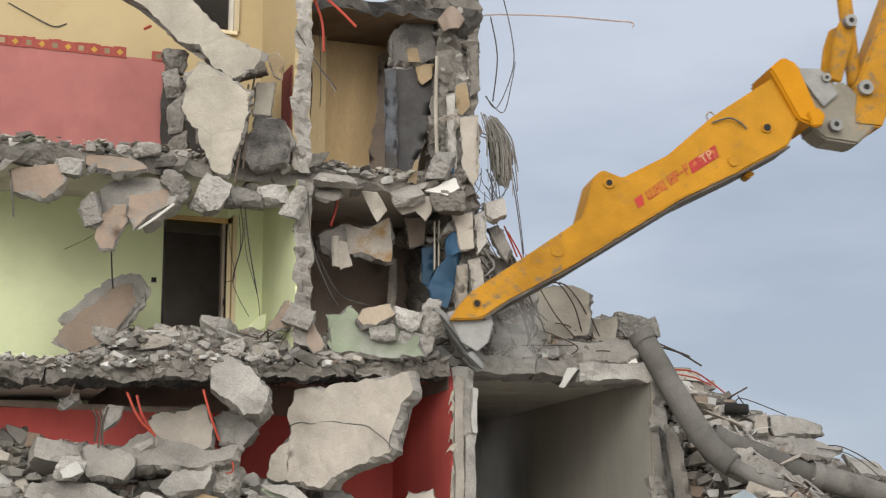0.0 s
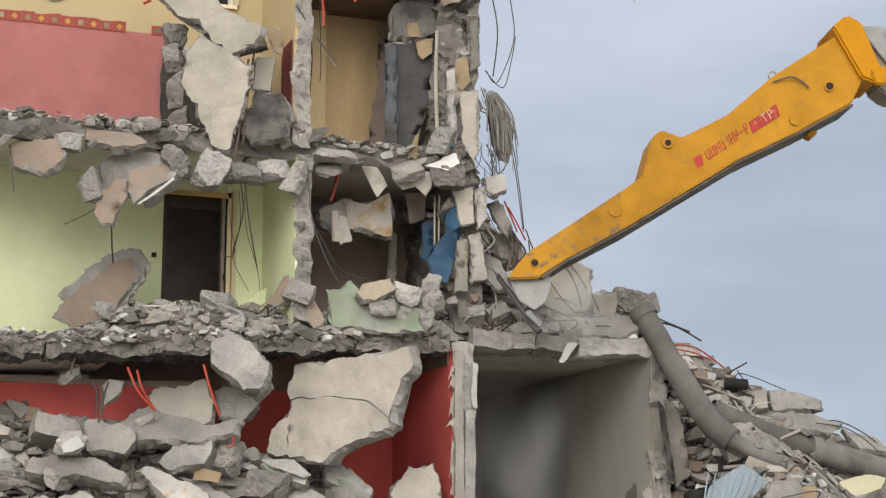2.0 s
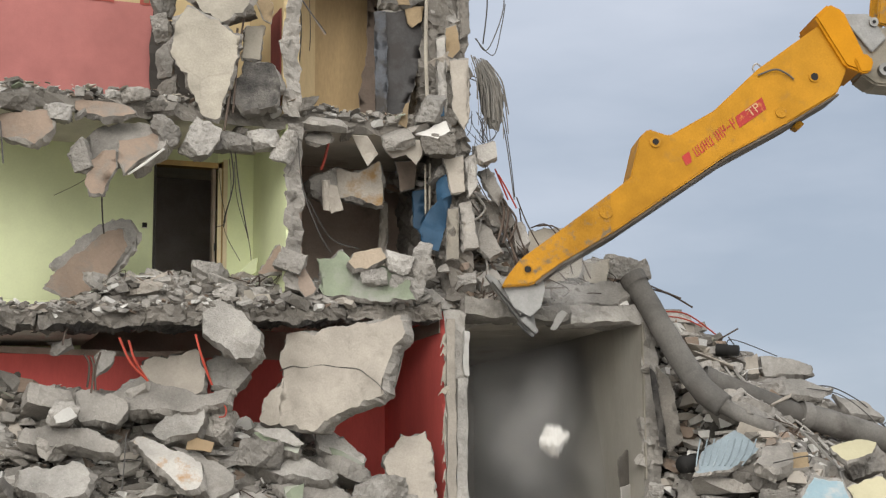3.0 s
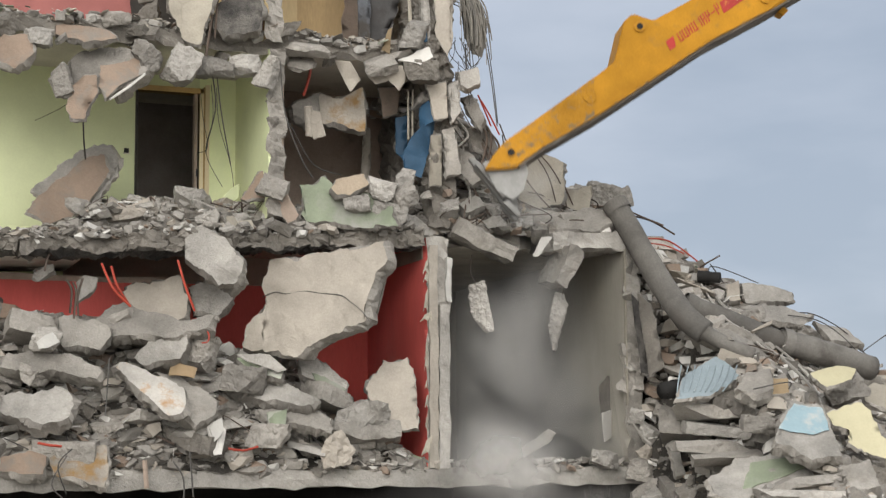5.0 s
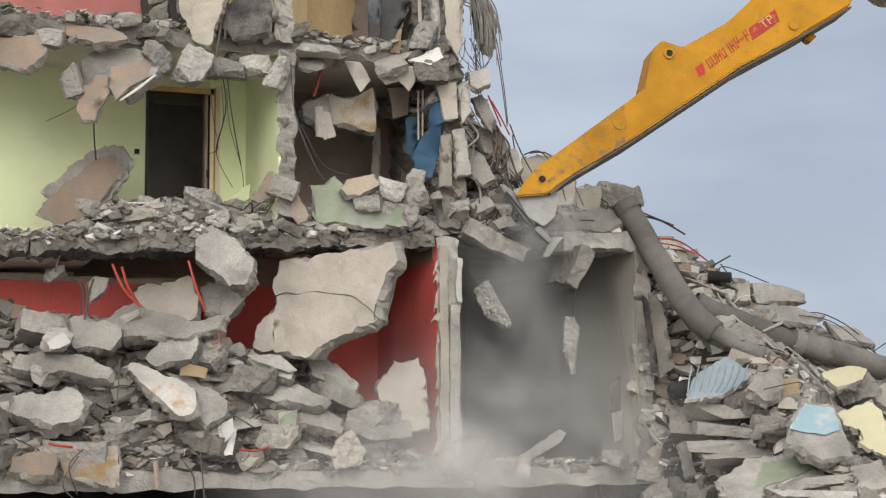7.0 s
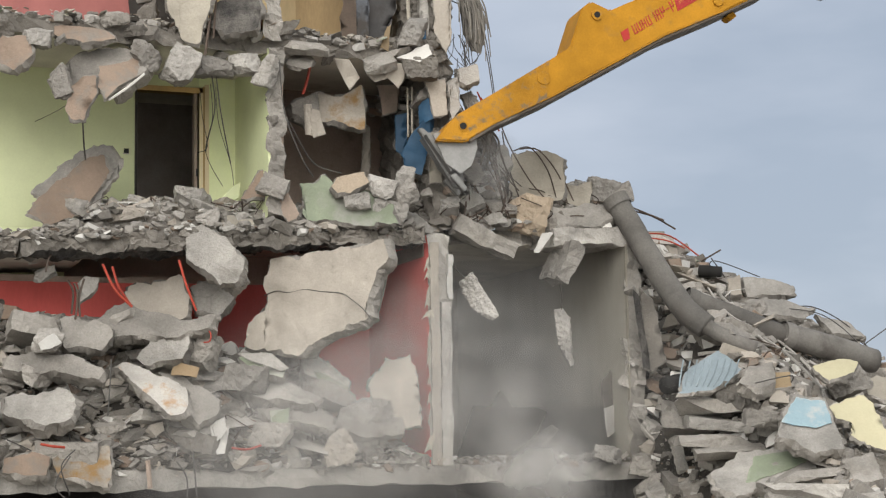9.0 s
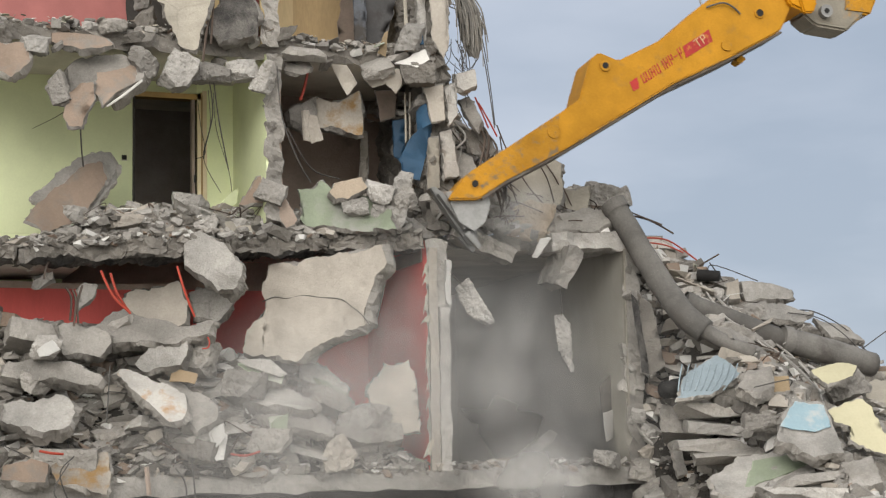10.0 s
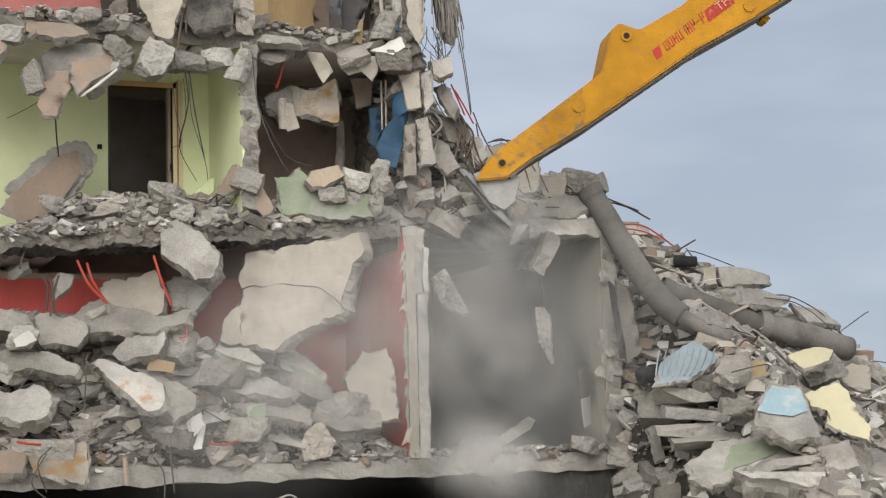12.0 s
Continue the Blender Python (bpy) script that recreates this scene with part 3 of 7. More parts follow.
# middle rooms
rough_block("wall_ochre_back", -2.2, -0.42, 1.5, 1.62, 6.86, 9.06, [OCHRE], 0.0, 0.5, kind=STRUCT, label="ochre wallpaper on the back wall of an open room", category="wall")
rough_block("wall_ochre_pier", -2.2, -1.630, 1.36, 1.497, 6.86, 9.06, [OCHRE_PALE], 0.0, 0.5, kind=STRUCT, label="shallow pier with pale ochre wallpaper", category="wall")
rough_block("wall_brown_back", -2.15, 0.05, 2.21, 2.33, 4.58, 6.66, [BROWN], 0.0, 0.5, kind=STRUCT, label="dark brown back wall of an open room", category="wall")
rough_block("wall_end_middle", -0.16, 0.16, 0.25, 2.2, 4.58, 6.75, [CONCRETE_DARK, BEIGE], 0.11, 0.07, None, 14, ("-y", "+x", "-x"), kind=STRUCT, label="torn end wall of rough concrete", category="wall")
rough_block("wall_end_upper", -0.40, 0.16, 0.2, 2.2, 6.75, 11.2, [CONCRETE_DARK, BEIGE], 0.11, 0.07, None, 15, ("-y", "+x", "-x"), kind=STRUCT, label="torn end wall of rough concrete", category="wall")


# ---------------------------------------------------------------- rubble heaps
def heap(name, x0, x1, y0, y1, height, mat, label, seed, step=0.16):
    """A heap's core: a sheet thrown over height(x, y)."""
    nx, ny = int((x1 - x0) / step), int((y1 - y0) / step)
    bm = bmesh.new()
    g = [[bm.verts.new((x0 + (x1 - x0) * i / nx, y0 + (y1 - y0) * j / ny, 0)) for j in range(ny + 1)] for i in range(nx + 1)]
    for row in g:
        for v in row:
            v.co.z = height(v.co.x, v.co.y)
            v.co += jitter(v.co, 0.12, 0.5, seed)
    for i in range(nx):
        for j in range(ny):
            bm.faces.new((g[i][j], g[i + 1][j], g[i + 1][j + 1], g[i][j + 1]))
    return tagged(finish(name, bm, mat), label, "rubble", "", "stuff")


def over(x0, x1, y0, y1, height, sink=0.0):
    def where(rnd):
        x, y = rnd.uniform(x0, x1), rnd.uniform(y0, y1)
        return Vector((x, y, height(x, y) - sink + rnd.uniform(-0.05, 0.08)))
    return where


def left_heap(x, y):
    top = 3.45 - 0.17 * max(0, x + 5.9) - 0.60 * max(0, x + 2.1)
    return max(1.45, min(top, 1.5 + 2.0 * max(0, y - 0.05)))


def right_heap(x, y):
    if y > -0.15 and x < 2.76:
        return 0.0
    crest = 4.9 - 0.47 * max(0, x - 2.9) - 0.012 * max(0, x - 6) ** 2
    return max(0.0, crest - 0.72 * max(0, 1.3 - y) - 0.5 * max(0, y - 2.5) - 3.2 * max(0, 3.45 - x))


def mid_heap(x, y):
    cone = max(0.0, 1.85 - 1.9 * max(0.0, x - 0.28)) * min(1.0, max(0.0, y - 0.5) / 0.6)
    return cone + 4.58 + 0.42 * min(1, max(0, x + 0.2) / 0.8) * min(1, max(0, y - 0.3) / 1.2) * (1 + 0.7 * min(1, max(0, x - 0.8)))


def green_heap(x, y):
    sag = 4.10 + 0.45 * min(1, max(0, (x + 5.0) / 0.5))
    return sag + 0.27 * min(1, max(0, x + 4.9)) * min(1, max(0, y - 0.3))


GREYS = [CONCRETE, CONCRETE_PALE, CONCRETE_DARK, WHITE]
MIXED = [CONCRETE, CONCRETE_DARK, CONCRETE_PALE, BEIGE, PINK_CONCRETE, WHITE]
# cores are coloured almost black so gaps in the rubble read as deep shade
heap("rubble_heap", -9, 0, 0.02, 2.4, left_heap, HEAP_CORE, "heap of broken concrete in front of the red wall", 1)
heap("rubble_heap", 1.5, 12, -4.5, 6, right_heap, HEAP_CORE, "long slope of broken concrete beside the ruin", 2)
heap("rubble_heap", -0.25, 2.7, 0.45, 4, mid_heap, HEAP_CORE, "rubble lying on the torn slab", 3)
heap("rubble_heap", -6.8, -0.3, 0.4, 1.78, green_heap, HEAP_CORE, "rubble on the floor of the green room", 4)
scatter("small_rubble", over(-8, -0.3, 0.05, 1.9, left_heap), 10500, 0.02, 0.26, MIXED, 11, "small broken concrete and plaster pieces in a heap")
scatter("small_rubble", over(2.3, 10, -4, 3.2, right_heap), 16000, 0.025, 0.30, MIXED, 12, "small broken concrete pieces on the slope")
scatter("small_rubble", over(-0.3, 2.7, 0.4, 2.6, mid_heap), 8000, 0.02, 0.22, MIXED, 13, "small broken concrete pieces on the torn slab")
scatter("small_rubble", over(-5.1, -0.3, 0.35, 1.7, green_heap), 5200, 0.018, 0.18, MIXED, 14, "small broken concrete pieces on the green room floor")
scatter("small_rubble", over(-8, -0.2, 0.12, 1.0, lambda x, y: 6.87), 4200, 0.015, 0.16, MIXED, 15, "small debris along the slab's edge")
scatter("small_rubble", over(-6.5, -0.4, -0.08, 0.5, lambda x, y: 4.16 + 0.34 * (x + 6.6) / 6.28), 3000, 0.014, 0.13, MIXED, 17, "small debris on the sagging slab edge")
scatter("small_rubble", over(-8, 2.5, 0.0, 0.6, lambda x, y: 1.51), 2600, 0.015, 0.14, MIXED, 16, "small debris along the lower slab's edge")

def strew(n, where, lo, hi, flat, mats, seed, label, turn=0.35, name="concrete_chunk", group="loose rubble"):
    """Separate lumps of a heap, on a few shared meshes."""
    rnd = random.Random(seed)
    kinds = []
    for k in range(12):
        size = lo + (hi - lo) * (k / 11) ** 2
        ob = finish(name, chunk_bm(size * rnd.uniform(0.9, 1.5), size * rnd.uniform(0.7, 1.2), size * flat * rnd.uniform(0.7, 1.3), seed * 17 + k), rnd.choice(mats))
        kinds.append(ob.data)
        bpy.data.objects.remove(ob)
    for k in range(n):
        p = where(rnd)
        ob = new(name, kinds[k % 12])
        ob.matrix_basis = Matrix.Translation(p) @ Euler((rnd.uniform(-turn, turn), rnd.uniform(-turn, turn), rnd.uniform(0, 6.28))).to_matrix().to_4x4() @ Matrix.Scale(rnd.uniform(0.85, 1.15), 4)
        tagged(ob, label, "rubble", group)


strew(80, over(-7, -0.8, 0.08, 0.95, left_heap), 0.2, 0.75, 0.34, [CONCRETE, CONCRETE_DARK, CONCRETE, CONCRETE_PALE, CONCRETE_DARK, CONCRETE], 21, "flat lump of broken concrete in the heap", 0.35, "slab_lump")
strew(70, over(2.9, 9, -3.6, 2.0, right_heap), 0.25, 0.85, 0.36, [CONCRETE, CONCRETE_PALE, CONCRETE, CONCRETE_PALE, CONCRETE_DARK, CONCRETE], 22, "flat lump of broken concrete on the slope", 0.35, "slab_lump")
strew(62, over(-0.1, 2.5, 0.32, 1.5, mid_heap), 0.12, 0.42, 0.42, [CONCRETE, CONCRETE_PALE, CONCRETE_DARK, BEIGE], 23, "lump of broken concrete on the torn slab")
strew(95, over(-4.6, -0.4, 0.3, 1.2, green_heap), 0.12, 0.44, 0.5, [CONCRETE, CONCRETE_PALE, CONCRETE_PALE, BEIGE], 24, "lump of broken concrete on the green room floor")
strew(20, over(-6.3, -0.3, 0.05, 0.5, lambda x, y: 6.92), 0.14, 0.42, 0.45, [CONCRETE, CONCRETE_DARK, CONCRETE_DARK], 25, "lump of broken concrete on the slab edge")
strew(24, lambda r: Vector((r.uniform(-6.3, -0.5), r.uniform(0.05, 0.3), r.uniform(6.58, 6.78))), 0.10, 0.34, 0.45, [CONCRETE_DARK, CONCRETE_DARK, CONCRETE], 26, "broken concrete caught on the torn slab edge", 0.9)
strew(20, lambda r: Vector((r.uniform(-0.25, 0.1), r.uniform(0.2, 0.4), r.uniform(4.7, 9.6))), 0.12, 0.34, 0.9, [CONCRETE_DARK, CONCRETE, CONCRETE_DARK, BROWN, BEIGE], 27, "broken masonry sticking out of the end wall", 0.9)
strew(5, lambda r: Vector((r.uniform(-2.40, -2.16), r.uniform(0.05, 0.15), r.uniform(4.7, 10.2))), 0.10, 0.22, 1.0, [CONCRETE, CONCRETE_PALE], 28, "broken concrete on the torn wall end", 0.9)
strew(8, lambda r: Vector((r.uniform(2.50, 2.78), r.uniform(-0.05, 0.1), r.uniform(1.6, 4.4))), 0.12, 0.30, 1.0, [CONCRETE, CONCRETE_PALE, BEIGE], 29, "broken concrete on the torn wall end", 0.9)

scatter("edge_rubble", over(-6.4, -0.5, -0.06, 0.45, lambda x, y: 4.19 + 0.34 * (x + 6.6) / 6.28), 220, 0.06, 0.24, MIXED, 30, "broken concrete lying along the sagging slab edge", 0.5)
FLAKES = [WHITE, CREAM, BEIGE, MINT, PINK_CONCRETE]
scatter("plaster_flakes", over(-7, -0.4, 0.05, 1.1, left_heap, -0.06), 1500, 0.025, 0.12, FLAKES, 41, "pale flakes of plaster and torn paper on the heap", 0.16)
scatter("plaster_flakes", over(2.8, 9, -3.5, 1.8, right_heap, -0.08), 2000, 0.025, 0.14, FLAKES, 42, "pale flakes of plaster and torn paper on the slope", 0.16)
scatter("plaster_flakes", over(-0.2, 2.6, 0.5, 1.6, mid_heap, -0.05), 900, 0.02, 0.1, FLAKES, 43, "pale flakes of plaster on the torn slab", 0.16)
scatter("plaster_flakes", over(-6.4, -0.4, 0.3, 1.2, green_heap, -0.05), 1000, 0.02, 0.1, FLAKES, 44, "pale flakes of plaster on the green room floor", 0.16)
scatter("plaster_flakes", over(-6.4, -0.3, 0.0, 0.5, lambda x, y: 6.90), 350, 0.02, 0.12, FLAKES, 45, "pale flakes of plaster on the slab edge", 0.16)

# ---------------------------------------------------------------- large slabs and lumps
big_slab = slab_piece((-1.845, -0.350, 3.539), -8, -46, [(-0.82, 0.29), (-0.74, 0.53), (0.59, 0.66), (0.88, 0.69), (0.91, 0.45), (0.69, 0.11), (0.72, -0.27), (0.60, -0.38), (-0.00, -0.53), (-0.18, -0.71), (-1.05, -0.59), (-0.98, -0.24), (-0.75, 0.00)], 0.32, BEIGE, "plaster_slab", "large beige plastered wall slab leaning against the heap")
CRACK = [(-0.772, 0.069), (-0.599, 0.117), (-0.436, 0.088), (-0.200, 0.111), (0.038, 0.071), (0.313, 0.036), (0.450, -0.047), (0.611, -0.166), (0.726, -0.295)]
part("crack", tube_bm([(x, -0.006, z) for x, z in CRACK], 0.007, 4), SOOTY_DARK, big_slab, "dark crack across the plaster")
slab_piece((-3.467, -0.080, 7.420), 4, -17, [(-0.35, 0.48), (-0.21, 0.63), (0.04, 0.53), (0.47, 0.28), (0.43, -0.00), (0.20, -0.84), (0.03, -0.79), (-0.19, -0.33), (-0.42, 0.06)], 0.14, CREAM, "plaster_slab", "pointed cream plastered slab hanging from above")
slab_piece((-3.601, 0.100, 8.407), -8, -25, [(-1.08, 0.66), (-0.24, 0.63), (0.30, 0.04), (0.81, -0.21), (0.70, -0.43), (0.42, -0.55), (0.18, -0.44), (-0.05, -0.12), (-0.34, 0.00), (-0.74, 0.45)], 0.16, CREAM, "plaster_slab", "cream plastered ceiling slab hanging askew")
slab_piece((-4.599, 0.860, 4.923), -18, -14, [(-0.58, -0.34), (-0.43, -0.09), (-0.21, 0.13), (0.11, 0.46), (0.35, 0.52), (0.43, 0.28), (0.29, 0.04), (0.19, -0.18), (0.13, -0.32), (-0.27, -0.46)], 0.08, PINK_CONCRETE, "floor_slab", "brownish broken floor slab leaning on the green wall")
slab_piece((-4.435, 0.970, 5.124), -18, -14, [(-0.70, -0.22), (-0.49, -0.03), (-0.17, 0.31), (0.07, 0.44), (0.31, 0.44), (0.41, 0.28), (0.39, 0.04), (0.24, -0.17), (0.12, -0.49), (-0.18, -0.57)], 0.12, CONCRETE_PALE, "concrete_slab", "dusty grey concrete bedding behind a brownish floor slab")
slab_piece((-4.283, 0.800, 4.525), -30, -14, [(-0.37, 0.01), (-0.08, 0.24), (0.31, 0.11), (0.29, -0.15), (-0.15, -0.20)], 0.12, PINK_CONCRETE, "floor_slab", "brownish broken floor slab among the rubble")
slab_piece((-4.390, 0.050, 6.259), -20, -20, [(-0.51, 0.04), (-0.42, 0.24), (-0.01, 0.34), (0.41, 0.27), (0.56, 0.08), (0.44, -0.08), (0.15, -0.30), (-0.04, -0.14), (-0.19, -0.25), (-0.40, -0.19)], 0.3, CONCRETE, "concrete_slab", "broken concrete lump hanging from the torn edge")
slab_piece((-4.696, -0.120, 5.869), -12, -30, [(-0.16, 0.01), (-0.13, 0.18), (0.01, 0.30), (0.17, 0.29), (0.20, 0.05), (0.11, -0.12), (0.06, -0.29), (-0.09, -0.29), (-0.18, -0.12)], 0.08, PINK_CONCRETE, "floor_slab", "brownish floor slab flap hanging from the torn edge")
slab_piece((-4.218, -0.100, 6.169), -24, -8, [(-0.24, 0.15), (0.16, 0.28), (0.31, 0.19), (0.23, 0.04), (-0.02, -0.15), (-0.16, -0.35), (-0.28, -0.16)], 0.08, PINK_CONCRETE, "floor_slab", "brownish floor slab flap hanging from the torn edge")
slab_piece((-4.919, 0.000, 6.055), -10, -20, [(-0.13, 0.12), (-0.07, 0.19), (0.04, 0.03), (0.16, -0.15), (0.06, -0.17), (-0.07, -0.03)], 0.08, CONCRETE, "concrete_slab", "thin concrete flap at the torn edge")
wire([(-4.359, -0.150, 5.862), (-4.158, -0.170, 6.012), (-3.936, -0.150, 6.207)], 0.016, WHITE, "batten", "pale broken batten caught in the hanging slab", "batten", "rods")
slab_piece((-5.540, 0.000, 6.423), -15, -20, [(-0.36, 0.12), (-0.07, 0.24), (0.27, 0.16), (0.33, -0.07), (0.12, -0.26), (-0.29, -0.18)], 0.2, PINK_CONCRETE, "floor_slab", "broken floor slab at the torn edge")
slab_piece((-4.648, 0.000, 6.678), -30, -20, [(-0.39, 0.19), (0.32, 0.05), (0.42, -0.09), (0.01, -0.15), (-0.35, 0.00)], 0.1, PINK_CONCRETE, "floor_slab", "thin brownish floor slab on the edge")
slab_piece((-1.388, -0.100, 4.768), -12, -20, [(-0.59, 0.23), (-0.29, 0.36), (-0.08, 0.18), (0.27, 0.14), (0.56, -0.02), (0.66, -0.31), (0.00, -0.32), (-0.53, -0.25)], 0.15, MINT, "plaster_slab", "green painted slab lying on the rubble")
slab_piece((-1.444, -0.250, 4.961), -20, -20, [(-0.22, -0.02), (-0.16, 0.11), (0.21, 0.17), (0.27, 0.03), (0.04, -0.14), (-0.13, -0.15)], 0.16, PEACH, "plaster_slab", "peach coloured slab lying on a green one")
slab_piece((-0.845, -0.150, 4.718), -20, -20, [(-0.26, 0.25), (0.17, 0.00), (0.13, -0.25), (-0.04, 0.00)], 0.12, CONCRETE_PALE, "concrete_slab", "pale broken slab beside a green one")
slab_piece((-3.132, -0.200, 4.047), -10, -20, [(-0.34, 0.29), (-0.14, 0.37), (0.07, 0.29), (0.42, -0.06), (0.37, -0.34), (0.10, -0.38), (-0.18, -0.17), (-0.31, 0.01)], 0.3, CONCRETE_PALE, "concrete_slab", "pale boulder of concrete hanging over the edge")
slab_piece((-2.813, 0.000, 3.769), -10, -20, [(-0.12, 0.09), (0.12, 0.16), (0.17, -0.02), (-0.01, -0.16), (-0.15, -0.06)], 0.2, CONCRETE, "concrete_slab", "broken concrete under a pale boulder")
slab_piece((-3.796, -0.150, 2.451), -35, -10, [(-0.47, 0.36), (-0.37, 0.45), (0.38, 0.03), (0.41, -0.34), (0.18, -0.42), (-0.14, -0.06)], 0.16, WHITE_STAINED, "plaster_slab", "white papered slab with orange stains on the heap")
slab_piece((-3.360, -0.050, 2.351), -35, -10, [(-0.42, 0.42), (-0.08, 0.32), (0.36, -0.01), (0.34, -0.22), (0.10, -0.40), (-0.09, -0.25), (-0.22, 0.16)], 0.22, CONCRETE, "concrete_slab", "grey slab end lying on the heap")
slab_piece((-3.554, -0.170, 2.315), -35, -10, [(-0.15, 0.20), (0.08, 0.12), (0.13, -0.12), (-0.06, -0.20)], 0.04, OCHRE, "paper_scrap", "orange torn paper stuck to a white slab")
slab_piece((-3.740, 0.150, 3.278), -25, -20, [(-0.82, -0.01), (-0.41, 0.30), (-0.27, 0.19), (0.39, 0.00), (0.72, 0.08), (0.73, -0.10), (0.20, -0.23), (-0.54, -0.22)], 0.25, CONCRETE, "concrete_slab", "long grey slab lying across the heap")
slab_piece((-3.628, 0.550, 3.593), -12, -20, [(-0.45, 0.09), (-0.20, 0.23), (0.29, 0.27), (0.41, 0.05), (0.38, -0.29), (-0.10, -0.25), (-0.34, -0.09)], 0.22, BEIGE, "concrete_slab", "beige faced slab standing in the heap")
slab_piece((-2.946, 0.600, 3.623), -12, -20, [(-0.27, 0.12), (-0.17, 0.25), (0.32, 0.19), (0.26, -0.07), (0.09, -0.27), (-0.23, -0.21)], 0.22, CONCRETE_PALE, "concrete_slab", "pale slab standing in the heap")
slab_piece((-4.509, 0.350, 3.693), -10, -10, [(-0.12, 0.04), (-0.03, 0.13), (0.14, 0.10), (0.09, -0.06), (-0.09, -0.22)], 0.1, CONCRETE_PALE, "concrete_slab", "small pale slab standing upright")
slab_piece((-3.633, 0.050, 2.930), -15, -25, [(-0.35, -0.10), (-0.19, 0.13), (0.25, 0.25), (0.29, 0.08), (0.22, -0.12), (-0.23, -0.23)], 0.3, CONCRETE_PALE, "concrete_slab", "pale concrete lump leaning in the heap")
slab_piece((-4.550, 0.100, 3.123), -15, -8, [(-0.34, 0.16), (-0.18, 0.26), (0.31, 0.06), (0.30, -0.05), (0.18, -0.22), (-0.27, -0.21)], 0.3, CONCRETE, "concrete_slab", "broken concrete lump leaning in the heap")
slab_piece((-4.883, -0.050, 2.721), -20, -20, [(-0.69, 0.15), (-0.10, 0.19), (0.30, 0.08), (0.53, -0.08), (0.51, -0.19), (0.12, -0.12), (-0.67, -0.03)], 0.3, CONCRETE, "concrete_slab", "broken concrete beam lying on the heap")
slab_piece((-5.090, -0.120, 2.251), -40, -20, [(-0.49, 0.17), (0.14, 0.29), (0.43, 0.15), (0.37, -0.19), (-0.02, -0.31), (-0.44, -0.10)], 0.22, CONCRETE_PALE, "concrete_slab", "flat concrete slab on the heap")
slab_piece((-4.614, -0.220, 1.583), -25, -14, [(-0.40, 0.07), (-0.18, 0.21), (0.28, 0.22), (0.32, -0.04), (0.27, -0.29), (-0.28, -0.16)], 0.2, STAINED, "plaster_slab", "slab with orange stained wallpaper at the heap's foot")
slab_piece((-5.283, -0.150, 1.589), -25, -14, [(-0.25, 0.08), (-0.01, 0.19), (0.28, 0.10), (0.26, -0.13), (-0.05, -0.16), (-0.24, -0.08)], 0.2, PINK_CONCRETE, "concrete_slab", "brownish concrete slab at the heap's foot")
slab_piece((-2.432, 0.100, 2.730), -35, -20, [(-0.31, 0.14), (-0.17, 0.21), (0.29, -0.06), (0.26, -0.17), (-0.08, -0.11)], 0.12, MINT, "plaster_slab", "slab with flaking green paint on the heap")
slab_piece((-1.657, 0.150, 2.661), -25, -15, [(-0.28, 0.21), (-0.16, 0.36), (0.34, -0.12), (0.30, -0.24), (0.04, -0.20), (-0.24, -0.01)], 0.15, CONCRETE_PALE, "concrete_slab", "pale slab lying in the heap")
slab_piece((-2.205, 0.000, 2.425), -40, -20, [(-0.68, 0.10), (-0.21, 0.30), (0.14, 0.09), (0.50, -0.12), (0.43, -0.21), (-0.19, -0.14)], 0.2, CONCRETE_PALE, "concrete_slab", "pale flat slab lying in the heap")
slab_piece((-1.999, -0.100, 2.124), -30, -20, [(-0.56, 0.13), (0.19, 0.12), (0.41, -0.02), (0.37, -0.18), (-0.42, -0.05)], 0.16, CONCRETE, "concrete_slab", "flat slab lying in the heap")
slab_piece((-2.305, -0.120, 2.081), -10, -20, [(-0.10, 0.10), (0.07, 0.13), (0.09, -0.11), (-0.07, -0.13)], 0.03, MINT, "paper_scrap", "pale green scrap of painted plaster")
slab_piece((-0.768, -0.050, 2.426), -8, -16, [(-0.38, 0.07), (-0.13, 0.39), (0.17, 0.44), (0.26, 0.25), (0.30, -0.48), (0.00, -0.46), (-0.22, -0.21)], 0.16, BEIGE, "plaster_slab", "beige plastered slab leaning on the red wall")
slab_piece((-3.047, -0.200, 1.919), -10, -20, [(-0.11, 0.13), (-0.03, 0.17), (0.12, 0.06), (0.08, -0.21), (-0.06, -0.14)], 0.03, WHITE, "paper_scrap", "white scrap of torn paper on the rubble")
bend(slab_piece((-3.047, -0.250, 1.979), -20, -20, [(-0.10, 0.03), (0.05, 0.15), (0.08, -0.02), (-0.02, -0.16)], 0.015, WHITE, "paper_scrap", "white scrap of torn paper on the rubble", group="paper scraps"), 0.05)
bend(slab_piece((-3.045, -0.250, 1.755), -20, -20, [(-0.08, 0.04), (0.04, 0.10), (0.06, -0.06), (-0.03, -0.08)], 0.015, WHITE, "paper_scrap", "white scrap of torn paper on the rubble", group="paper scraps"), 0.05)
bend(slab_piece((-2.293, -0.200, 2.084), -20, -20, [(-0.11, 0.04), (0.10, 0.16), (0.09, -0.08), (-0.08, -0.11)], 0.015, MINT, "paper_scrap", "pale green scrap of painted paper on the rubble", group="paper scraps"), 0.05)
bend(slab_piece((-5.038, -0.250, 2.973), -20, -20, [(-0.13, 0.01), (0.05, 0.12), (0.14, 0.02), (0.02, -0.07), (-0.09, -0.08)], 0.015, WHITE, "paper_scrap", "pale plaster patch on a lump in the heap", group="paper scraps"), 0.05)
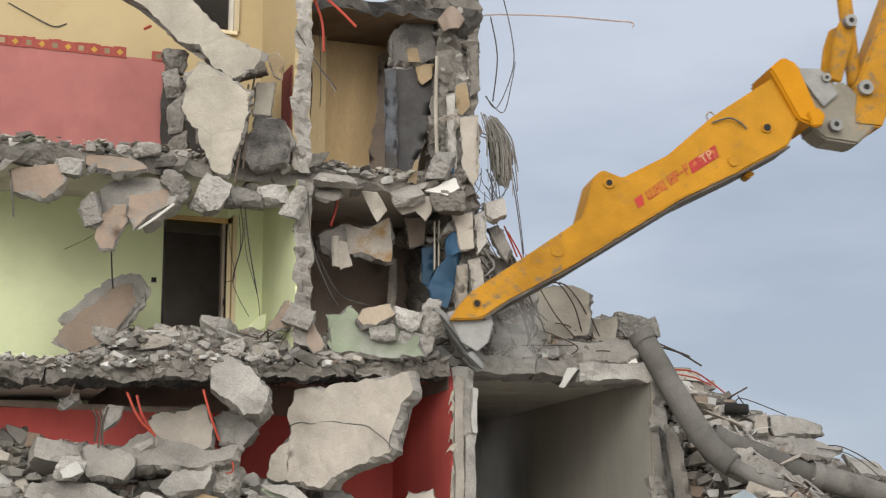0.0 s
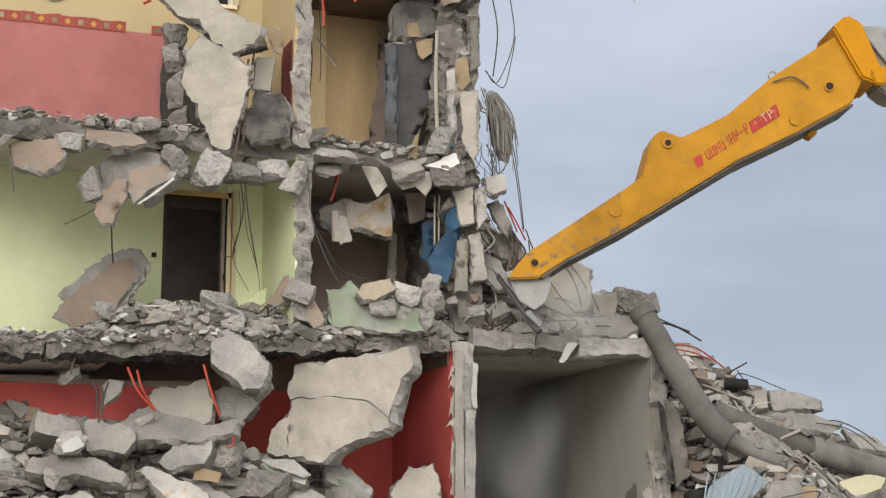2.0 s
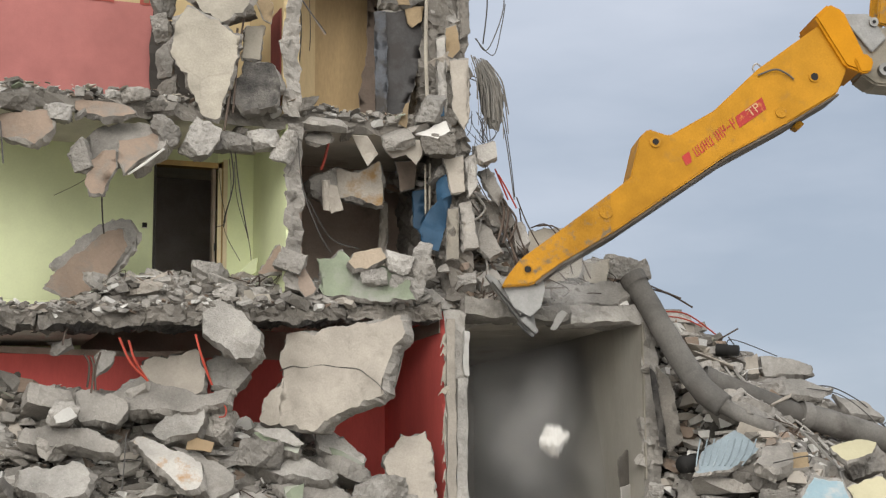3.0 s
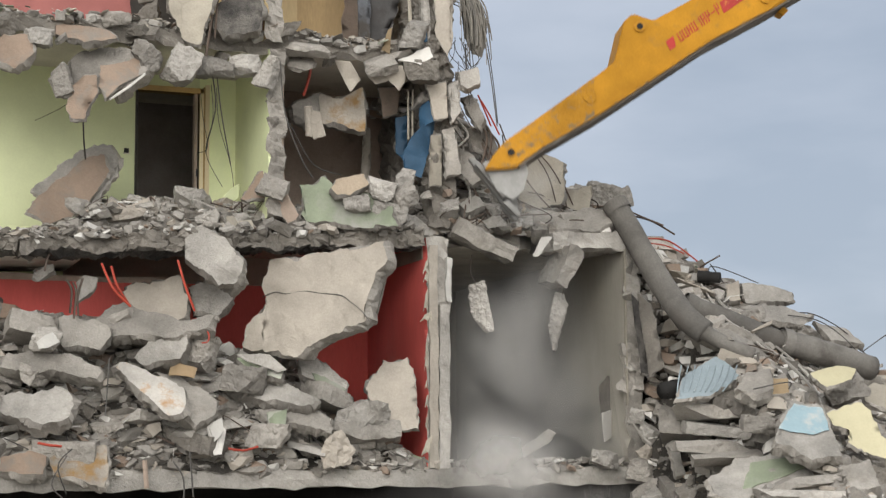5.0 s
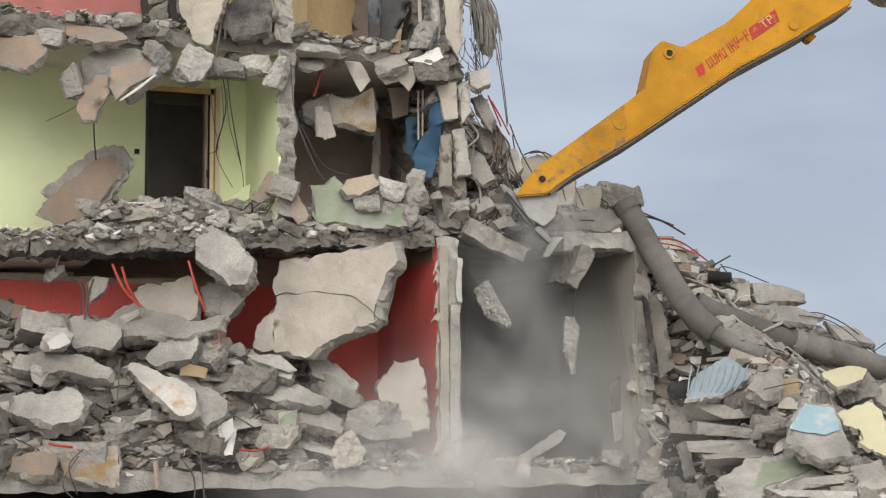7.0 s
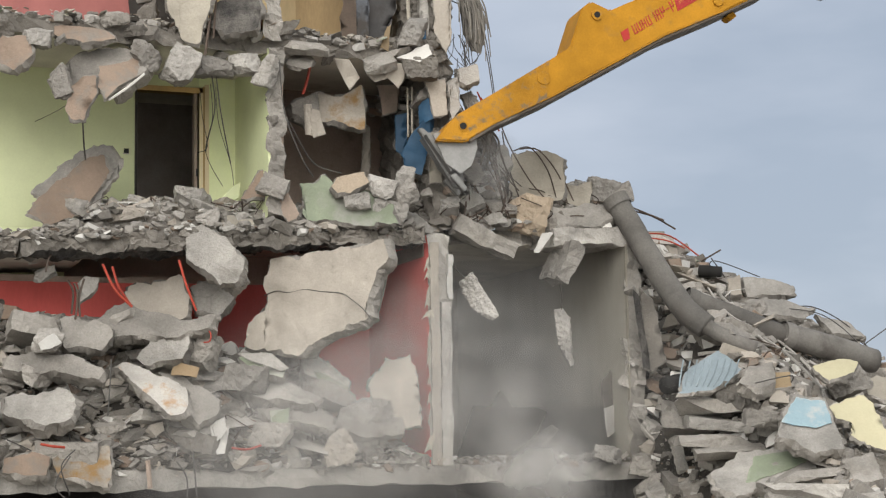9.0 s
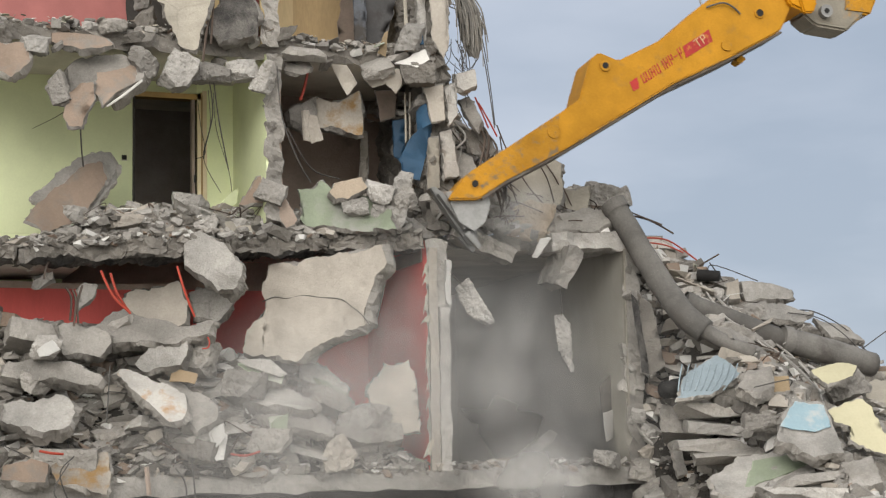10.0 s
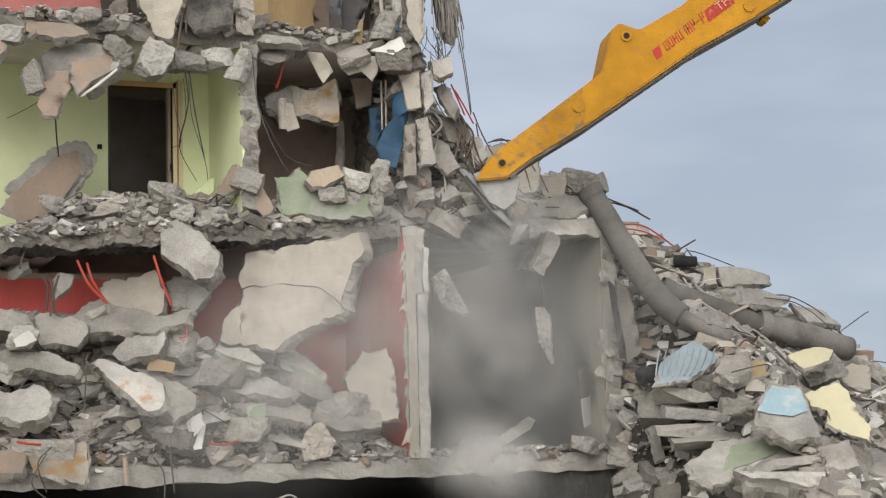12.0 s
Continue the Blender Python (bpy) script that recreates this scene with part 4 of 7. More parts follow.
bend(slab_piece((-2.420, 0.000, 2.798), -20, -20, [(-0.34, 0.11), (0.07, 0.09), (0.28, -0.09), (0.18, -0.13), (-0.20, 0.01)], 0.015, CONCRETE_PALE, "paper_scrap", "flaking white paint on a slab in the heap", group="paper scraps"), 0.05)
bend(slab_piece((-1.592, 0.000, 2.551), -20, -20, [(-0.21, 0.15), (0.21, -0.06), (0.17, -0.12), (-0.17, 0.04)], 0.015, MINT, "paper_scrap", "flaking green paint on a slab in the heap", group="paper scraps"), 0.05)
bend(slab_piece((-3.415, 0.000, 2.684), -20, -20, [(-0.14, 0.10), (0.17, 0.04), (0.14, -0.09), (-0.16, -0.05)], 0.015, TAN, "paper_scrap", "tan torn board in the heap", group="paper scraps"), 0.05)
bend(slab_piece((-2.820, 0.150, 4.470), -20, -20, [(-0.13, 0.10), (0.04, 0.13), (0.15, -0.03), (0.02, -0.13), (-0.09, -0.07)], 0.015, CREAM, "paper_scrap", "cream scrap on the green room's rubble", group="paper scraps"), 0.05)
bend(slab_piece((-2.632, 0.150, 4.488), -20, -20, [(-0.14, 0.04), (0.09, 0.06), (0.11, -0.02), (-0.06, -0.08)], 0.015, CREAM, "paper_scrap", "cream scrap on the green room's rubble", group="paper scraps"), 0.05)
bend(slab_piece((0.713, 0.200, 4.674), -20, -20, [(-0.16, 0.03), (0.07, 0.10), (0.17, -0.04), (-0.08, -0.09)], 0.015, CONCRETE_PALE, "paper_scrap", "pale flake on the torn slab", group="paper scraps"), 0.05)
bend(slab_piece((1.282, -0.020, 4.347), -20, -20, [(-0.12, -0.12), (-0.00, 0.13), (0.15, 0.16), (0.03, -0.02), (-0.05, -0.14)], 0.015, WHITE, "paper_scrap", "white torn sheet hanging over the slab edge", group="paper scraps"), 0.05)
chunk((-3.128, 0.300, 2.901), 0.43, 0.38, 0.42, 10, CONCRETE)
chunk((-5.007, -0.050, 3.014), 0.36, 0.26, 0.28, 0, [CONCRETE, CONCRETE_PALE])
chunk((-5.006, 0.400, 3.823), 0.27, 0.17, 0.17, -8, CONCRETE_PALE)
chunk((-2.625, 0.100, 2.577), 0.48, 0.31, 0.31, 8, CONCRETE)
chunk((-2.388, -0.100, 1.902), 0.49, 0.28, 0.28, 4, CONCRETE)
chunk((-1.509, -0.100, 1.745), 0.38, 0.34, 0.40, -12, BEIGE)
chunk((-1.149, 0.000, 2.135), 0.62, 0.33, 0.41, 10, CONCRETE_PALE)
chunk((-5.117, 0.150, 2.609), 0.30, 0.24, 0.27, 0, CONCRETE)
chunk((-5.179, 0.000, 6.605), 0.31, 0.22, 0.22, 10, CONCRETE_PALE)
chunk((-4.265, 0.050, 6.913), 0.34, 0.19, 0.19, -8, CONCRETE)
chunk((-3.890, 0.000, 6.462), 0.32, 0.29, 0.34, 12, CONCRETE)
chunk((-3.473, -0.100, 6.343), 0.38, 0.31, 0.46, 30, [CONCRETE, CONCRETE_PALE])
chunk((-4.913, 0.050, 6.087), 0.24, 0.22, 0.39, -20, CONCRETE)
chunk((-3.067, 0.000, 6.401), 0.46, 0.22, 0.25, 0, CONCRETE)
chunk((-2.689, 0.000, 6.446), 0.37, 0.23, 0.25, -8, CONCRETE_PALE)
chunk((-2.407, -0.020, 6.371), 0.26, 0.21, 0.40, 15, CONCRETE_PALE)
chunk((-5.707, 0.150, 6.755), 0.56, 0.29, 0.29, 6, CONCRETE_DARK)
chunk((-3.852, 0.600, 8.234), 0.29, 0.25, 0.27, 10, CONCRETE)
chunk((-3.846, 0.600, 7.928), 0.21, 0.19, 0.32, -10, CONCRETE)
chunk((-3.801, 0.600, 7.532), 0.23, 0.18, 0.49, 5, CONCRETE)
chunk((-3.776, 0.550, 7.108), 0.24, 0.22, 0.40, -5, CONCRETE_DARK)
chunk((-2.930, 0.400, 8.162), 0.43, 0.18, 0.20, -15, CONCRETE_DARK)
slab_piece((-2.820, -0.100, 7.059), -6, -20, [(-0.28, -0.03), (-0.14, 0.37), (0.21, 0.33), (0.37, 0.08), (0.26, -0.21), (-0.12, -0.33), (-0.30, -0.21)], 0.25, SOOTY_DARK, "concrete_slab", "dark stained concrete slab on the torn edge")
slab_piece((-2.670, -0.130, 7.096), -6, -20, [(-0.18, 0.13), (0.02, 0.20), (0.17, 0.05), (0.07, -0.17), (-0.08, -0.21)], 0.04, METAL_PANEL, "tar_patch", "dark tar patch on a concrete slab")
slab_piece((-2.778, 0.200, 7.737), 0, -14, [(-0.10, 0.24), (0.15, 0.22), (0.09, -0.23), (-0.14, -0.23)], 0.1, CREAM, "plaster_slab", "small cream plastered slab wedged upright")

# ---------------------------------------------------------------- middle rooms and the end wall
slab_piece((-0.654, 0.470, 7.769), 0, -8, [(-0.34, 0.65), (0.23, 0.75), (0.26, 0.24), (0.16, -0.16), (0.01, -0.70), (-0.32, -0.77)], 0.04, SCORCH, "steel_panel", "scorched panel hanging in the room")
slab_piece((-1.000, 0.440, 7.688), 0, -30, [(-0.09, 0.70), (0.07, 0.71), (0.08, -0.66), (-0.06, -0.72)], 0.03, METAL_PANEL, "steel_panel", "blue-grey bent edge of a scorched panel")
bend(slab_piece((-0.567, 0.360, 8.350), 0, -20, [(-0.12, 0.12), (0.13, 0.15), (0.10, -0.05), (-0.02, -0.15), (-0.09, -0.07)], 0.02, TAN, "paper_scrap", "tan torn paper on the scorched panel"), 0.05)
bend(slab_piece((-0.731, 0.340, 8.585), 0, -20, [(-0.09, 0.08), (0.05, 0.11), (0.10, -0.09), (-0.07, -0.09)], 0.02, TAN, "paper_scrap", "tan torn paper on the sooty lump"), 0.05)
bend(slab_piece((-0.337, -0.050, 9.015), 0, -20, [(-0.19, 0.04), (0.01, 0.18), (0.18, 0.05), (0.10, -0.12), (-0.10, -0.15)], 0.03, BROWN, "rag", "brown rag hanging at the top of the end wall"), 0.2)
bend(slab_piece((-0.819, 0.000, 6.916), 0, -20, [(-0.08, -0.11), (0.01, 0.14), (0.05, 0.16), (0.02, -0.18)], 0.02, TAN, "paper_scrap", "tan torn paper at the panel's foot"), 0.04)
# ragged brown plaster below; its narrow upper part paints the corner's shade
slab_piece((-0.844, 1.440, 7.937), 0, 0, [(-0.01, 0.99), (0.17, 1.04), (0.18, -0.74), (-0.08, -0.74), (-0.15, -0.51), (-0.08, -0.15), (-0.02, 0.14)], 0.03, BROWN, "plaster_scrap", "bare brown plaster beside ochre wallpaper, drawn up as painted shade")
slab_piece((-0.713, 0.400, 8.814), -6, -14, [(-0.32, -0.00), (-0.17, 0.28), (0.11, 0.36), (0.30, 0.27), (0.30, -0.22), (0.11, -0.34), (-0.32, -0.34)], 0.3, SOOTY_DARK, "concrete_slab", "sooty broken lump under the ceiling")
chunk((-0.198, 0.300, 8.522), 0.25, 0.22, 0.30, 10, CONCRETE_PALE)
chunk((-0.097, 0.250, 8.303), 0.22, 0.19, 0.26, -10, CONCRETE_PALE)
chunk((-0.091, 0.250, 9.047), 0.53, 0.36, 0.45, 20, SOOTY_DARK)
chunk((-0.463, 0.000, 7.009), 0.36, 0.32, 0.39, 0, CONCRETE_PALE)
slab_piece((-0.387, -0.080, 7.019), 0, -20, [(-0.08, 0.09), (0.05, 0.13), (0.07, -0.10), (-0.04, -0.12)], 0.03, BLUE, "paint_scrap", "blue paint patch on a concrete lump")
slab_piece((-0.420, -0.100, 6.703), -20, -20, [(-0.28, -0.04), (0.11, 0.16), (0.17, 0.00), (-0.00, -0.12)], 0.08, WHITE, "plaster_slab", "white plaster piece on the slab edge")
slab_piece((-0.131, 0.100, 7.957), 0, -20, [(-0.09, 0.22), (0.06, 0.26), (0.11, -0.09), (0.00, -0.21), (-0.08, -0.17)], 0.05, TAN, "paper_scrap", "strip of ochre wallpaper on the end wall")
slab_piece((-0.022, 0.080, 7.267), 0, -20, [(-0.14, 0.46), (0.10, 0.49), (0.11, -0.24), (0.04, -0.47), (-0.11, -0.24)], 0.06, BEIGE, "plaster_slab", "strip of beige plaster on the end wall")
bend(slab_piece((-1.319, 0.100, 6.454), 10, -20, [(-0.17, 0.18), (0.03, 0.16), (0.16, -0.06), (0.03, -0.22), (-0.06, -0.05)], 0.02, BEIGE, "plaster_sheet", "torn sheet of plaster hanging from the slab edge", seed=8), 0.12)
bend(slab_piece((-0.789, 0.050, 6.437), 14, -20, [(-0.27, 0.01), (-0.12, 0.15), (0.23, 0.15), (0.21, -0.04), (0.13, -0.16), (-0.00, -0.03), (-0.17, -0.08)], 0.02, BEIGE, "plaster_sheet", "torn sheet of plaster hanging from the slab edge", seed=9), 0.10)
chunk((-0.370, 0.000, 6.533), 0.43, 0.23, 0.25, 0, CONCRETE_DARK)
chunk((-1.875, 0.000, 6.702), 0.54, 0.20, 0.17, 5, CONCRETE)
slab_piece((-1.205, 0.720, 6.133), -10, -20, [(-0.39, 0.22), (-0.02, 0.21), (0.28, 0.29), (0.32, 0.03), (0.28, -0.30), (-0.09, -0.23), (-0.38, -0.22)], 0.2, STAINED, "plaster_slab", "broken slab with stained paper hanging inside the dark room")
slab_piece((-1.714, 0.740, 6.095), -14, -8, [(-0.20, 0.07), (-0.07, 0.18), (0.21, 0.25), (0.20, -0.19), (0.03, -0.22), (-0.17, -0.09)], 0.22, CONCRETE, "concrete_slab", "grey broken end of a slab hanging inside the dark room")
bend(slab_piece((-1.598, 0.550, 5.881), 4, -10, [(-0.06, 0.18), (0.04, 0.16), (0.13, -0.14), (-0.03, -0.20), (-0.08, -0.00)], 0.02, BEIGE, "plaster_sheet", "torn strip of plaster hanging from a broken slab", seed=6), 0.06)
bend(slab_piece((-1.714, 0.580, 5.916), 2, -40, [(-0.05, 0.19), (0.05, 0.20), (0.06, -0.20), (-0.05, -0.18)], 0.02, BEIGE, "plaster_sheet", "torn strip of plaster hanging from a broken slab", seed=7), 0.06)
slab_piece((-0.482, 0.900, 6.326), 0, -20, [(-0.16, 0.20), (0.14, 0.20), (0.10, -0.17), (-0.09, -0.23)], 0.05, BROWN, "plaster_sheet", "brown torn board hanging in the room")
bend(slab_piece((-0.242, 0.220, 6.063), -6, -45, [(-0.12, 0.24), (-0.03, 0.26), (0.20, -0.08), (0.02, -0.17), (-0.07, -0.24)], 0.02, BLUE, "lining_sheet", "torn blue lining sheet hanging by the end wall", seed=4), 0.10)
bend(slab_piece((-0.309, 0.160, 5.579), -4, 5, [(0.05, 0.33), (0.27, 0.39), (0.19, 0.04), (0.06, -0.16), (0.00, -0.37), (-0.22, -0.26), (-0.24, -0.11), (-0.11, 0.16)], 0.02, BLUE, "lining_sheet", "twisted lower end of a torn blue lining sheet", seed=5), 0.14)
slab_piece((-0.426, 0.600, 5.801), 0, -20, [(-0.08, 0.25), (0.08, 0.28), (0.07, -0.30), (-0.07, -0.22)], 0.03, BLUE, "lining_sheet", "dark blue lining sheet inside the room")
slab_piece((-0.099, 0.100, 6.197), 0, -15, [(-0.16, 0.22), (0.10, 0.26), (0.12, -0.22), (-0.05, -0.26)], 0.05, BEIGE, "plaster_slab", "beige plaster left on the end wall")
slab_piece((-0.125, 0.150, 5.421), 0, -20, [(-0.06, 0.34), (0.08, 0.34), (0.07, -0.33), (-0.09, -0.34)], 0.05, CREAM, "plaster_slab", "cream plaster strip on the end wall")
wire([(-0.446, 0.200, 8.558), (-0.479, 0.150, 7.844), (-0.481, 0.100, 7.205)], 0.026, CREAM, "waste_pipe", "cream plastic pipe running down the torn wall", "pipe", "pipes")
wire([(-0.404, 0.400, 6.371), (-0.403, 0.400, 5.725)], 0.014, CREAM, "rod", "pale upright rod in the room", "rod", "rods")
wire([(-0.341, 0.400, 6.391), (-0.348, 0.400, 5.654)], 0.014, CREAM, "rod", "pale upright rod in the room", "rod", "rods")
slab_piece((-0.630, 1.500, 5.360), 0, -20, [(-0.02, 0.72), (0.08, 0.70), (0.03, -0.70), (-0.09, -0.70)], 0.05, BEIGE, "post", "thin plastered post in the dark room")
wire([(0.196, 0.300, 9.216), (0.438, 0.250, 9.261), (1.310, 0.150, 9.308), (2.068, 0.050, 9.301), (2.327, 0.000, 9.291), (2.342, 0.000, 9.228)], 0.013, CONDUIT_PINK, "conduit", "pale pinkish bent conduit sticking out from the top", "pipe", "pipes")

slab_piece((-2.666, -0.020, 8.126), 0, -10, [(-0.14, 0.11), (-0.00, 0.18), (0.10, 0.05), (0.07, -0.19), (-0.03, -0.15)], 0.04, TAN, "paper_scrap", "curled ochre wallpaper on the torn wall end")
slab_piece((-0.270, 0.120, 7.502), 0, -16, [(-0.07, 0.51), (0.05, 0.55), (0.07, -0.48), (-0.05, -0.56)], 0.1, CONCRETE_PALE, "concrete_strip", "upright strip of concrete on the end wall")
slab_piece((0.054, 0.140, 8.517), 0, -16, [(-0.08, 0.39), (0.06, 0.47), (0.07, -0.39), (-0.05, -0.47)], 0.1, CONCRETE_DARK, "concrete_strip", "upright strip of concrete on the end wall")
slab_piece((0.128, 0.100, 6.225), 0, -16, [(-0.10, 0.21), (0.05, 0.28), (0.08, -0.16), (-0.04, -0.33)], 0.1, CONCRETE_PALE, "concrete_strip", "broken strip on the end wall")
slab_piece((0.084, 0.140, 5.547), -8, -16, [(-0.11, 0.31), (0.05, 0.35), (0.13, -0.30), (-0.07, -0.35)], 0.1, CONCRETE, "concrete_strip", "broken strip on the end wall")
slab_piece((0.340, 0.150, 6.518), -10, -12, [(-0.15, 0.12), (0.14, 0.18), (0.16, -0.05), (-0.03, -0.15), (-0.13, -0.09)], 0.15, CONCRETE_PALE, "concrete_slab", "broken slab end sticking out of the end wall")
slab_piece((0.476, 0.350, 6.172), -20, -32, [(-0.18, 0.23), (-0.03, 0.27), (0.18, -0.14), (0.11, -0.32), (-0.08, -0.04)], 0.12, CONCRETE, "concrete_slab", "broken slab leaning on the end wall")
slab_piece((0.652, 0.450, 5.787), -20, -8, [(-0.22, 0.21), (0.07, 0.27), (0.22, -0.12), (0.09, -0.26), (-0.16, -0.09)], 0.12, CONCRETE_DARK, "concrete_slab", "broken slab leaning on the end wall")
slab_piece((0.410, 0.400, 5.431), -25, -28, [(-0.21, 0.36), (0.05, 0.22), (0.25, -0.20), (0.07, -0.32), (-0.16, -0.05)], 0.12, CONCRETE, "concrete_slab", "broken slab leaning on the end wall")
slab_piece((0.947, 0.500, 5.533), -25, -12, [(-0.21, 0.15), (0.07, 0.25), (0.15, -0.11), (-0.02, -0.28)], 0.12, CONCRETE_PALE, "concrete_slab", "broken slab leaning in the rubble")
bend(slab_piece((0.452, 0.260, 7.332), 0, -30, [(-0.19, 0.44), (-0.02, 0.47), (0.06, 0.30), (0.17, 0.02), (0.16, -0.23), (0.11, -0.46), (-0.02, -0.42), (-0.11, -0.21), (-0.16, 0.10)], 0.03, INSULATION, "insulation_sheet", "ragged grey insulation sheet hanging from the end wall"), 0.15)
irnd = random.Random(8)
for k in range(34):
    a, b = irnd.random(), irnd.random()
    x, z = 0.16 + 0.26 * a, 7.86 - 0.05 * a - 0.25 * irnd.random() ** 2
    drop = irnd.uniform(0.45, 1.0)
    wire([(x, 0.22, z), (x + 0.05 + 0.16 * a, 0.18, z - drop * 0.45), (x + 0.06 + 0.22 * a + irnd.uniform(-0.03, 0.03), 0.2, z - drop)], irnd.uniform(0.004, 0.011), irnd.choice((INSULATION, CONCRETE_DARK, DUCT, INSULATION)), "insulation_strand", "ragged grey strand hanging from the end wall", "insulation", "rags")
for k in range(16):
    x, z = irnd.uniform(0.16, 0.42), irnd.uniform(6.6, 7.2)
    wire([(x, 0.24, z), (x + irnd.uniform(-0.12, 0.12), 0.2, z - 0.2), (x + irnd.uniform(-0.2, 0.2), 0.22, z - irnd.uniform(0.3, 0.5))], 0.005, CABLE)
wire([(0.233, 0.200, 8.085), (0.490, 0.200, 7.876), (0.615, 0.200, 8.281), (0.675, 0.200, 8.603)], 0.007, CABLE)
wire([(0.299, 0.300, 7.108), (0.441, 0.300, 6.736), (0.604, 0.300, 6.903)], 0.006, CABLE)
wire([(0.363, 0.300, 7.037), (0.376, 0.300, 6.654), (0.480, 0.300, 6.509)], 0.006, CABLE)
wire([(0.443, 0.300, 6.982), (0.473, 0.300, 6.738), (0.423, 0.300, 6.466)], 0.006, CABLE)

# ---------------------------------------------------------------- rubble over the torn slab
slab_piece((1.623, 0.850, 5.362), -15, -20, [(-0.37, 0.34), (0.03, 0.41), (0.38, 0.31), (0.36, -0.32), (0.01, -0.42), (-0.41, -0.30)], 0.15, CREAM, "plaster_slab", "cream slab standing among rubble and bars")
slab_piece((2.139, 0.700, 5.114), -20, -20, [(-0.20, 0.21), (0.22, 0.20), (0.16, -0.18), (-0.18, -0.22)], 0.2, CREAM, "plaster_slab", "pale plastered lump on the crest")
chunk((2.622, 0.900, 5.202), 0.43, 0.28, 0.31, 10, CONCRETE_PALE)
chunk((2.875, 0.800, 5.181), 0.27, 0.24, 0.27, -10, CONCRETE)
slab_piece((1.041, 0.900, 5.166), 0, -20, [(-0.15, 0.20), (0.15, 0.22), (0.16, -0.22), (-0.16, -0.20)], 0.12, DARK, "box_frame", "dark broken box among the rubble")
slab_piece((1.830, 0.250, 4.753), -40, -20, [(-0.41, 0.18), (0.49, 0.24), (0.59, -0.01), (0.38, -0.21), (-0.51, -0.21), (-0.54, 0.01)], 0.25, CONCRETE, "concrete_slab", "layered concrete slab on the torn edge")
slab_piece((2.057, 0.100, 4.603), -40, -20, [(-0.25, 0.02), (0.24, 0.09), (0.26, -0.02), (-0.25, -0.09)], 0.06, WHITE, "plaster_slab", "white plaster strip on the slab edge")
slab_piece((0.419, 0.300, 4.900), -30, -20, [(-0.21, 0.03), (0.09, 0.17), (0.19, -0.02), (-0.07, -0.18)], 0.2, CONCRETE_PALE, "concrete_slab", "pale slab lying in the rubble")
chunk((-1.009, -0.220, 4.941), 0.38, 0.21, 0.26, 20, CONCRETE_PALE)
chunk((-0.740, -0.250, 4.841), 0.42, 0.22, 0.28, -25, CONCRETE)
chunk((-0.871, -0.200, 4.635), 0.42, 0.21, 0.26, 10, CONCRETE_PALE)
chunk((-0.667, -0.150, 5.031), 0.21, 0.15, 0.42, 15, CONCRETE_PALE)
chunk((-1.310, -0.240, 4.741), 0.31, 0.15, 0.19, -8, CONCRETE_PALE)
chunk((0.868, 0.400, 4.840), 0.44, 0.21, 0.21, 5, CONCRETE)
chunk((0.094, 0.300, 4.814), 0.32, 0.25, 0.25, -10, CONCRETE_PALE)
chunk((-2.285, 0.100, 4.95), 0.34, 0.30, 0.26, 20, CONCRETE)
slab_piece((-2.172, 0.050, 4.738), 0, -20, [(-0.19, 0.23), (-0.02, 0.26), (0.20, -0.13), (0.10, -0.30), (-0.08, -0.06)], 0.06, BROWN, "board", "curled dark board standing in the rubble")
slab_piece((-2.362, 0.300, 5.016), -15, -20, [(-0.29, -0.22), (-0.06, 0.21), (0.15, 0.25), (0.16, -0.03), (0.03, -0.20)], 0.12, PINK_CONCRETE, "concrete_slab", "pinkish slab leaning on the wall end")
slab_piece((-2.575, 1.200, 4.981), -15, -20, [(-0.22, -0.17), (0.05, 0.15), (0.13, 0.19), (0.12, -0.01), (-0.08, -0.15)], 0.03, GREEN, "plaster_slab", "green plaster sheet leaning in the corner")

# ---------------------------------------------------------------- ducts and slabs on the slope
pipe([(2.410, 0.100, 4.976), (2.604, -0.150, 4.421), (2.763, -0.500, 3.865), (2.862, -0.900, 3.407), (3.045, -1.100, 3.178)], 0.16, DUCT, "duct", "grey fibre cement duct sliding down the slope")
pipe([(2.977, -1.050, 3.238), (3.258, -1.150, 3.064), (3.615, -1.300, 2.887)], 0.10, DUCT, "duct", "narrow grey fibre cement duct lying on the slope")
pipe([(3.187, -0.350, 3.608), (3.844, -0.450, 3.368), (4.564, -0.500, 3.114)], 0.15, DUCT, "duct", "grey fibre cement duct lying on the slope")
pipe([(4.499, -0.550, 3.140), (5.073, -0.550, 3.013), (5.950, -0.500, 2.798)], 0.17, DUCT, "duct", "grey fibre cement duct end with a socket joint")
pipe([(3.843, 0.400, 4.081), (4.037, 0.200, 4.050)], 0.075, BLACK, "pipe", "short black pipe end in the rubble")
slab_piece((4.332, 0.400, 3.875), -15, -20, [(-0.13, 0.13), (0.11, 0.17), (0.12, -0.13), (-0.10, -0.17)], 0.2, BEIGE, "plaster_slab", "peach plastered lump on the crest")
slab_piece((4.924, 0.500, 3.904), -25, -20, [(-0.34, 0.14), (-0.18, 0.18), (0.40, 0.01), (0.41, -0.14), (-0.29, -0.18)], 0.16, CONCRETE_PALE, "concrete_slab", "pale concrete slab on the crest")
slab_piece((4.859, 0.100, 3.564), -40, -20, [(-0.49, 0.15), (-0.02, 0.20), (0.49, -0.03), (0.31, -0.19), (-0.30, -0.13)], 0.12, CONCRETE_PALE, "concrete_slab", "pale flat slab on the slope")
slab_piece((5.775, 0.000, 3.305), -40, -20, [(-0.31, 0.25), (0.13, 0.08), (0.32, -0.19), (-0.14, -0.13)], 0.12, CONCRETE_PALE, "concrete_slab", "pale flat slab on the slope")
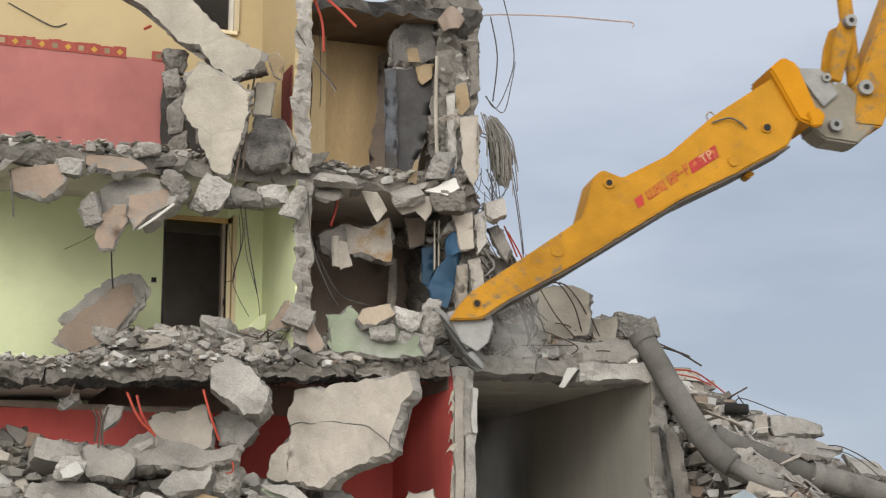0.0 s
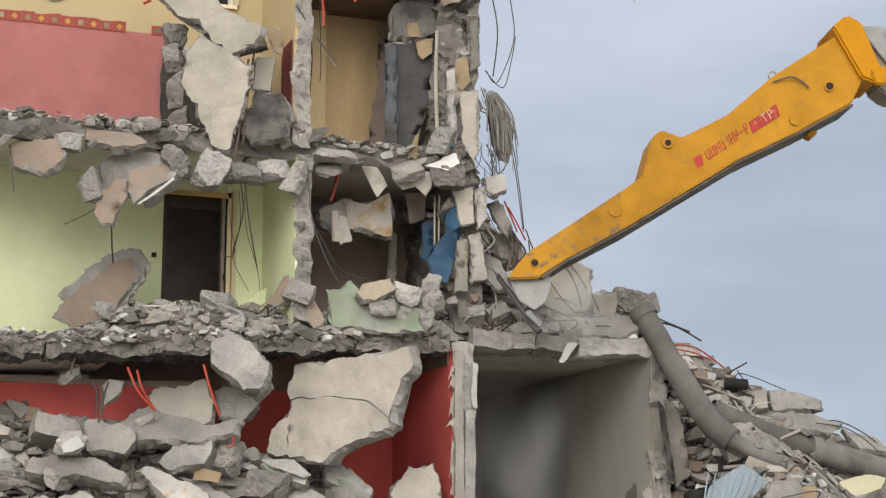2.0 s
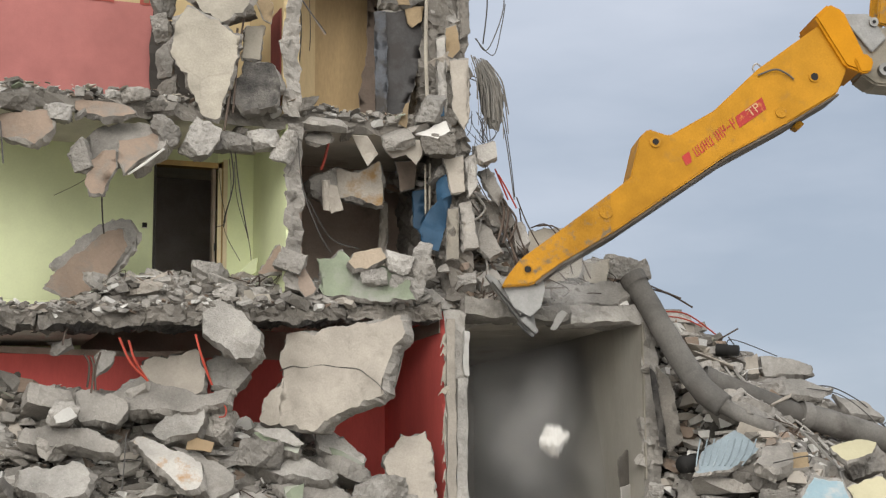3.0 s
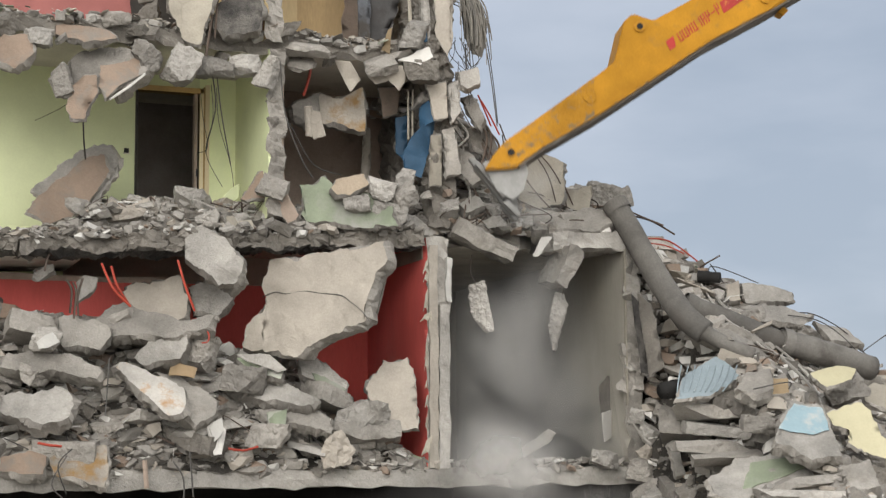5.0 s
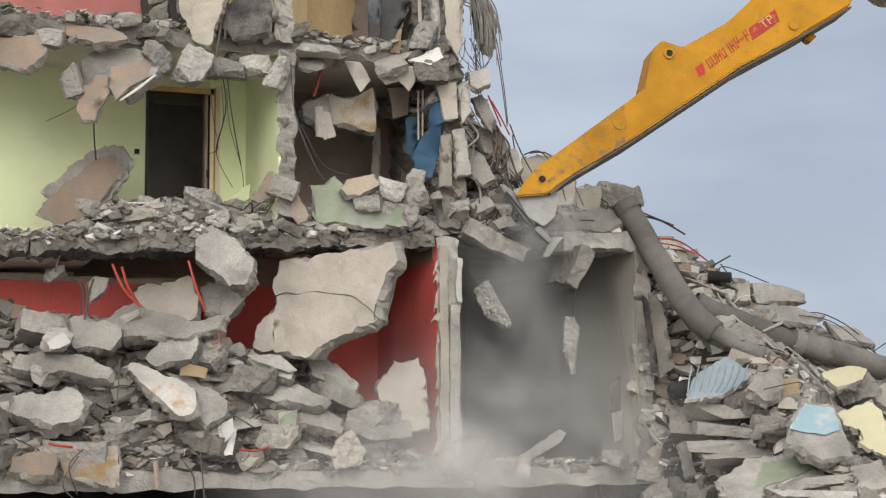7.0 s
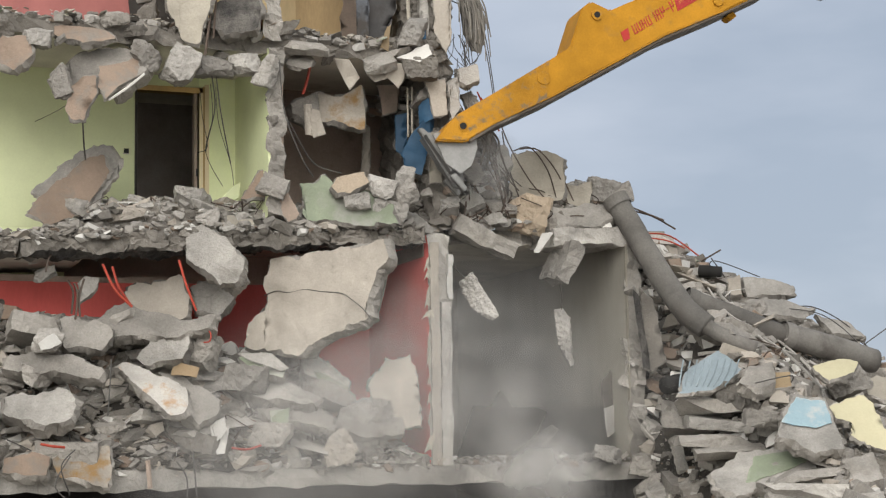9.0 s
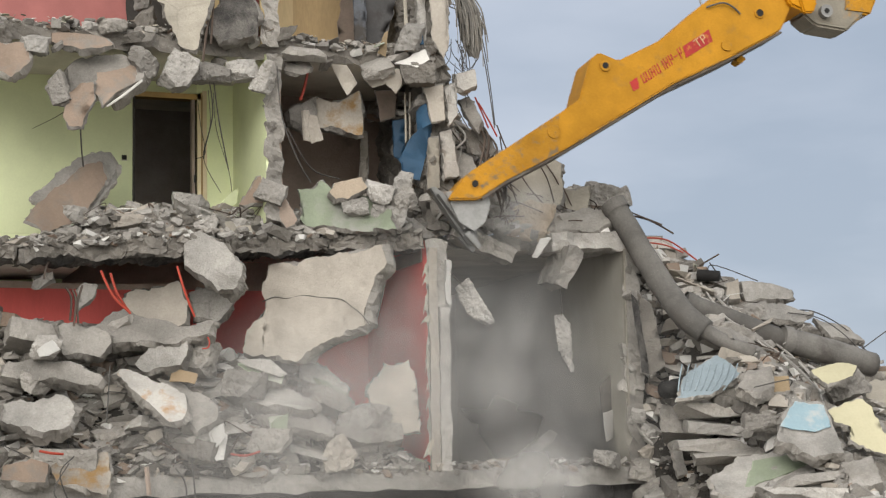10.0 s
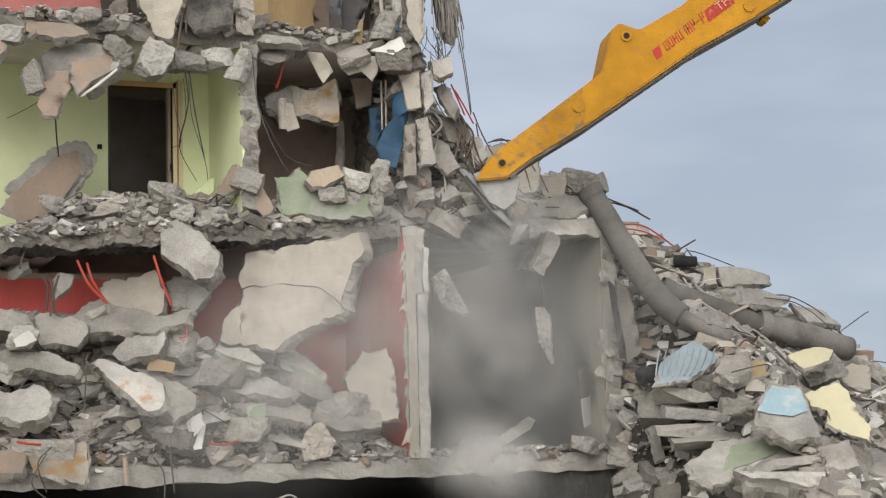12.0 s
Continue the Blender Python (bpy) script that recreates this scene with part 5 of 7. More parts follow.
slab_piece((3.621, 0.100, 3.760), -25, -20, [(-0.22, 0.12), (0.13, 0.17), (0.22, -0.10), (-0.13, -0.19)], 0.15, CONCRETE_PALE, "concrete_slab", "pale slab under the crest")
slab_piece((2.823, -1.500, 2.569), -42, -20, [(-0.43, -0.36), (-0.31, 0.01), (-0.09, 0.25), (0.19, 0.40), (0.44, 0.11), (0.28, -0.08), (-0.06, -0.31)], 0.09, RIBBED, "corrugated_sheet", "crumpled pale blue ribbed sheet on the slope")
pipe([(2.723, -1.000, 2.480), (2.428, -1.100, 2.445)], 0.11, BLACK, "pipe", "short black pipe end beside a ribbed sheet")
slab_piece((3.285, -3.000, 1.910), -40, -20, [(-0.43, -0.21), (-0.31, 0.18), (-0.10, 0.48), (0.26, 0.39), (0.28, 0.02), (0.32, -0.39), (-0.02, -0.43)], 0.2, CONCRETE_PALE, "concrete_slab", "pale slab partly painted light blue on the slope")
slab_piece((3.278, -2.950, 2.010), -40, -20, [(-0.31, -0.09), (-0.08, 0.29), (0.24, 0.21), (0.27, -0.10), (0.06, -0.18), (-0.18, -0.13)], 0.02, LIGHT_BLUE, "paint_scrap", "light blue paint remaining on a pale slab")
chunk((3.096, -2.300, 1.975), 0.5, 0.4, 0.2, 8, CONCRETE)
slab_piece((4.365, -2.000, 2.617), -48, -20, [(-0.32, 0.04), (0.03, 0.21), (0.28, 0.13), (0.18, -0.09), (-0.17, -0.27)], 0.1, PALE_YELLOW, "plaster_slab", "pale yellow painted slab on the slope")
slab_piece((4.155, -2.750, 1.961), -42, -20, [(-0.36, 0.22), (-0.14, 0.33), (0.08, 0.44), (0.18, 0.28), (0.22, -0.05), (0.34, -0.34), (0.27, -0.57), (-0.20, -0.28), (-0.09, -0.06), (-0.31, 0.05)], 0.1, PALE_YELLOW, "plaster_slab", "pale yellow painted slab on the slope")
slab_piece((5.464, -0.443, 2.670), -48, -20, [(-0.35, 0.13), (0.23, 0.22), (0.22, -0.12), (-0.10, -0.23)], 0.1, CREAM, "plaster_slab", "peach plaster slab on the slope")
slab_piece((5.318, -1.500, 2.388), -48, -20, [(-0.20, 0.17), (0.03, 0.29), (0.24, 0.17), (0.15, -0.28), (-0.03, -0.22), (-0.19, -0.11)], 0.1, CREAM, "plaster_slab", "cream plaster slab on the slope")
slab_piece((2.862, -2.750, 1.401), -48, -20, [(-0.66, 0.00), (-0.27, 0.31), (0.76, 0.45), (0.95, 0.33), (0.54, -0.01), (-0.10, -0.29), (-0.46, -0.47), (-0.72, -0.28)], 0.15, CONCRETE_PALE, "concrete_slab", "pale slab with green paint low on the slope")
slab_piece((3.062, -2.741, 1.487), -48, -20, [(-0.50, -0.36), (-0.33, 0.08), (0.01, 0.16), (0.57, 0.27), (0.32, 0.04), (-0.05, -0.18)], 0.02, MINT, "paint_scrap", "pale green paint remaining on a slab")
slab_piece((3.230, -1.986, 2.513), -48, -20, [(-0.26, -0.11), (-0.13, 0.25), (0.22, 0.26), (0.20, -0.12), (-0.04, -0.27)], 0.2, CONCRETE, "concrete_slab", "concrete lump on the slope")
slab_piece((3.541, -1.991, 2.470), -48, -20, [(-0.12, 0.15), (0.14, 0.15), (0.11, -0.13), (-0.13, -0.17)], 0.06, TAN, "plaster_slab", "orange stained plaster piece on the slope")



slab_piece((3.088, -1.657, 2.367), -48, -20, [(-0.30, 0.25), (0.23, 0.02), (0.29, -0.25), (-0.23, -0.02)], 0.18, CONCRETE_DARK, "concrete_slab", "dark flat slab on the slope")
chunk((2.969, -1.250, 2.160), 0.95, 0.6, 0.19, 3, CONCRETE)
chunk((3.117, -1.400, 1.945), 1.05, 0.6, 0.17, 5, CONCRETE_PALE)
chunk((2.825, -1.550, 1.749), 0.9, 0.6, 0.17, 4, CONCRETE)
chunk((3.390, -1.300, 2.315), 0.8, 0.5, 0.16, 12, CONCRETE_DARK)
chunk((2.932, -1.900, 1.609), 1, 0.5, 0.16, -4, CONCRETE)
chunk((3.208, -3.000, 1.290), 1.1, 0.6, 0.2, -4, CONCRETE)
chunk((3.025, -3.100, 1.139), 1, 0.6, 0.2, 2, CONCRETE_PALE)
chunk((4.781, -1.600, 2.417), 0.5, 0.4, 0.3, -30, CONCRETE)
chunk((4.128, -2.900, 1.329), 0.5, 0.5, 0.4, 20, CONCRETE_DARK)
slab_piece((3.045, -3.178, 1.198), -48, -20, [(-0.41, 0.15), (0.19, 0.23), (0.38, 0.04), (0.29, -0.24), (-0.44, -0.18)], 0.3, CONCRETE_PALE, "concrete_slab", "concrete slab low on the slope")
slab_piece((3.661, -3.424, 1.392), -48, -20, [(-0.21, 0.23), (0.19, 0.27), (0.22, -0.16), (-0.20, -0.34)], 0.3, CONCRETE, "concrete_slab", "concrete slab low on the slope")
slab_piece((2.715, -0.200, 3.204), 0, -30, [(-0.14, 0.58), (0.05, 0.40), (0.19, -0.41), (0.00, -0.53), (-0.10, -0.04)], 0.05, CONCRETE_DARK, "board", "dusty grey board standing at the torn wall")
# its near-black colour paints the dark gap beside the wall end
slab_piece((2.557, -0.250, 3.202), 0, -30, [(-0.10, 0.55), (-0.02, 0.47), (0.11, -0.53), (0.01, -0.49)], 0.05, SOOTY_DARK, "board", "thin board coloured dark as a shaded gap at the torn wall")
slab_piece((2.509, 0.500, 2.073), 0, 40, [(-0.31, 0.12), (0.01, 0.18), (0.33, 0.06), (0.24, -0.12), (-0.26, -0.25)], 0.02, WHITE, "plaster_scrap", "white plaster patch on the grey wall")
slab_piece((2.492, 0.520, 2.448), 0, 40, [(-0.35, 0.08), (-0.04, 0.25), (0.34, 0.20), (0.35, -0.28), (-0.29, -0.25)], 0.02, CONCRETE_DARK, "plaster_scrap", "bare dark patch on the grey wall")
slab_piece((2.702, -0.900, 1.602), -8, -20, [(-0.10, 0.22), (0.01, 0.24), (0.11, -0.20), (-0.02, -0.26)], 0.12, CONCRETE_PALE, "concrete_post", "short pale broken post at the slope's foot")
slab_piece((2.788, -1.000, 1.116), -20, -30, [(-0.17, 0.14), (0.03, 0.26), (0.23, -0.18), (-0.08, -0.22)], 0.2, CONCRETE_PALE, "concrete_post", "pale broken post leaning at the slope's foot")
chunk((2.102, -0.100, 1.595), 0.36, 0.23, 0.23, 4, CONCRETE_PALE)
chunk((2.646, -0.100, 1.452), 0.37, 0.33, 0.30, 14, CONCRETE)
chunk((2.670, -0.200, 1.197), 0.44, 0.26, 0.29, -8, CONCRETE)
chunk((3.334, -0.200, 1.188), 0.45, 0.27, 0.30, 6, CONCRETE_DARK)
slab_piece((1.236, 0.300, 1.754), -5, -20, [(-0.47, -0.22), (0.23, 0.23), (0.32, 0.18), (0.24, 0.07), (-0.31, -0.26)], 0.05, CONCRETE_PALE, "batten", "pale batten leaning in the grey room")
slab_piece((0.579, 0.350, 1.523), -5, -20, [(-0.34, 0.03), (0.32, 0.05), (0.35, -0.05), (-0.33, -0.04)], 0.05, CONCRETE_PALE, "batten", "pale batten lying on the slab")
chunk((1.417, 0.300, 1.537), 0.51, 0.23, 0.19, 4, CONCRETE_PALE)

strew(30, over(3.3, 7.5, -1.0, 1.6, right_heap, -0.05), 0.25, 0.6, 0.16, [CONCRETE_PALE, CONCRETE_PALE, BEIGE, CREAM], 52, "pale thin slab lying on the slope", 0.5, "concrete_plate")
strew(14, over(-5.5, -1.4, 0.1, 0.6, left_heap, -0.05), 0.35, 0.75, 0.18, [CONCRETE_PALE, CONCRETE, BEIGE], 53, "thin slab lying on the heap", 0.4, "concrete_plate")

# the sagging edge of the left slab
sagging = empty("slab_edge", pose(0, 0, 0), "sagging broken edge of the floor slab, cracked across", "slab")
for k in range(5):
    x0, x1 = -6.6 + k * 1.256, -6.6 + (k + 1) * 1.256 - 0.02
    # downward faces get a darker concrete than the torn edge
    rough_block("segment", x0, x1, -0.10 + 0.04 * (k % 2), 0.55, 3.95 + 0.068 * k, 4.15 + 0.068 * k, [CONCRETE_DARK, SOOTY_DARK], 0.075, 0.05, {"-z": 1}, 33 + k, ("-y", "-z", "+z"), dz=0.068, parent=sagging, grain=0.2)
# brown strips above the red that paint the shade under the slab
rough_block("trim_red_top", -9, -0.3, 2.38, 2.398, 3.97, 4.355, [BROWN], 0.0, 0.3, kind=STRUCT, label="dark strip painted as the slab's shade above red wallpaper", category="trim")
rough_block("trim_red_side", -0.318, -0.302, 0.15, 2.38, 4.14, 4.32, [BROWN], 0.0, 0.3, kind=STRUCT, label="dark strip painted as the slab's shade above red wallpaper", category="trim")
rng = random.Random(5)
for k in range(10):
    z = 1.75 + k * 0.26 + rng.uniform(-0.08, 0.08)
    w, h = rng.uniform(0.015, 0.085), rng.uniform(0.06, 0.34)
    slab_piece((-0.33, -0.03, z), rng.uniform(-15, 15), -20 + rng.uniform(-30, 20), [(-w, -h * 0.45), (-w * 0.2, -h * 0.15), (w, -h * 0.5), (w, h / 2), (-w * 0.1, h * 0.25)], 0.01, CREAM, "paper_scrap", "torn curl of wallpaper at the wall end", CREAM, k, group="paper scraps")
rough_block("end_board", -0.30, -0.18, -0.05, -0.005, 1.5, 4.30, [BEIGE], 0.02, 0.10, None, 81, ("-y", "-x"), label="pale upright board on the party wall's end", category="board")
rough_block("end_board", -0.15, -0.02, -0.07, -0.005, 1.5, 3.55, [CONCRETE_PALE], 0.02, 0.10, None, 82, ("-y", "+x"), label="pale upright board on the party wall's end", category="board")
rough_block("end_board", -0.06, 0.01, -0.09, -0.01, 3.60, 4.15, [WHITE], 0.03, 0.08, None, 83, ("-y", "+x"), label="white plaster still stuck to the party wall's end", category="board")
rough_block("corner_bead", 2.478, 2.497, -0.02, 0.03, 2.3, 4.36, [CREAM], 0.004, 0.1, None, 84, ("-y",), label="pale corner bead on the grey wall's edge", category="trim")
rough_block("wall_lump", 2.42, 2.70, -0.06, 0.10, 2.5, 3.1, [CONCRETE], 0.06, 0.06, None, 85, ("-y", "-x", "-z", "+z"), label="bulging broken concrete on the torn wall end", category="rubble")

# ---------------------------------------------------------------- doorway, window, border
door = empty("door_1", pose(-3.26, 1.8, 4.58), "doorway with a cream and raw wood frame, no leaf", "doorway", kind=STRUCT)
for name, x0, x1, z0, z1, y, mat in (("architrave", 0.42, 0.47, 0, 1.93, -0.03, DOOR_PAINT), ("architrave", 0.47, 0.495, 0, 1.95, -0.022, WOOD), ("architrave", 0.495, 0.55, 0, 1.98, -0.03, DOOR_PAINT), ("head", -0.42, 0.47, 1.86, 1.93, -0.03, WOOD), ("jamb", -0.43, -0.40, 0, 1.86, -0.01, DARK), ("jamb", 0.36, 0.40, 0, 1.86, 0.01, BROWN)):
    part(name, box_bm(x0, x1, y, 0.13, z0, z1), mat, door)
part("latch_plate", box_bm(0.385, 0.405, 0.0, 0.05, 0.75, 0.85), BLACK, door)
switch = empty("wall_box", pose(-3.80, 1.79, 5.62), "small dark empty switch box on the green wall", "switch box")
part("box", box_bm(-0.03, 0.03, -0.02, 0.015, -0.03, 0.03), BLACK, switch)
part("rim", box_bm(-0.04, 0.04, -0.006, 0.012, -0.04, -0.03), CEIL, switch)
window = empty("window_1", pose(-3.16, 1.8, 9.08), "dark window opening with a cream painted frame", "window", kind=STRUCT)
part("window_sill", box_bm(-0.36, 0.38, -0.05, 0.1, 0.0, 0.05), DOOR_PAINT, window)
part("window_frame", box_bm(0.33, 0.40, -0.05, 0.1, 0.05, 2.2), DOOR_PAINT, window)
part("window_frame", box_bm(0.28, 0.325, -0.02, 0.1, 0.05, 2.2), CEIL, window)
border = empty("border_paper", pose(-4.9, 1.795, 8.60), "torn wallpaper border with red ground and gold squares", "border")
for k in range(17):
    x = -1.75 + k * 0.17
    top = 0.13 if not 0.75 < x < 0.95 else 0.06
    if 0.62 < x < 0.85:
        continue
    bm = box_bm(x, x + 0.168, -0.006, 0.0, 0.0, top + 0.02 * rng.random(), 0.05)
    for v in bm.verts:
        v.co.z += 0.02 * noise.noise(v.co * 9 + Vector((k, 0, 0)))
    tile = part("paper_tile", bm, BORDER_RED, border)
    r = 0.045
    bm = bmesh.new()
    pts = [(r, 0), (0, r), (-r, 0), (0, -r)] if k % 2 else [(r * .8, r * .8), (-r * .8, r * .8), (-r * .8, -r * .8), (r * .8, -r * .8)]
    bm.faces.new([bm.verts.new((x + 0.084 + a, -0.009, 0.065 + b)) for a, b in pts])
    bmesh.ops.recalc_face_normals(bm, faces=bm.faces[:])
    bmesh.ops.solidify(bm, geom=bm.faces[:], thickness=0.002)
    part("gold_square", bm, BORDER_GOLD if k % 2 else TAN, tile)

# ---------------------------------------------------------------- cables, bars and conduits
wire([(0.502, 0.200, 9.501), (0.621, 0.200, 8.995), (0.642, 0.200, 8.521), (0.409, 0.200, 7.946), (0.249, 0.200, 8.086)], 0.008, CABLE)
wire([(0.320, 0.200, 9.198), (0.414, 0.200, 8.654), (0.385, 0.300, 8.050)], 0.01, CABLE)
wire([(0.169, 0.250, 7.548), (0.386, 0.250, 7.452), (0.590, 0.300, 7.211), (0.700, 0.300, 6.757), (0.763, 0.200, 5.939)], 0.008, CABLE)
wire([(0.185, 0.250, 7.588), (0.426, 0.250, 7.494), (0.639, 0.300, 7.215), (0.747, 0.300, 6.606), (0.793, 0.250, 5.988)], 0.007, CABLE)
wire([(-2.412, 0.000, 8.617), (-2.146, 0.000, 8.233), (-1.872, 0.000, 7.888)], 0.008, CABLE)
wire([(-2.155, 0.300, 8.475), (-2.118, 0.300, 8.023), (-2.158, 0.300, 7.268)], 0.01, CABLE)
wire([(-3.090, 0.000, 6.314), (-2.997, 0.200, 5.933), (-3.002, 0.600, 5.577), (-2.975, 0.800, 5.469)], 0.008, CABLE)
wire([(-3.042, 0.000, 6.389), (-2.924, 0.200, 5.867), (-2.730, 0.500, 5.288)], 0.008, CABLE)
wire([(-2.243, -0.050, 6.515), (-2.182, -0.050, 5.871), (-1.955, 0.000, 5.323), (-1.776, 0.100, 5.100)], 0.008, CABLE)
wire([(-2.227, 0.100, 5.883), (-2.037, 0.250, 5.794), (-1.661, 0.500, 5.353), (-1.251, 0.600, 5.246)], 0.008, CABLE)
wire([(-5.119, -0.300, 1.820), (-5.000, -0.350, 1.794), (-4.854, -0.300, 1.781)], 0.016, RED_CONDUIT, "conduit", "orange red plastic conduit lying in the heap", "conduit", "conduits")
wire([(-2.913, -0.300, 1.749), (-2.742, -0.350, 1.728), (-2.558, -0.300, 1.773)], 0.014, RED_CONDUIT, "conduit", "orange red plastic conduit lying in the heap", "conduit", "conduits")
wire([(-3.167, 0.000, 3.214), (-3.120, -0.100, 3.106), (-3.133, -0.100, 3.018), (-3.190, -0.050, 3.007)], 0.010, RED_CONDUIT, "conduit", "orange red plastic conduit curled in the heap", "conduit", "conduits")
wire([(-4.777, -0.220, 1.678), (-4.951, -0.280, 1.361), (-4.778, -0.200, 1.167), (-4.634, -0.100, 1.066)], 0.008, CABLE)
wire([(-2.226, -0.600, 1.052), (-2.054, -0.600, 1.114), (-1.951, -0.600, 1.086), (-1.937, -0.600, 1.033)], 0.012, CONCRETE_PALE, "cable", "pale cable lying at the heap's foot", "cable", "hanging cables")
wire([(-3.548, -0.200, 1.603), (-3.431, -0.220, 1.405), (-3.428, -0.220, 1.079)], 0.010, CABLE)
wire([(-2.306, 0.400, 8.734), (-2.048, 0.350, 8.350), (-1.799, 0.300, 7.965)], 0.012, BROWN, "rod", "thin brown lath hanging from the ceiling", "rod", "rods")
wire([(-1.922, 0.700, 9.110), (-1.885, 0.700, 8.163), (-1.895, 0.700, 7.853)], 0.006, CABLE)
wire([(-2.896, 1.500, 6.388), (-2.880, 1.400, 6.029), (-2.818, 1.400, 5.657), (-2.921, 1.500, 5.592)], 0.0045, CABLE)
wire([(-3.031, 0.300, 6.239), (-2.983, 0.400, 5.830), (-2.952, 0.900, 5.487), (-2.665, 1.200, 5.112)], 0.0045, CABLE)
wire([(-2.966, 0.300, 6.208), (-2.879, 0.500, 5.784), (-2.535, 1.300, 5.432), (-2.442, 1.500, 5.170)], 0.0045, CABLE)
wire([(-4.974, 1.780, 5.940), (-4.725, 1.700, 6.069), (-4.642, 1.200, 6.071)], 0.0045, CABLE)
wire([(-4.629, 0.100, 5.727), (-4.547, 0.500, 5.459), (-4.463, 0.900, 5.321)], 0.01, CABLE)
wire([(-5.845, 0.000, 6.437), (-5.820, 0.000, 6.200), (-5.794, 0.000, 5.929)], 0.01, CABLE)
wire([(-5.829, 1.790, 9.179), (-5.496, 1.785, 9.023), (-5.236, 1.785, 8.922), (-5.070, 1.790, 8.982)], 0.008, CABLE)
wire([(-3.019, 0.000, 7.842), (-3.088, -0.050, 7.237), (-3.189, -0.100, 6.498)], 0.016, REBAR)
wire([(-2.912, 0.100, 8.031), (-3.010, 0.000, 7.477), (-3.076, -0.050, 6.733)], 0.014, REBAR)
wire([(-2.169, 0.100, 9.135), (-2.051, 0.100, 8.805), (-2.051, 0.000, 8.379)], 0.018, RED_CONDUIT, "conduit", "orange red plastic conduit hanging loose", "conduit", "conduits")
wire([(-2.018, 0.100, 9.154), (-1.802, 0.050, 8.956), (-1.625, 0.000, 8.762)], 0.018, RED_CONDUIT, "conduit", "orange red plastic conduit hanging loose", "conduit", "conduits")
wire([(-4.298, 0.300, 8.515), (-4.216, 0.250, 8.553)], 0.02, RED_CONDUIT, "conduit", "orange red plastic conduit stub", "conduit", "conduits")
wire([(-1.785, 0.500, 6.228), (-1.741, 0.450, 6.40), (-1.690, 0.40, 6.69)], 0.02, RED_CONDUIT, "conduit", "orange red plastic conduit stub", "conduit", "conduits")
wire([(-4.406, -0.100, 3.912), (-4.272, -0.150, 3.614), (-4.057, -0.100, 3.414)], 0.015, RED_CONDUIT, "conduit", "orange red plastic conduit torn from the slab", "conduit", "conduits")
wire([(-4.293, -0.100, 3.883), (-4.227, -0.150, 3.648), (-4.078, -0.100, 3.440)], 0.015, RED_CONDUIT, "conduit", "orange red plastic conduit torn from the slab", "conduit", "conduits")
wire([(-3.503, -0.100, 3.982), (-3.423, -0.150, 3.677), (-3.295, -0.100, 3.384)], 0.015, RED_CONDUIT, "conduit", "orange red plastic conduit torn from the slab", "conduit", "conduits")
wire([(0.657, 0.600, 6.431), (0.761, 0.600, 6.206), (0.841, 0.600, 6.019)], 0.012, RED_CONDUIT, "conduit", "orange red plastic conduit in the rubble", "conduit", "conduits")
wire([(0.705, 0.600, 6.357), (0.842, 0.600, 6.135), (0.963, 0.600, 5.911)], 0.012, RED_CONDUIT, "conduit", "orange red plastic conduit in the rubble", "conduit", "conduits")
wire([(3.091, 0.600, 4.601), (3.430, 0.500, 4.563), (3.806, 0.400, 4.290)], 0.012, RED_CONDUIT, "conduit", "orange red conduit arching out of the rubble", "conduit", "conduits")
wire([(3.090, 0.600, 4.547), (3.384, 0.500, 4.498), (3.606, 0.400, 4.385)], 0.011, RED_CONDUIT, "conduit", "orange red conduit arching out of the rubble", "conduit", "conduits")
wire([(2.977, 0.700, 4.924), (3.228, 0.600, 4.842), (3.520, 0.500, 4.660)], 0.014, REBAR, "reinforcing_bar", "thin rusty bar sticking out of the rubble", "bar", "bars")
wire([(2.892, 0.700, 4.999), (3.099, 0.600, 4.892), (3.348, 0.500, 4.779)], 0.012, REBAR, "reinforcing_bar", "thin rusty bar sticking out of the rubble", "bar", "bars")
wire([(3.904, 0.500, 4.226), (4.163, 0.400, 4.381)], 0.012, REBAR, "reinforcing_bar", "thin rusty bar sticking out of the rubble", "bar", "bars")
wire([(4.966, 0.000, 3.543), (5.330, -0.200, 3.456), (5.637, -0.400, 3.177), (5.887, -0.600, 2.746)], 0.008, CABLE)
wire([(3.868, 0.000, 3.748), (3.990, -0.500, 3.255), (4.204, -1.100, 2.849), (4.354, -1.500, 2.469), (4.380, -1.700, 2.248)], 0.02, CONCRETE_PALE, "cable", "dusty pale cable lying down the slope", "cable", "hanging cables")
wire([(3.764, 0.236, 3.953), (3.653, -0.618, 3.395), (4.351, -0.576, 3.098), (4.593, -1.037, 2.651), (4.222, -1.901, 2.212)], 0.016, CONCRETE_PALE, "cable", "dusty pale cable lying down the slope", "cable", "hanging cables")
wire([(3.808, 0.193, 3.903), (3.960, -0.274, 3.497), (4.002, -0.918, 3.018), (4.651, -0.796, 2.798), (4.403, -1.523, 2.396)], 0.012, CONCRETE_PALE, "cable", "dusty pale cable lying down the slope", "cable", "hanging cables")
wire([(4.847, -0.071, 3.225), (5.466, 0.835, 3.583), (5.284, 0.000, 3.581), (5.734, 0.000, 3.418), (6.092, 0.000, 3.157), (6.905, 0.807, 2.871)], 0.009, CABLE)
wire([(6.670, 0.323, 2.642), (5.256, -1.302, 2.154), (4.317, -2.491, 1.744), (4.244, -2.684, 1.641)], 0.009, CABLE)
wire([(3.778, 0.000, 4.206), (4.364, 0.542, 3.890), (3.674, -0.498, 3.473)], 0.009, CABLE)
wire([(5.834, -0.500, 3.042), (6.191, -0.500, 3.256), (6.304, -0.500, 3.313)], 0.008, CABLE)
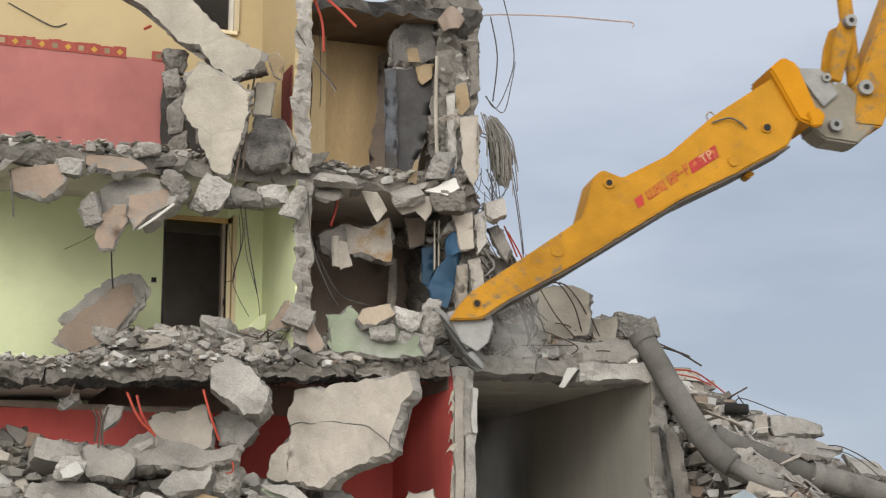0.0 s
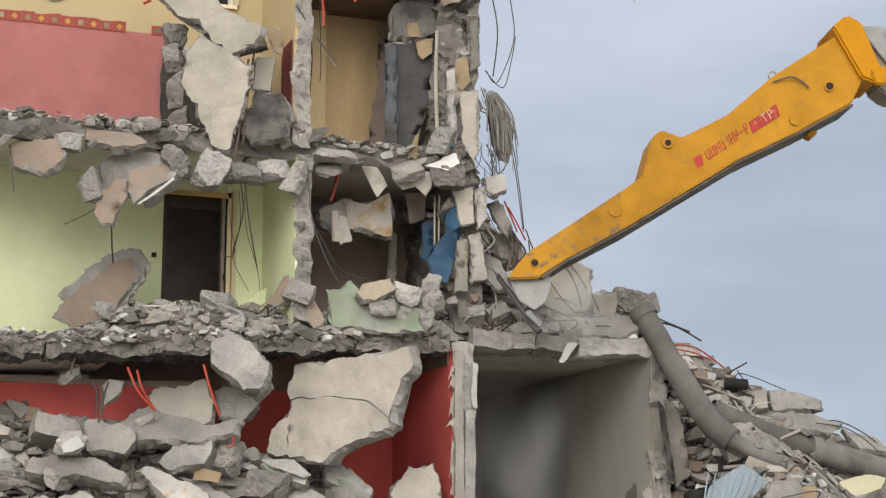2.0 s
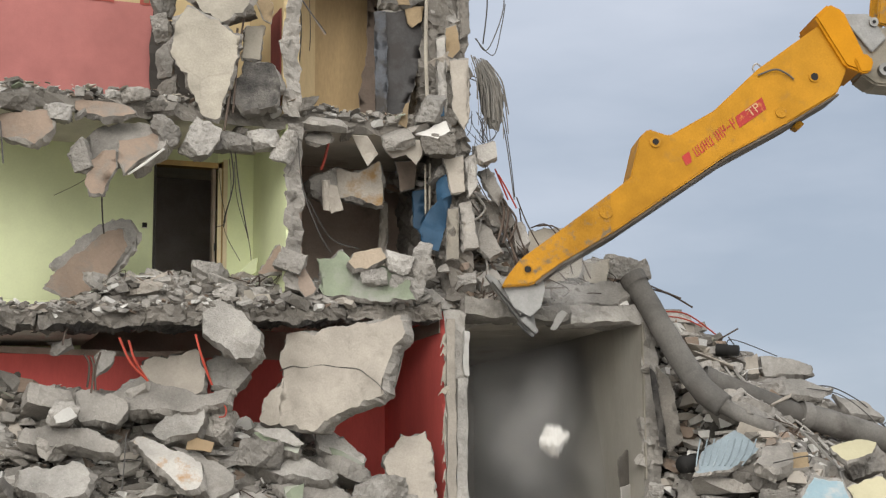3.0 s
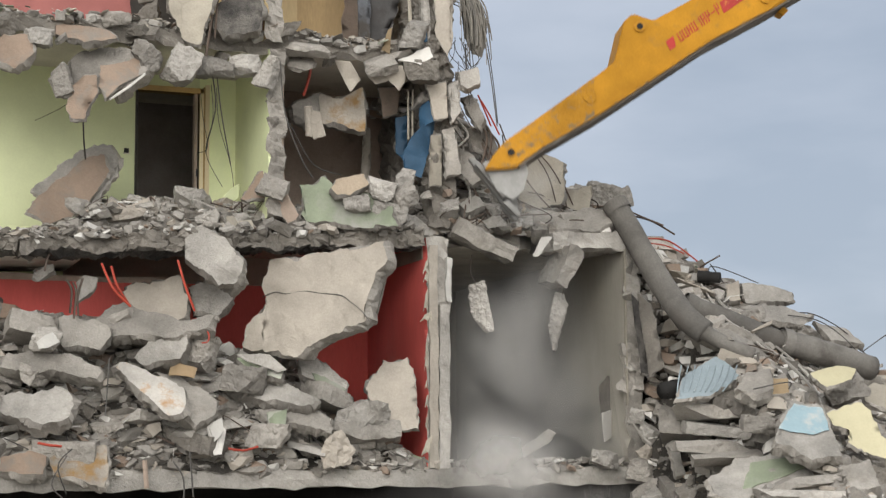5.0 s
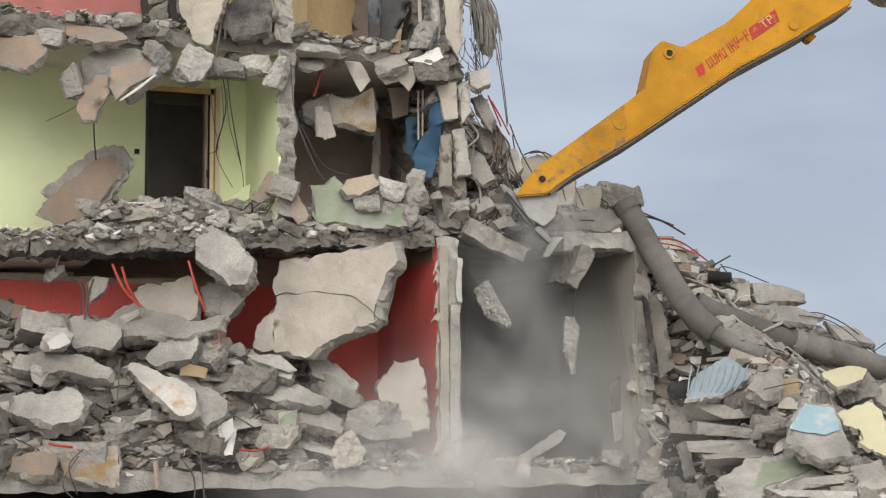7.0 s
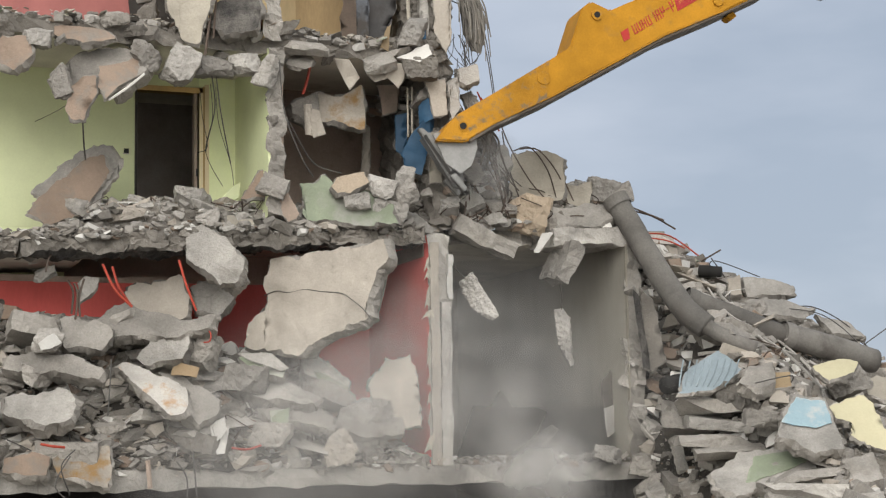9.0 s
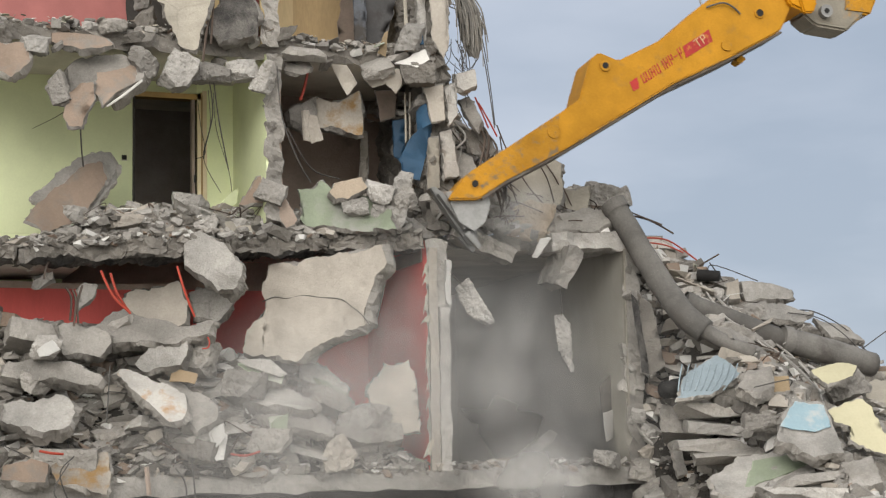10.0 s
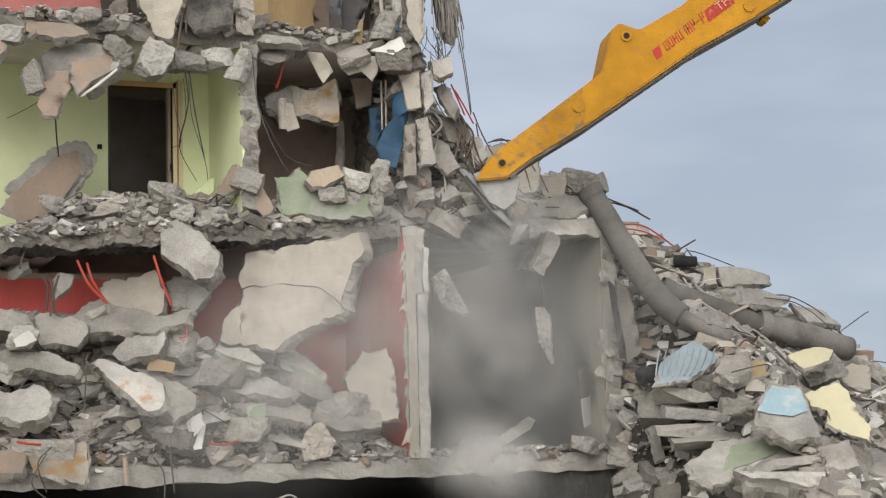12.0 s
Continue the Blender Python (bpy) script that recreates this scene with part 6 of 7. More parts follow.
wire([(4.635, -1.800, 1.962), (4.804, -1.900, 1.678), (4.636, -2.000, 1.330)], 0.008, CABLE)
wire([(2.355, -0.300, 2.143), (2.513, -0.300, 1.925), (2.621, -0.400, 1.778)], 0.014, CONCRETE_PALE, "cable", "dusty pale cable at the torn wall", "cable", "hanging cables")
wire([(-4.746, 0.000, 3.328), (-4.731, 0.000, 3.594), (-4.799, 0.000, 3.724)], 0.014, REBAR, "reinforcing_bar", "bent rusty bars standing in the heap", "bar", "bars")
wire([(-4.700, 0.000, 3.263), (-4.679, 0.000, 3.562), (-4.720, 0.000, 3.694)], 0.014, REBAR, "reinforcing_bar", "bent rusty bars standing in the heap", "bar", "bars")
wire([(-4.648, 0.000, 3.298), (-4.659, 0.000, 3.529), (-4.603, 0.000, 3.744)], 0.014, REBAR, "reinforcing_bar", "bent rusty bars standing in the heap", "bar", "bars")
wire([(-5.053, -0.050, 3.811), (-5.023, 0.000, 3.950), (-4.960, 0.100, 4.063)], 0.012, REBAR, "reinforcing_bar", "rusty bar holding a lump under the slab edge", "bar", "bars")
wire([(-4.297, -0.100, 2.801), (-4.329, -0.200, 2.468), (-4.359, -0.250, 2.140)], 0.008, CABLE)
wire([(-4.733, -0.300, 1.754), (-4.895, -0.350, 1.564), (-4.788, -0.300, 1.245)], 0.008, CABLE)
wire([(-3.334, -0.100, 1.747), (-3.315, -0.150, 1.416), (-3.293, -0.150, 1.186)], 0.01, CABLE)
wire([(-3.877, -0.150, 1.619), (-3.846, -0.150, 1.293)], 0.03, BROWN, "rag", "dirty rag hanging over the slab edge", "rag", "scraps")
wire([(1.337, 1.000, 5.734), (1.524, 0.850, 5.759), (1.727, 0.750, 5.443), (1.823, 0.700, 5.053)], 0.010, REBAR, "reinforcing_bar", "thin rusty bar bent over a cream slab", "bar", "bars")
wire([(1.422, 1.000, 5.763), (1.650, 0.850, 5.728), (1.894, 0.750, 5.374), (1.989, 0.700, 4.984)], 0.010, REBAR, "reinforcing_bar", "thin rusty bar bent over a cream slab", "bar", "bars")
wire([(1.633, 1.000, 5.791), (1.859, 0.850, 5.623), (1.976, 0.750, 5.301), (2.091, 0.700, 5.005)], 0.010, REBAR, "reinforcing_bar", "thin rusty bar bent over a cream slab", "bar", "bars")
wire([(1.049, 0.800, 6.109), (1.210, 0.800, 5.731), (1.473, 0.750, 5.273), (1.738, 0.700, 4.972)], 0.010, REBAR, "reinforcing_bar", "thin rusty bar bent over a cream slab", "bar", "bars")
wire([(1.088, 0.800, 5.956), (1.166, 0.800, 5.495), (1.304, 0.750, 5.033)], 0.010, REBAR, "reinforcing_bar", "thin rusty bar bent over a cream slab", "bar", "bars")
for k in range(22):
    x, z = rng.uniform(0.15, 0.9), rng.uniform(5.1, 6.3)
    z = min(z, 6.5 - 1.5 * max(0.0, x - 0.25))
    wire([(x, 0.45, z + 0.15), (x + rng.uniform(-0.1, 0.15), 0.35, z - 0.1), (x + rng.uniform(-0.15, 0.3), 0.3, z - rng.uniform(0.3, 0.6))], rng.choice((0.007, 0.010, 0.016)), rng.choice((REBAR, REBAR, CONCRETE_PALE)), "reinforcing_bar", "thin bent bar hanging in the broken wall", "bar", "bars")
for k in range(24):
    x, y = rng.uniform(3.0, 7.5), rng.uniform(-2.4, 1.0)
    z = right_heap(x, y) + 0.08
    wire([(x, y, z), (x + rng.uniform(-0.3, 0.3), y - 0.15, z + rng.uniform(0.0, 0.25)), (x + rng.uniform(-0.7, 0.7), y - 0.3, z + rng.uniform(-0.2, 0.15))], 0.008, rng.choice((REBAR, CABLE, CONCRETE_PALE)), "reinforcing_bar", "thin bent bar on the rubble slope", "bar", "bars")
for k in range(16):
    x, y = rng.uniform(-6.0, -1.2), rng.uniform(0.1, 0.6)
    z = left_heap(x, y) + 0.08
    wire([(x, y, z), (x + rng.uniform(-0.2, 0.2), y - 0.1, z + rng.uniform(0.05, 0.25)), (x + rng.uniform(-0.5, 0.5), y - 0.2, z + rng.uniform(-0.2, 0.1))], 0.007, rng.choice((REBAR, CABLE)), "reinforcing_bar", "thin bent bar in the heap", "bar", "bars")
for k in range(26):
    x, y = rng.uniform(-0.3, 2.6), rng.uniform(0.3, 0.9)
    z = mid_heap(x, y) + 0.05
    wire([(x, y, z), (x + rng.uniform(-0.2, 0.2), y - 0.1, z + rng.uniform(0.05, 0.25)), (x + rng.uniform(-0.4, 0.4), y - 0.2, z + rng.uniform(-0.1, 0.3))], 0.008, REBAR, "reinforcing_bar", "thin bent bar in the rubble", "bar", "bars")

for k in range(40):
    x, y = rng.uniform(2.9, 6.8), rng.uniform(-2.6, 0.6)
    z = right_heap(x, y) + 0.10
    wire([(x, y, z), (x + rng.uniform(-0.15, 0.15), y - 0.1, z + rng.uniform(0.0, 0.12)), (x + rng.uniform(-0.35, 0.35), y - 0.2, z + rng.uniform(-0.12, 0.10))], rng.choice((0.005, 0.008, 0.012)), rng.choice((REBAR, CONCRETE_PALE, WHITE, BROWN)), "splinter", "thin splinter of wood or wire on the slope", "splinter", "splinters")
for k in range(36):
    x, y = rng.uniform(-6.0, -0.6), rng.uniform(0.05, 0.45)
    z = rng.choice((left_heap(x, y), green_heap(x, y + 0.2))) + 0.08
    wire([(x, y, z), (x + rng.uniform(-0.12, 0.12), y - 0.08, z + rng.uniform(0.0, 0.12)), (x + rng.uniform(-0.3, 0.3), y - 0.16, z + rng.uniform(-0.1, 0.08))], rng.choice((0.005, 0.008, 0.012)), rng.choice((REBAR, CONCRETE_PALE, WHITE, BROWN)), "splinter", "thin splinter of wood or wire in the heap", "splinter", "splinters")

# ---------------------------------------------------------------- pieces that break loose
def loose(name, w, d, h, seed, mat, label, category="rubble"):
    bm = chunk_bm(w, d, h, seed, detail=2)
    fracture(bm, 0.03, min(w, d, h) * 0.09, seed)
    return tagged(finish(name, bm, mat), label, category, "breaking slab")


EDGE = "broken piece of the slab edge over the grey room"
edge_a = tagged(finish("slab_fragment", box_bm(-0.42, 0.42, -0.32, 0.32, -0.11, 0.11, 0.09), CONCRETE), EDGE, "slab", "breaking slab")
edge_b = tagged(finish("slab_fragment", box_bm(-0.26, 0.26, -0.30, 0.30, -0.11, 0.11, 0.09), CONCRETE), EDGE, "slab", "breaking slab")
edge_c = tagged(finish("slab_fragment", box_bm(-0.62, 0.50, -0.36, 0.36, -0.12, 0.12, 0.09), CONCRETE_PALE), "slab edge piece still resting on the end wall", "slab", "breaking slab")
for n, ob in enumerate((edge_a, edge_b, edge_c)):
    for v in ob.data.vertices:
        v.co += jitter(v.co, 0.055, 0.22, n + 50)
hang_c = loose("hanging_fragment", 0.19, 0.12, 0.74, 61, CONCRETE_PALE, "long pale plaster fragment dangling on a wire")
hang_d = loose("hanging_fragment", 0.22, 0.13, 0.64, 62, CONCRETE_PALE, "pale torn fragment dangling under the slab")
cream_block = tagged(finish("cream_block", chunk_bm(0.60, 0.3, 0.50, 63, detail=2), PEACH), "cream coloured block lying in the rubble", "rubble", "breaking slab")
part("wire", tube_bm([(0, 0, 0.36), (0.03, 0, 0.6), (0.01, 0, 0.85)], 0.006, 5), REBAR, hang_c)
part("wire", tube_bm([(0, 0, 0.33), (-0.04, 0, 0.5), (0.02, 0, 0.7)], 0.006, 5), REBAR, hang_d)
fall_a = loose("falling_fragment", 0.46, 0.25, 0.30, 71, PINK_CONCRETE, "brownish slab fragment falling past the open room")
fall_b = loose("falling_fragment", 0.30, 0.2, 0.24, 72, WHITE, "white fragment falling off the slab")
fall_c = loose("falling_fragment", 0.16, 0.14, 0.14, 73, WHITE, "small white fragment falling in the dust")
batten = tagged(finish("falling_batten", box_bm(-0.5, 0.5, -0.03, 0.03, -0.03, 0.03, 0.12), CONCRETE_PALE), "grey batten tumbling off the slab", "batten")


# ---------------------------------------------------------------- the machine's arm
ARM_Y = 0.33


def plate_bm(outline, y0, y1, bevel=0.015):
    """A plate or box section: the outline in x and z, between two depths."""
    bm = bmesh.new()
    a = [bm.verts.new((x, y0, z)) for x, z in outline]
    b = [bm.verts.new((x, y1, z)) for x, z in outline]
    n = len(outline)
    bm.faces.new(a)
    bm.faces.new(list(reversed(b)))
    for i in range(n):
        bm.faces.new((a[i], b[i], b[(i + 1) % n], a[(i + 1) % n]))
    bmesh.ops.recalc_face_normals(bm, faces=bm.faces[:])
    if bevel:
        bmesh.ops.bevel(bm, geom=bm.edges[:], offset=bevel, segments=2, affect="EDGES", clamp_overlap=True)
    return bm


def pin_bm(x, z, r, y0, y1, sides=20):
    bm = bmesh.new()
    bmesh.ops.create_cone(bm, cap_ends=True, segments=sides, radius1=r, radius2=r, depth=y1 - y0, matrix=Matrix.Translation((x, (y0 + y1) / 2, z)) @ Matrix.Rotation(math.pi / 2, 4, "X"))
    return bm


arm = empty("demolition_arm", pose(0.11, 0.17, 5.29, 0, -31.75, -20), "yellow steel demolition arm with worn paint and dusty tip", "excavator arm")
OUT = [(-0.38, 0.0), (-0.24, 0.06), (0.0, 0.14), (0.8, 0.17), (1.76, 0.24), (2.17, 0.61), (2.32, 0.63), (2.49, 0.41), (3.16, 0.36), (3.96, 0.49), (4.88, 0.52), (5.15, 0.54), (4.97, -0.13), (4.64, -0.34), (3.88, -0.3), (2.96, -0.21), (1.21, -0.21), (0.37, -0.16), (-0.06, -0.17)]
body = part("arm_body", plate_bm(OUT, -ARM_Y, ARM_Y, 0.02), ARM_PAINT, arm)
part("arm_tip", plate_bm([(-0.40, 0.0), (-0.24, 0.08), (0.0, 0.16), (0.8, 0.19), (1.45, 0.22), (1.15, -0.225), (0.37, -0.18), (-0.06, -0.19)], -ARM_Y - 0.012, ARM_Y + 0.012, 0.02), ARM_WORN, arm, "scraped dusty end of the arm")
# bottom plate, coloured far darker than the yellow sides
part("underside", plate_bm([(-0.02, -0.185), (0.37, -0.165), (1.21, -0.215), (2.96, -0.215), (3.88, -0.305), (4.64, -0.345), (4.64, -0.375), (3.88, -0.335), (2.96, -0.25), (1.21, -0.25), (0.37, -0.20), (-0.02, -0.22)], -ARM_Y - 0.016, ARM_Y + 0.016, 0.006), ARM_DARK, arm, "dark bottom plate")
part("weld_strip", plate_bm([(0.4, -0.150), (1.21, -0.195), (2.96, -0.195), (3.86, -0.28), (3.86, -0.30), (2.96, -0.213), (1.21, -0.213), (0.4, -0.165)], -ARM_Y - 0.035, -ARM_Y - 0.012, 0.004), ARM_WORN, arm)
for x, z, r in ((0.0, 0.0, 0.075), (1.24, 0.05, 0.085), (2.29, 0.44, 0.07), (4.51, 0.0, 0.085), (3.87, -0.14, 0.07)):
    boss = part("pin_boss", pin_bm(x, z, r * (0.8 if x < 0.1 or x > 4.4 else 1.0), -ARM_Y - 0.025, -ARM_Y + 0.02), ARM_WORN if x < 4 else ARM_PAINT, arm)
    if x not in (1.24, 3.87):
        part("pin_hole", pin_bm(x, z, r * 0.58, -ARM_Y - 0.030, -ARM_Y), BLACK, boss)
part("lug", plate_bm([(3.98, -0.36), (4.10, -0.34), (4.13, -0.42), (4.02, -0.44)], -0.1, 0.1, 0.01), ARM_PAINT, arm)
part("lifting_eye", tube_bm([(3.98, -0.1, 0.49), (4.0, -0.1, 0.56), (4.07, -0.1, 0.58), (4.1, -0.1, 0.51)], 0.012, 8), STEEL, arm)
part("hose", tube_bm([(3.9, -ARM_Y - 0.03, 0.42), (4.12, -ARM_Y - 0.05, 0.36), (4.22, -ARM_Y - 0.04, 0.24), (4.26, -ARM_Y - 0.03, 0.12)], 0.012, 8), CABLE, arm)
# sign: a red strip, its maker's name as plain worn shapes, two letters still clear
ang = math.atan2(0.16 - 0.10, 3.78 - 2.46)
sign = part("sign", plate_bm([(3.30, -0.01), (3.74, 0.0), (3.78, 0.16), (3.34, 0.14)], -ARM_Y - 0.006, -ARM_Y - 0.002, 0), SIGN_RED, arm, "scratched red sign strip with worn lettering")
part("sign_end", plate_bm([(2.44, -0.03), (2.53, -0.028), (2.56, 0.03), (2.58, 0.105), (2.46, 0.10)], -ARM_Y - 0.006, -ARM_Y - 0.002, 0), SIGN_RED, arm, "worn red end of the sign strip")
srnd = random.Random(3)
for k in range(9):
    x = 2.62 + k * 0.077
    z, h = -0.012 + 0.0028 * k, 0.12 + 0.003 * k
    for a, b, lo, hi in ((0.0, 0.014, 0.0, 1.0), (0.042, 0.056, srnd.choice((0.0, 0.4)), 1.0), (0.0, 0.056, srnd.choice((0.0, 0.45)), None)):
        if srnd.random() < 0.2:
            continue
        z0, z1 = z + lo * h, z + (hi * h if hi else lo * h + 0.016)
        part("worn_mark", plate_bm([(x + a, z0), (x + b, z0), (x + b + 0.012, z1), (x + a + 0.012, z1)], -ARM_Y - 0.006, -ARM_Y - 0.002, 0), SIGN_RED, sign)
font = bpy.data.curves.new("letters", "FONT")
font.body, font.size, font.extrude = "TP", 0.165, 0.002
letters = new("letters_curve", font)
bpy.context.view_layer.update()
me = bpy.data.meshes.new_from_object(letters.evaluated_get(bpy.context.evaluated_depsgraph_get()))
bpy.data.objects.remove(letters)
me.materials.clear()
me.materials.append(SIGN_WHITE)
letter_ob = new("lettering", me)
letter_ob.parent = sign
letter_ob.matrix_basis = pose(3.50, -ARM_Y - 0.011, 0.025, 90, 0, 0) @ pose(0, 0, 0, 0, 0, math.degrees(ang))
# the joint to the boom
part("collar", plate_bm([(4.96, 0.64), (5.22, 0.68), (5.33, 0.5), (5.19, -0.24), (5.03, -0.28), (4.91, -0.12)], -0.42, 0.42, 0.03), ARM_ORANGE, arm, "bright orange end collar")
part("collar_hook", plate_bm([(5.05, -0.1), (5.22, -0.12), (5.25, -0.26), (5.12, -0.36), (5.0, -0.3)], -0.46, -0.36, 0.02), ARM_ORANGE, arm)
part("knuckle", plate_bm([(5.28, 0.55), (5.67, 0.29), (5.68, 0.03), (5.82, 0.03), (5.89, -0.19), (6.1, -0.46), (5.92, -0.72), (5.51, -0.8), (5.16, -0.52), (5.08, -0.3), (5.18, -0.19)], -0.24, 0.24, 0.03), KNUCKLE, arm, "dusty steel knuckle joint")
part("cheek_plate", plate_bm([(5.30, 0.50), (5.62, 0.30), (5.64, -0.10), (5.36, -0.15)], -0.30, -0.25, 0.01), STEEL, arm)
part("boom", plate_bm([(5.60, -0.55), (5.92, -0.78), (6.4, -0.45), (8.2, 0.9), (7.9, 1.25), (6.2, 0.05), (5.9, -0.15)], -0.26, 0.26, 0.03), ARM_WORN, arm)
part("link", plate_bm([(5.69, 0.13), (6.06, 0.55), (6.28, 0.72), (6.44, 0.70), (6.46, 0.56), (6.10, 0.25), (5.80, 0.0)], -0.22, -0.15, 0.02), ARM_WORN, arm)
part("link", plate_bm([(5.69, 0.13), (6.06, 0.55), (6.28, 0.72), (6.44, 0.70), (6.46, 0.56), (6.10, 0.25), (5.80, 0.0)], 0.15, 0.22, 0.02), ARM_WORN, arm)
part("cylinder", tube_bm([(6.02, -0.02, -0.15), (6.5, -0.02, 0.75), (6.9, -0.02, 1.5)], 0.10, 16), ARM_WORN, arm)
part("cylinder_rod", tube_bm([(5.95, -0.02, -0.28), (6.05, -0.02, -0.10)], 0.06, 16), STEEL, arm)
for x, z, r in ((5.36, -0.43, 0.085), (6.01, -0.22, 0.10), (5.61, 0.16, 0.06), (6.36, 0.64, 0.085)):
    boss = part("pin_boss", pin_bm(x, z, r, -0.34, -0.2), STEEL, arm)
    part("pin", pin_bm(x, z, r * 0.4, -0.35, -0.3), BLACK, boss)
# the ripping tool on the arm's end
tool = part("ripper", plate_bm([(-0.44, 0.26), (-0.38, 0.24), (-0.27, -0.10), (-0.20, -0.48), (-0.30, -0.68), (-0.40, -0.60), (-0.42, -0.15)], -0.06, 0.06, 0.012), STEEL, arm, "grey dusty steel ripping tool")
CHEEK = [(-0.36, 0.10), (-0.40, -0.30), (-0.30, -0.50), (-0.12, -0.48), (0.06, -0.32), (0.12, -0.17), (0.0, 0.02)]
part("cheek", plate_bm(CHEEK, -0.24, -0.20, 0.006), STEEL, tool)
part("cheek", plate_bm(CHEEK, 0.20, 0.24, 0.006), STEEL, tool)
part("back_plate", plate_bm([(-0.43, 0.14), (-0.37, 0.14), (-0.33, -0.40), (-0.38, -0.42)], -0.20, 0.20, 0.006), STEEL, tool)
for k in (-0.17, 0.17):
    part("tooth", plate_bm([(-0.42, -0.46), (-0.34, -0.46), (-0.30, -0.70), (-0.36, -0.72)], k - 0.05, k + 0.05, 0.01), STEEL, tool)


# ---------------------------------------------------------------- dust
def dust_material(name, thick, stretch=(1.0, 1.0, 1.0)):
    """Airborne dust: thin veils, denser in their middle and broken up by noise."""
    m = bpy.data.materials.new(name)
    m.use_nodes = True
    n, l = m.node_tree.nodes, m.node_tree.links
    n.clear()
    co = n.new("ShaderNodeTexCoord")
    mid = n.new("ShaderNodeVectorMath")
    mid.operation = "DISTANCE"
    mid.inputs[1].default_value = (0.5, 0.5, 0)
    l.new(co.outputs["UV"], mid.inputs[0])
    fall = n.new("ShaderNodeMapRange")
    fall.interpolation_type = "SMOOTHERSTEP"
    fall.inputs[1].default_value, fall.inputs[2].default_value = 0.5, 0.0
    fall.inputs[3].default_value, fall.inputs[4].default_value = 0.0, 1.0
    l.new(mid.outputs["Value"], fall.inputs[0])
    tex = n.new("ShaderNodeTexNoise")
    tex.inputs["Scale"].default_value, tex.inputs["Detail"].default_value, tex.inputs["Roughness"].default_value = 1.9, 4, 0.55
    run = n.new("ShaderNodeMapping")
    run.inputs["Scale"].default_value = stretch
    l.new(co.outputs["Object"], run.inputs[0])
    l.new(run.outputs[0], tex.inputs["Vector"])
    puff = n.new("ShaderNodeMapRange")
    puff.inputs[1].default_value, puff.inputs[2].default_value = 0.32, 0.72
    puff.inputs[3].default_value, puff.inputs[4].default_value = 0.50, 1.0
    l.new(tex.outputs["Fac"], puff.inputs[0])
    mul = n.new("ShaderNodeMath")
    mul.operation = "MULTIPLY"
    l.new(fall.outputs[0], mul.inputs[0])
    l.new(puff.outputs[0], mul.inputs[1])
    mul2 = n.new("ShaderNodeMath")
    mul2.operation = "MULTIPLY"
    mul2.inputs[1].default_value = thick
    l.new(mul.outputs[0], mul2.inputs[0])
    clear, front, back = n.new("ShaderNodeBsdfTransparent"), n.new("ShaderNodeBsdfDiffuse"), n.new("ShaderNodeBsdfTranslucent")
    front.inputs[0].default_value = back.inputs[0].default_value = (0.62, 0.605, 0.585, 1)
    dust = n.new("ShaderNodeMixShader")
    dust.inputs[0].default_value = 0.4
    l.new(front.outputs[0], dust.inputs[1])
    l.new(back.outputs[0], dust.inputs[2])
    both = n.new("ShaderNodeMixShader")
    l.new(mul2.outputs[0], both.inputs[0])
    l.new(clear.outputs[0], both.inputs[1])
    l.new(dust.outputs[0], both.inputs[2])
    out = n.new("ShaderNodeOutputMaterial")
    l.new(both.outputs[0], out.inputs[0])
    return m


DUST = dust_material("airborne_dust", 0.58)
DUST_THIN = dust_material("thin_airborne_dust", 0.27)


def dust_cloud(w, d, h, veils, mat, seed, label):
    """A drifting cloud of bulging veils, one behind another."""
    rnd = random.Random(seed)
    bm = bmesh.new()
    uv = bm.loops.layers.uv.new("veil")
    for k in range(veils):
        size = rnd.uniform(0.75, 1.0)
        c = Vector((rnd.uniform(-0.5, 0.5) * w * 0.4, (k / veils - 0.5) * d, rnd.uniform(-0.5, 0.5) * h * 0.4))
        turn = Euler((rnd.uniform(-0.2, 0.2), rnd.uniform(-0.6, 0.6), radians(-20) + rnd.uniform(-0.25, 0.25))).to_matrix()
        g = 9
        grid = []
        for i in range(g + 1):
            for j in range(g + 1):
                a, b = i / g - 0.5, j / g - 0.5
                p = Vector((a * w * size, 0.35 * (a * a + b * b) * min(w, h), b * h * size))
                grid.append(bm.verts.new(c + turn @ (p + Vector((0, 0.1 * noise.noise(p * 1.5 + Vector((k, seed, 0))), 0)))))
        for i in range(g):
            for j in range(g):
                ids = ((i, j), (i + 1, j), (i + 1, j + 1), (i, j + 1))
                f = bm.faces.new([grid[a * (g + 1) + b] for a, b in ids])
                f.smooth = True
                for loop, (a, b) in zip(f.loops, ids):
                    loop[uv].uv = (a / g, b / g)
    return tagged(finish("dust_cloud", bm, mat), label, "dust", "dust", "stuff")


DUST_WIDE = dust_material("haze_of_dust", 0.36)
DUST_FALL = dust_material("falling_dust", 0.20, (3.2, 3.2, 0.9))
DUST_MID = dust_material("drifting_dust", 0.42)
tip_dust = dust_cloud(1.5, 0.3, 1.1, 2, DUST_MID, 1, "thin grey dust round the ripping tool")
room_dust = dust_cloud(4.2, 0.5, 4.4, 3, DUST_THIN, 2, "thin dust falling before the grey room")
fall_dust = dust_cloud(1.3, 0.35, 3.0, 3, DUST_FALL, 5, "streaks of dust falling from the torn slab")
low_dust = dust_cloud(2.6, 0.5, 1.9, 2, DUST, 3, "pale dust rising at the foot of the party wall")
wide_dust = dust_cloud(7.4, 0.8, 4.8, 2, DUST_WIDE, 4, "thin dust drifting over the heap")


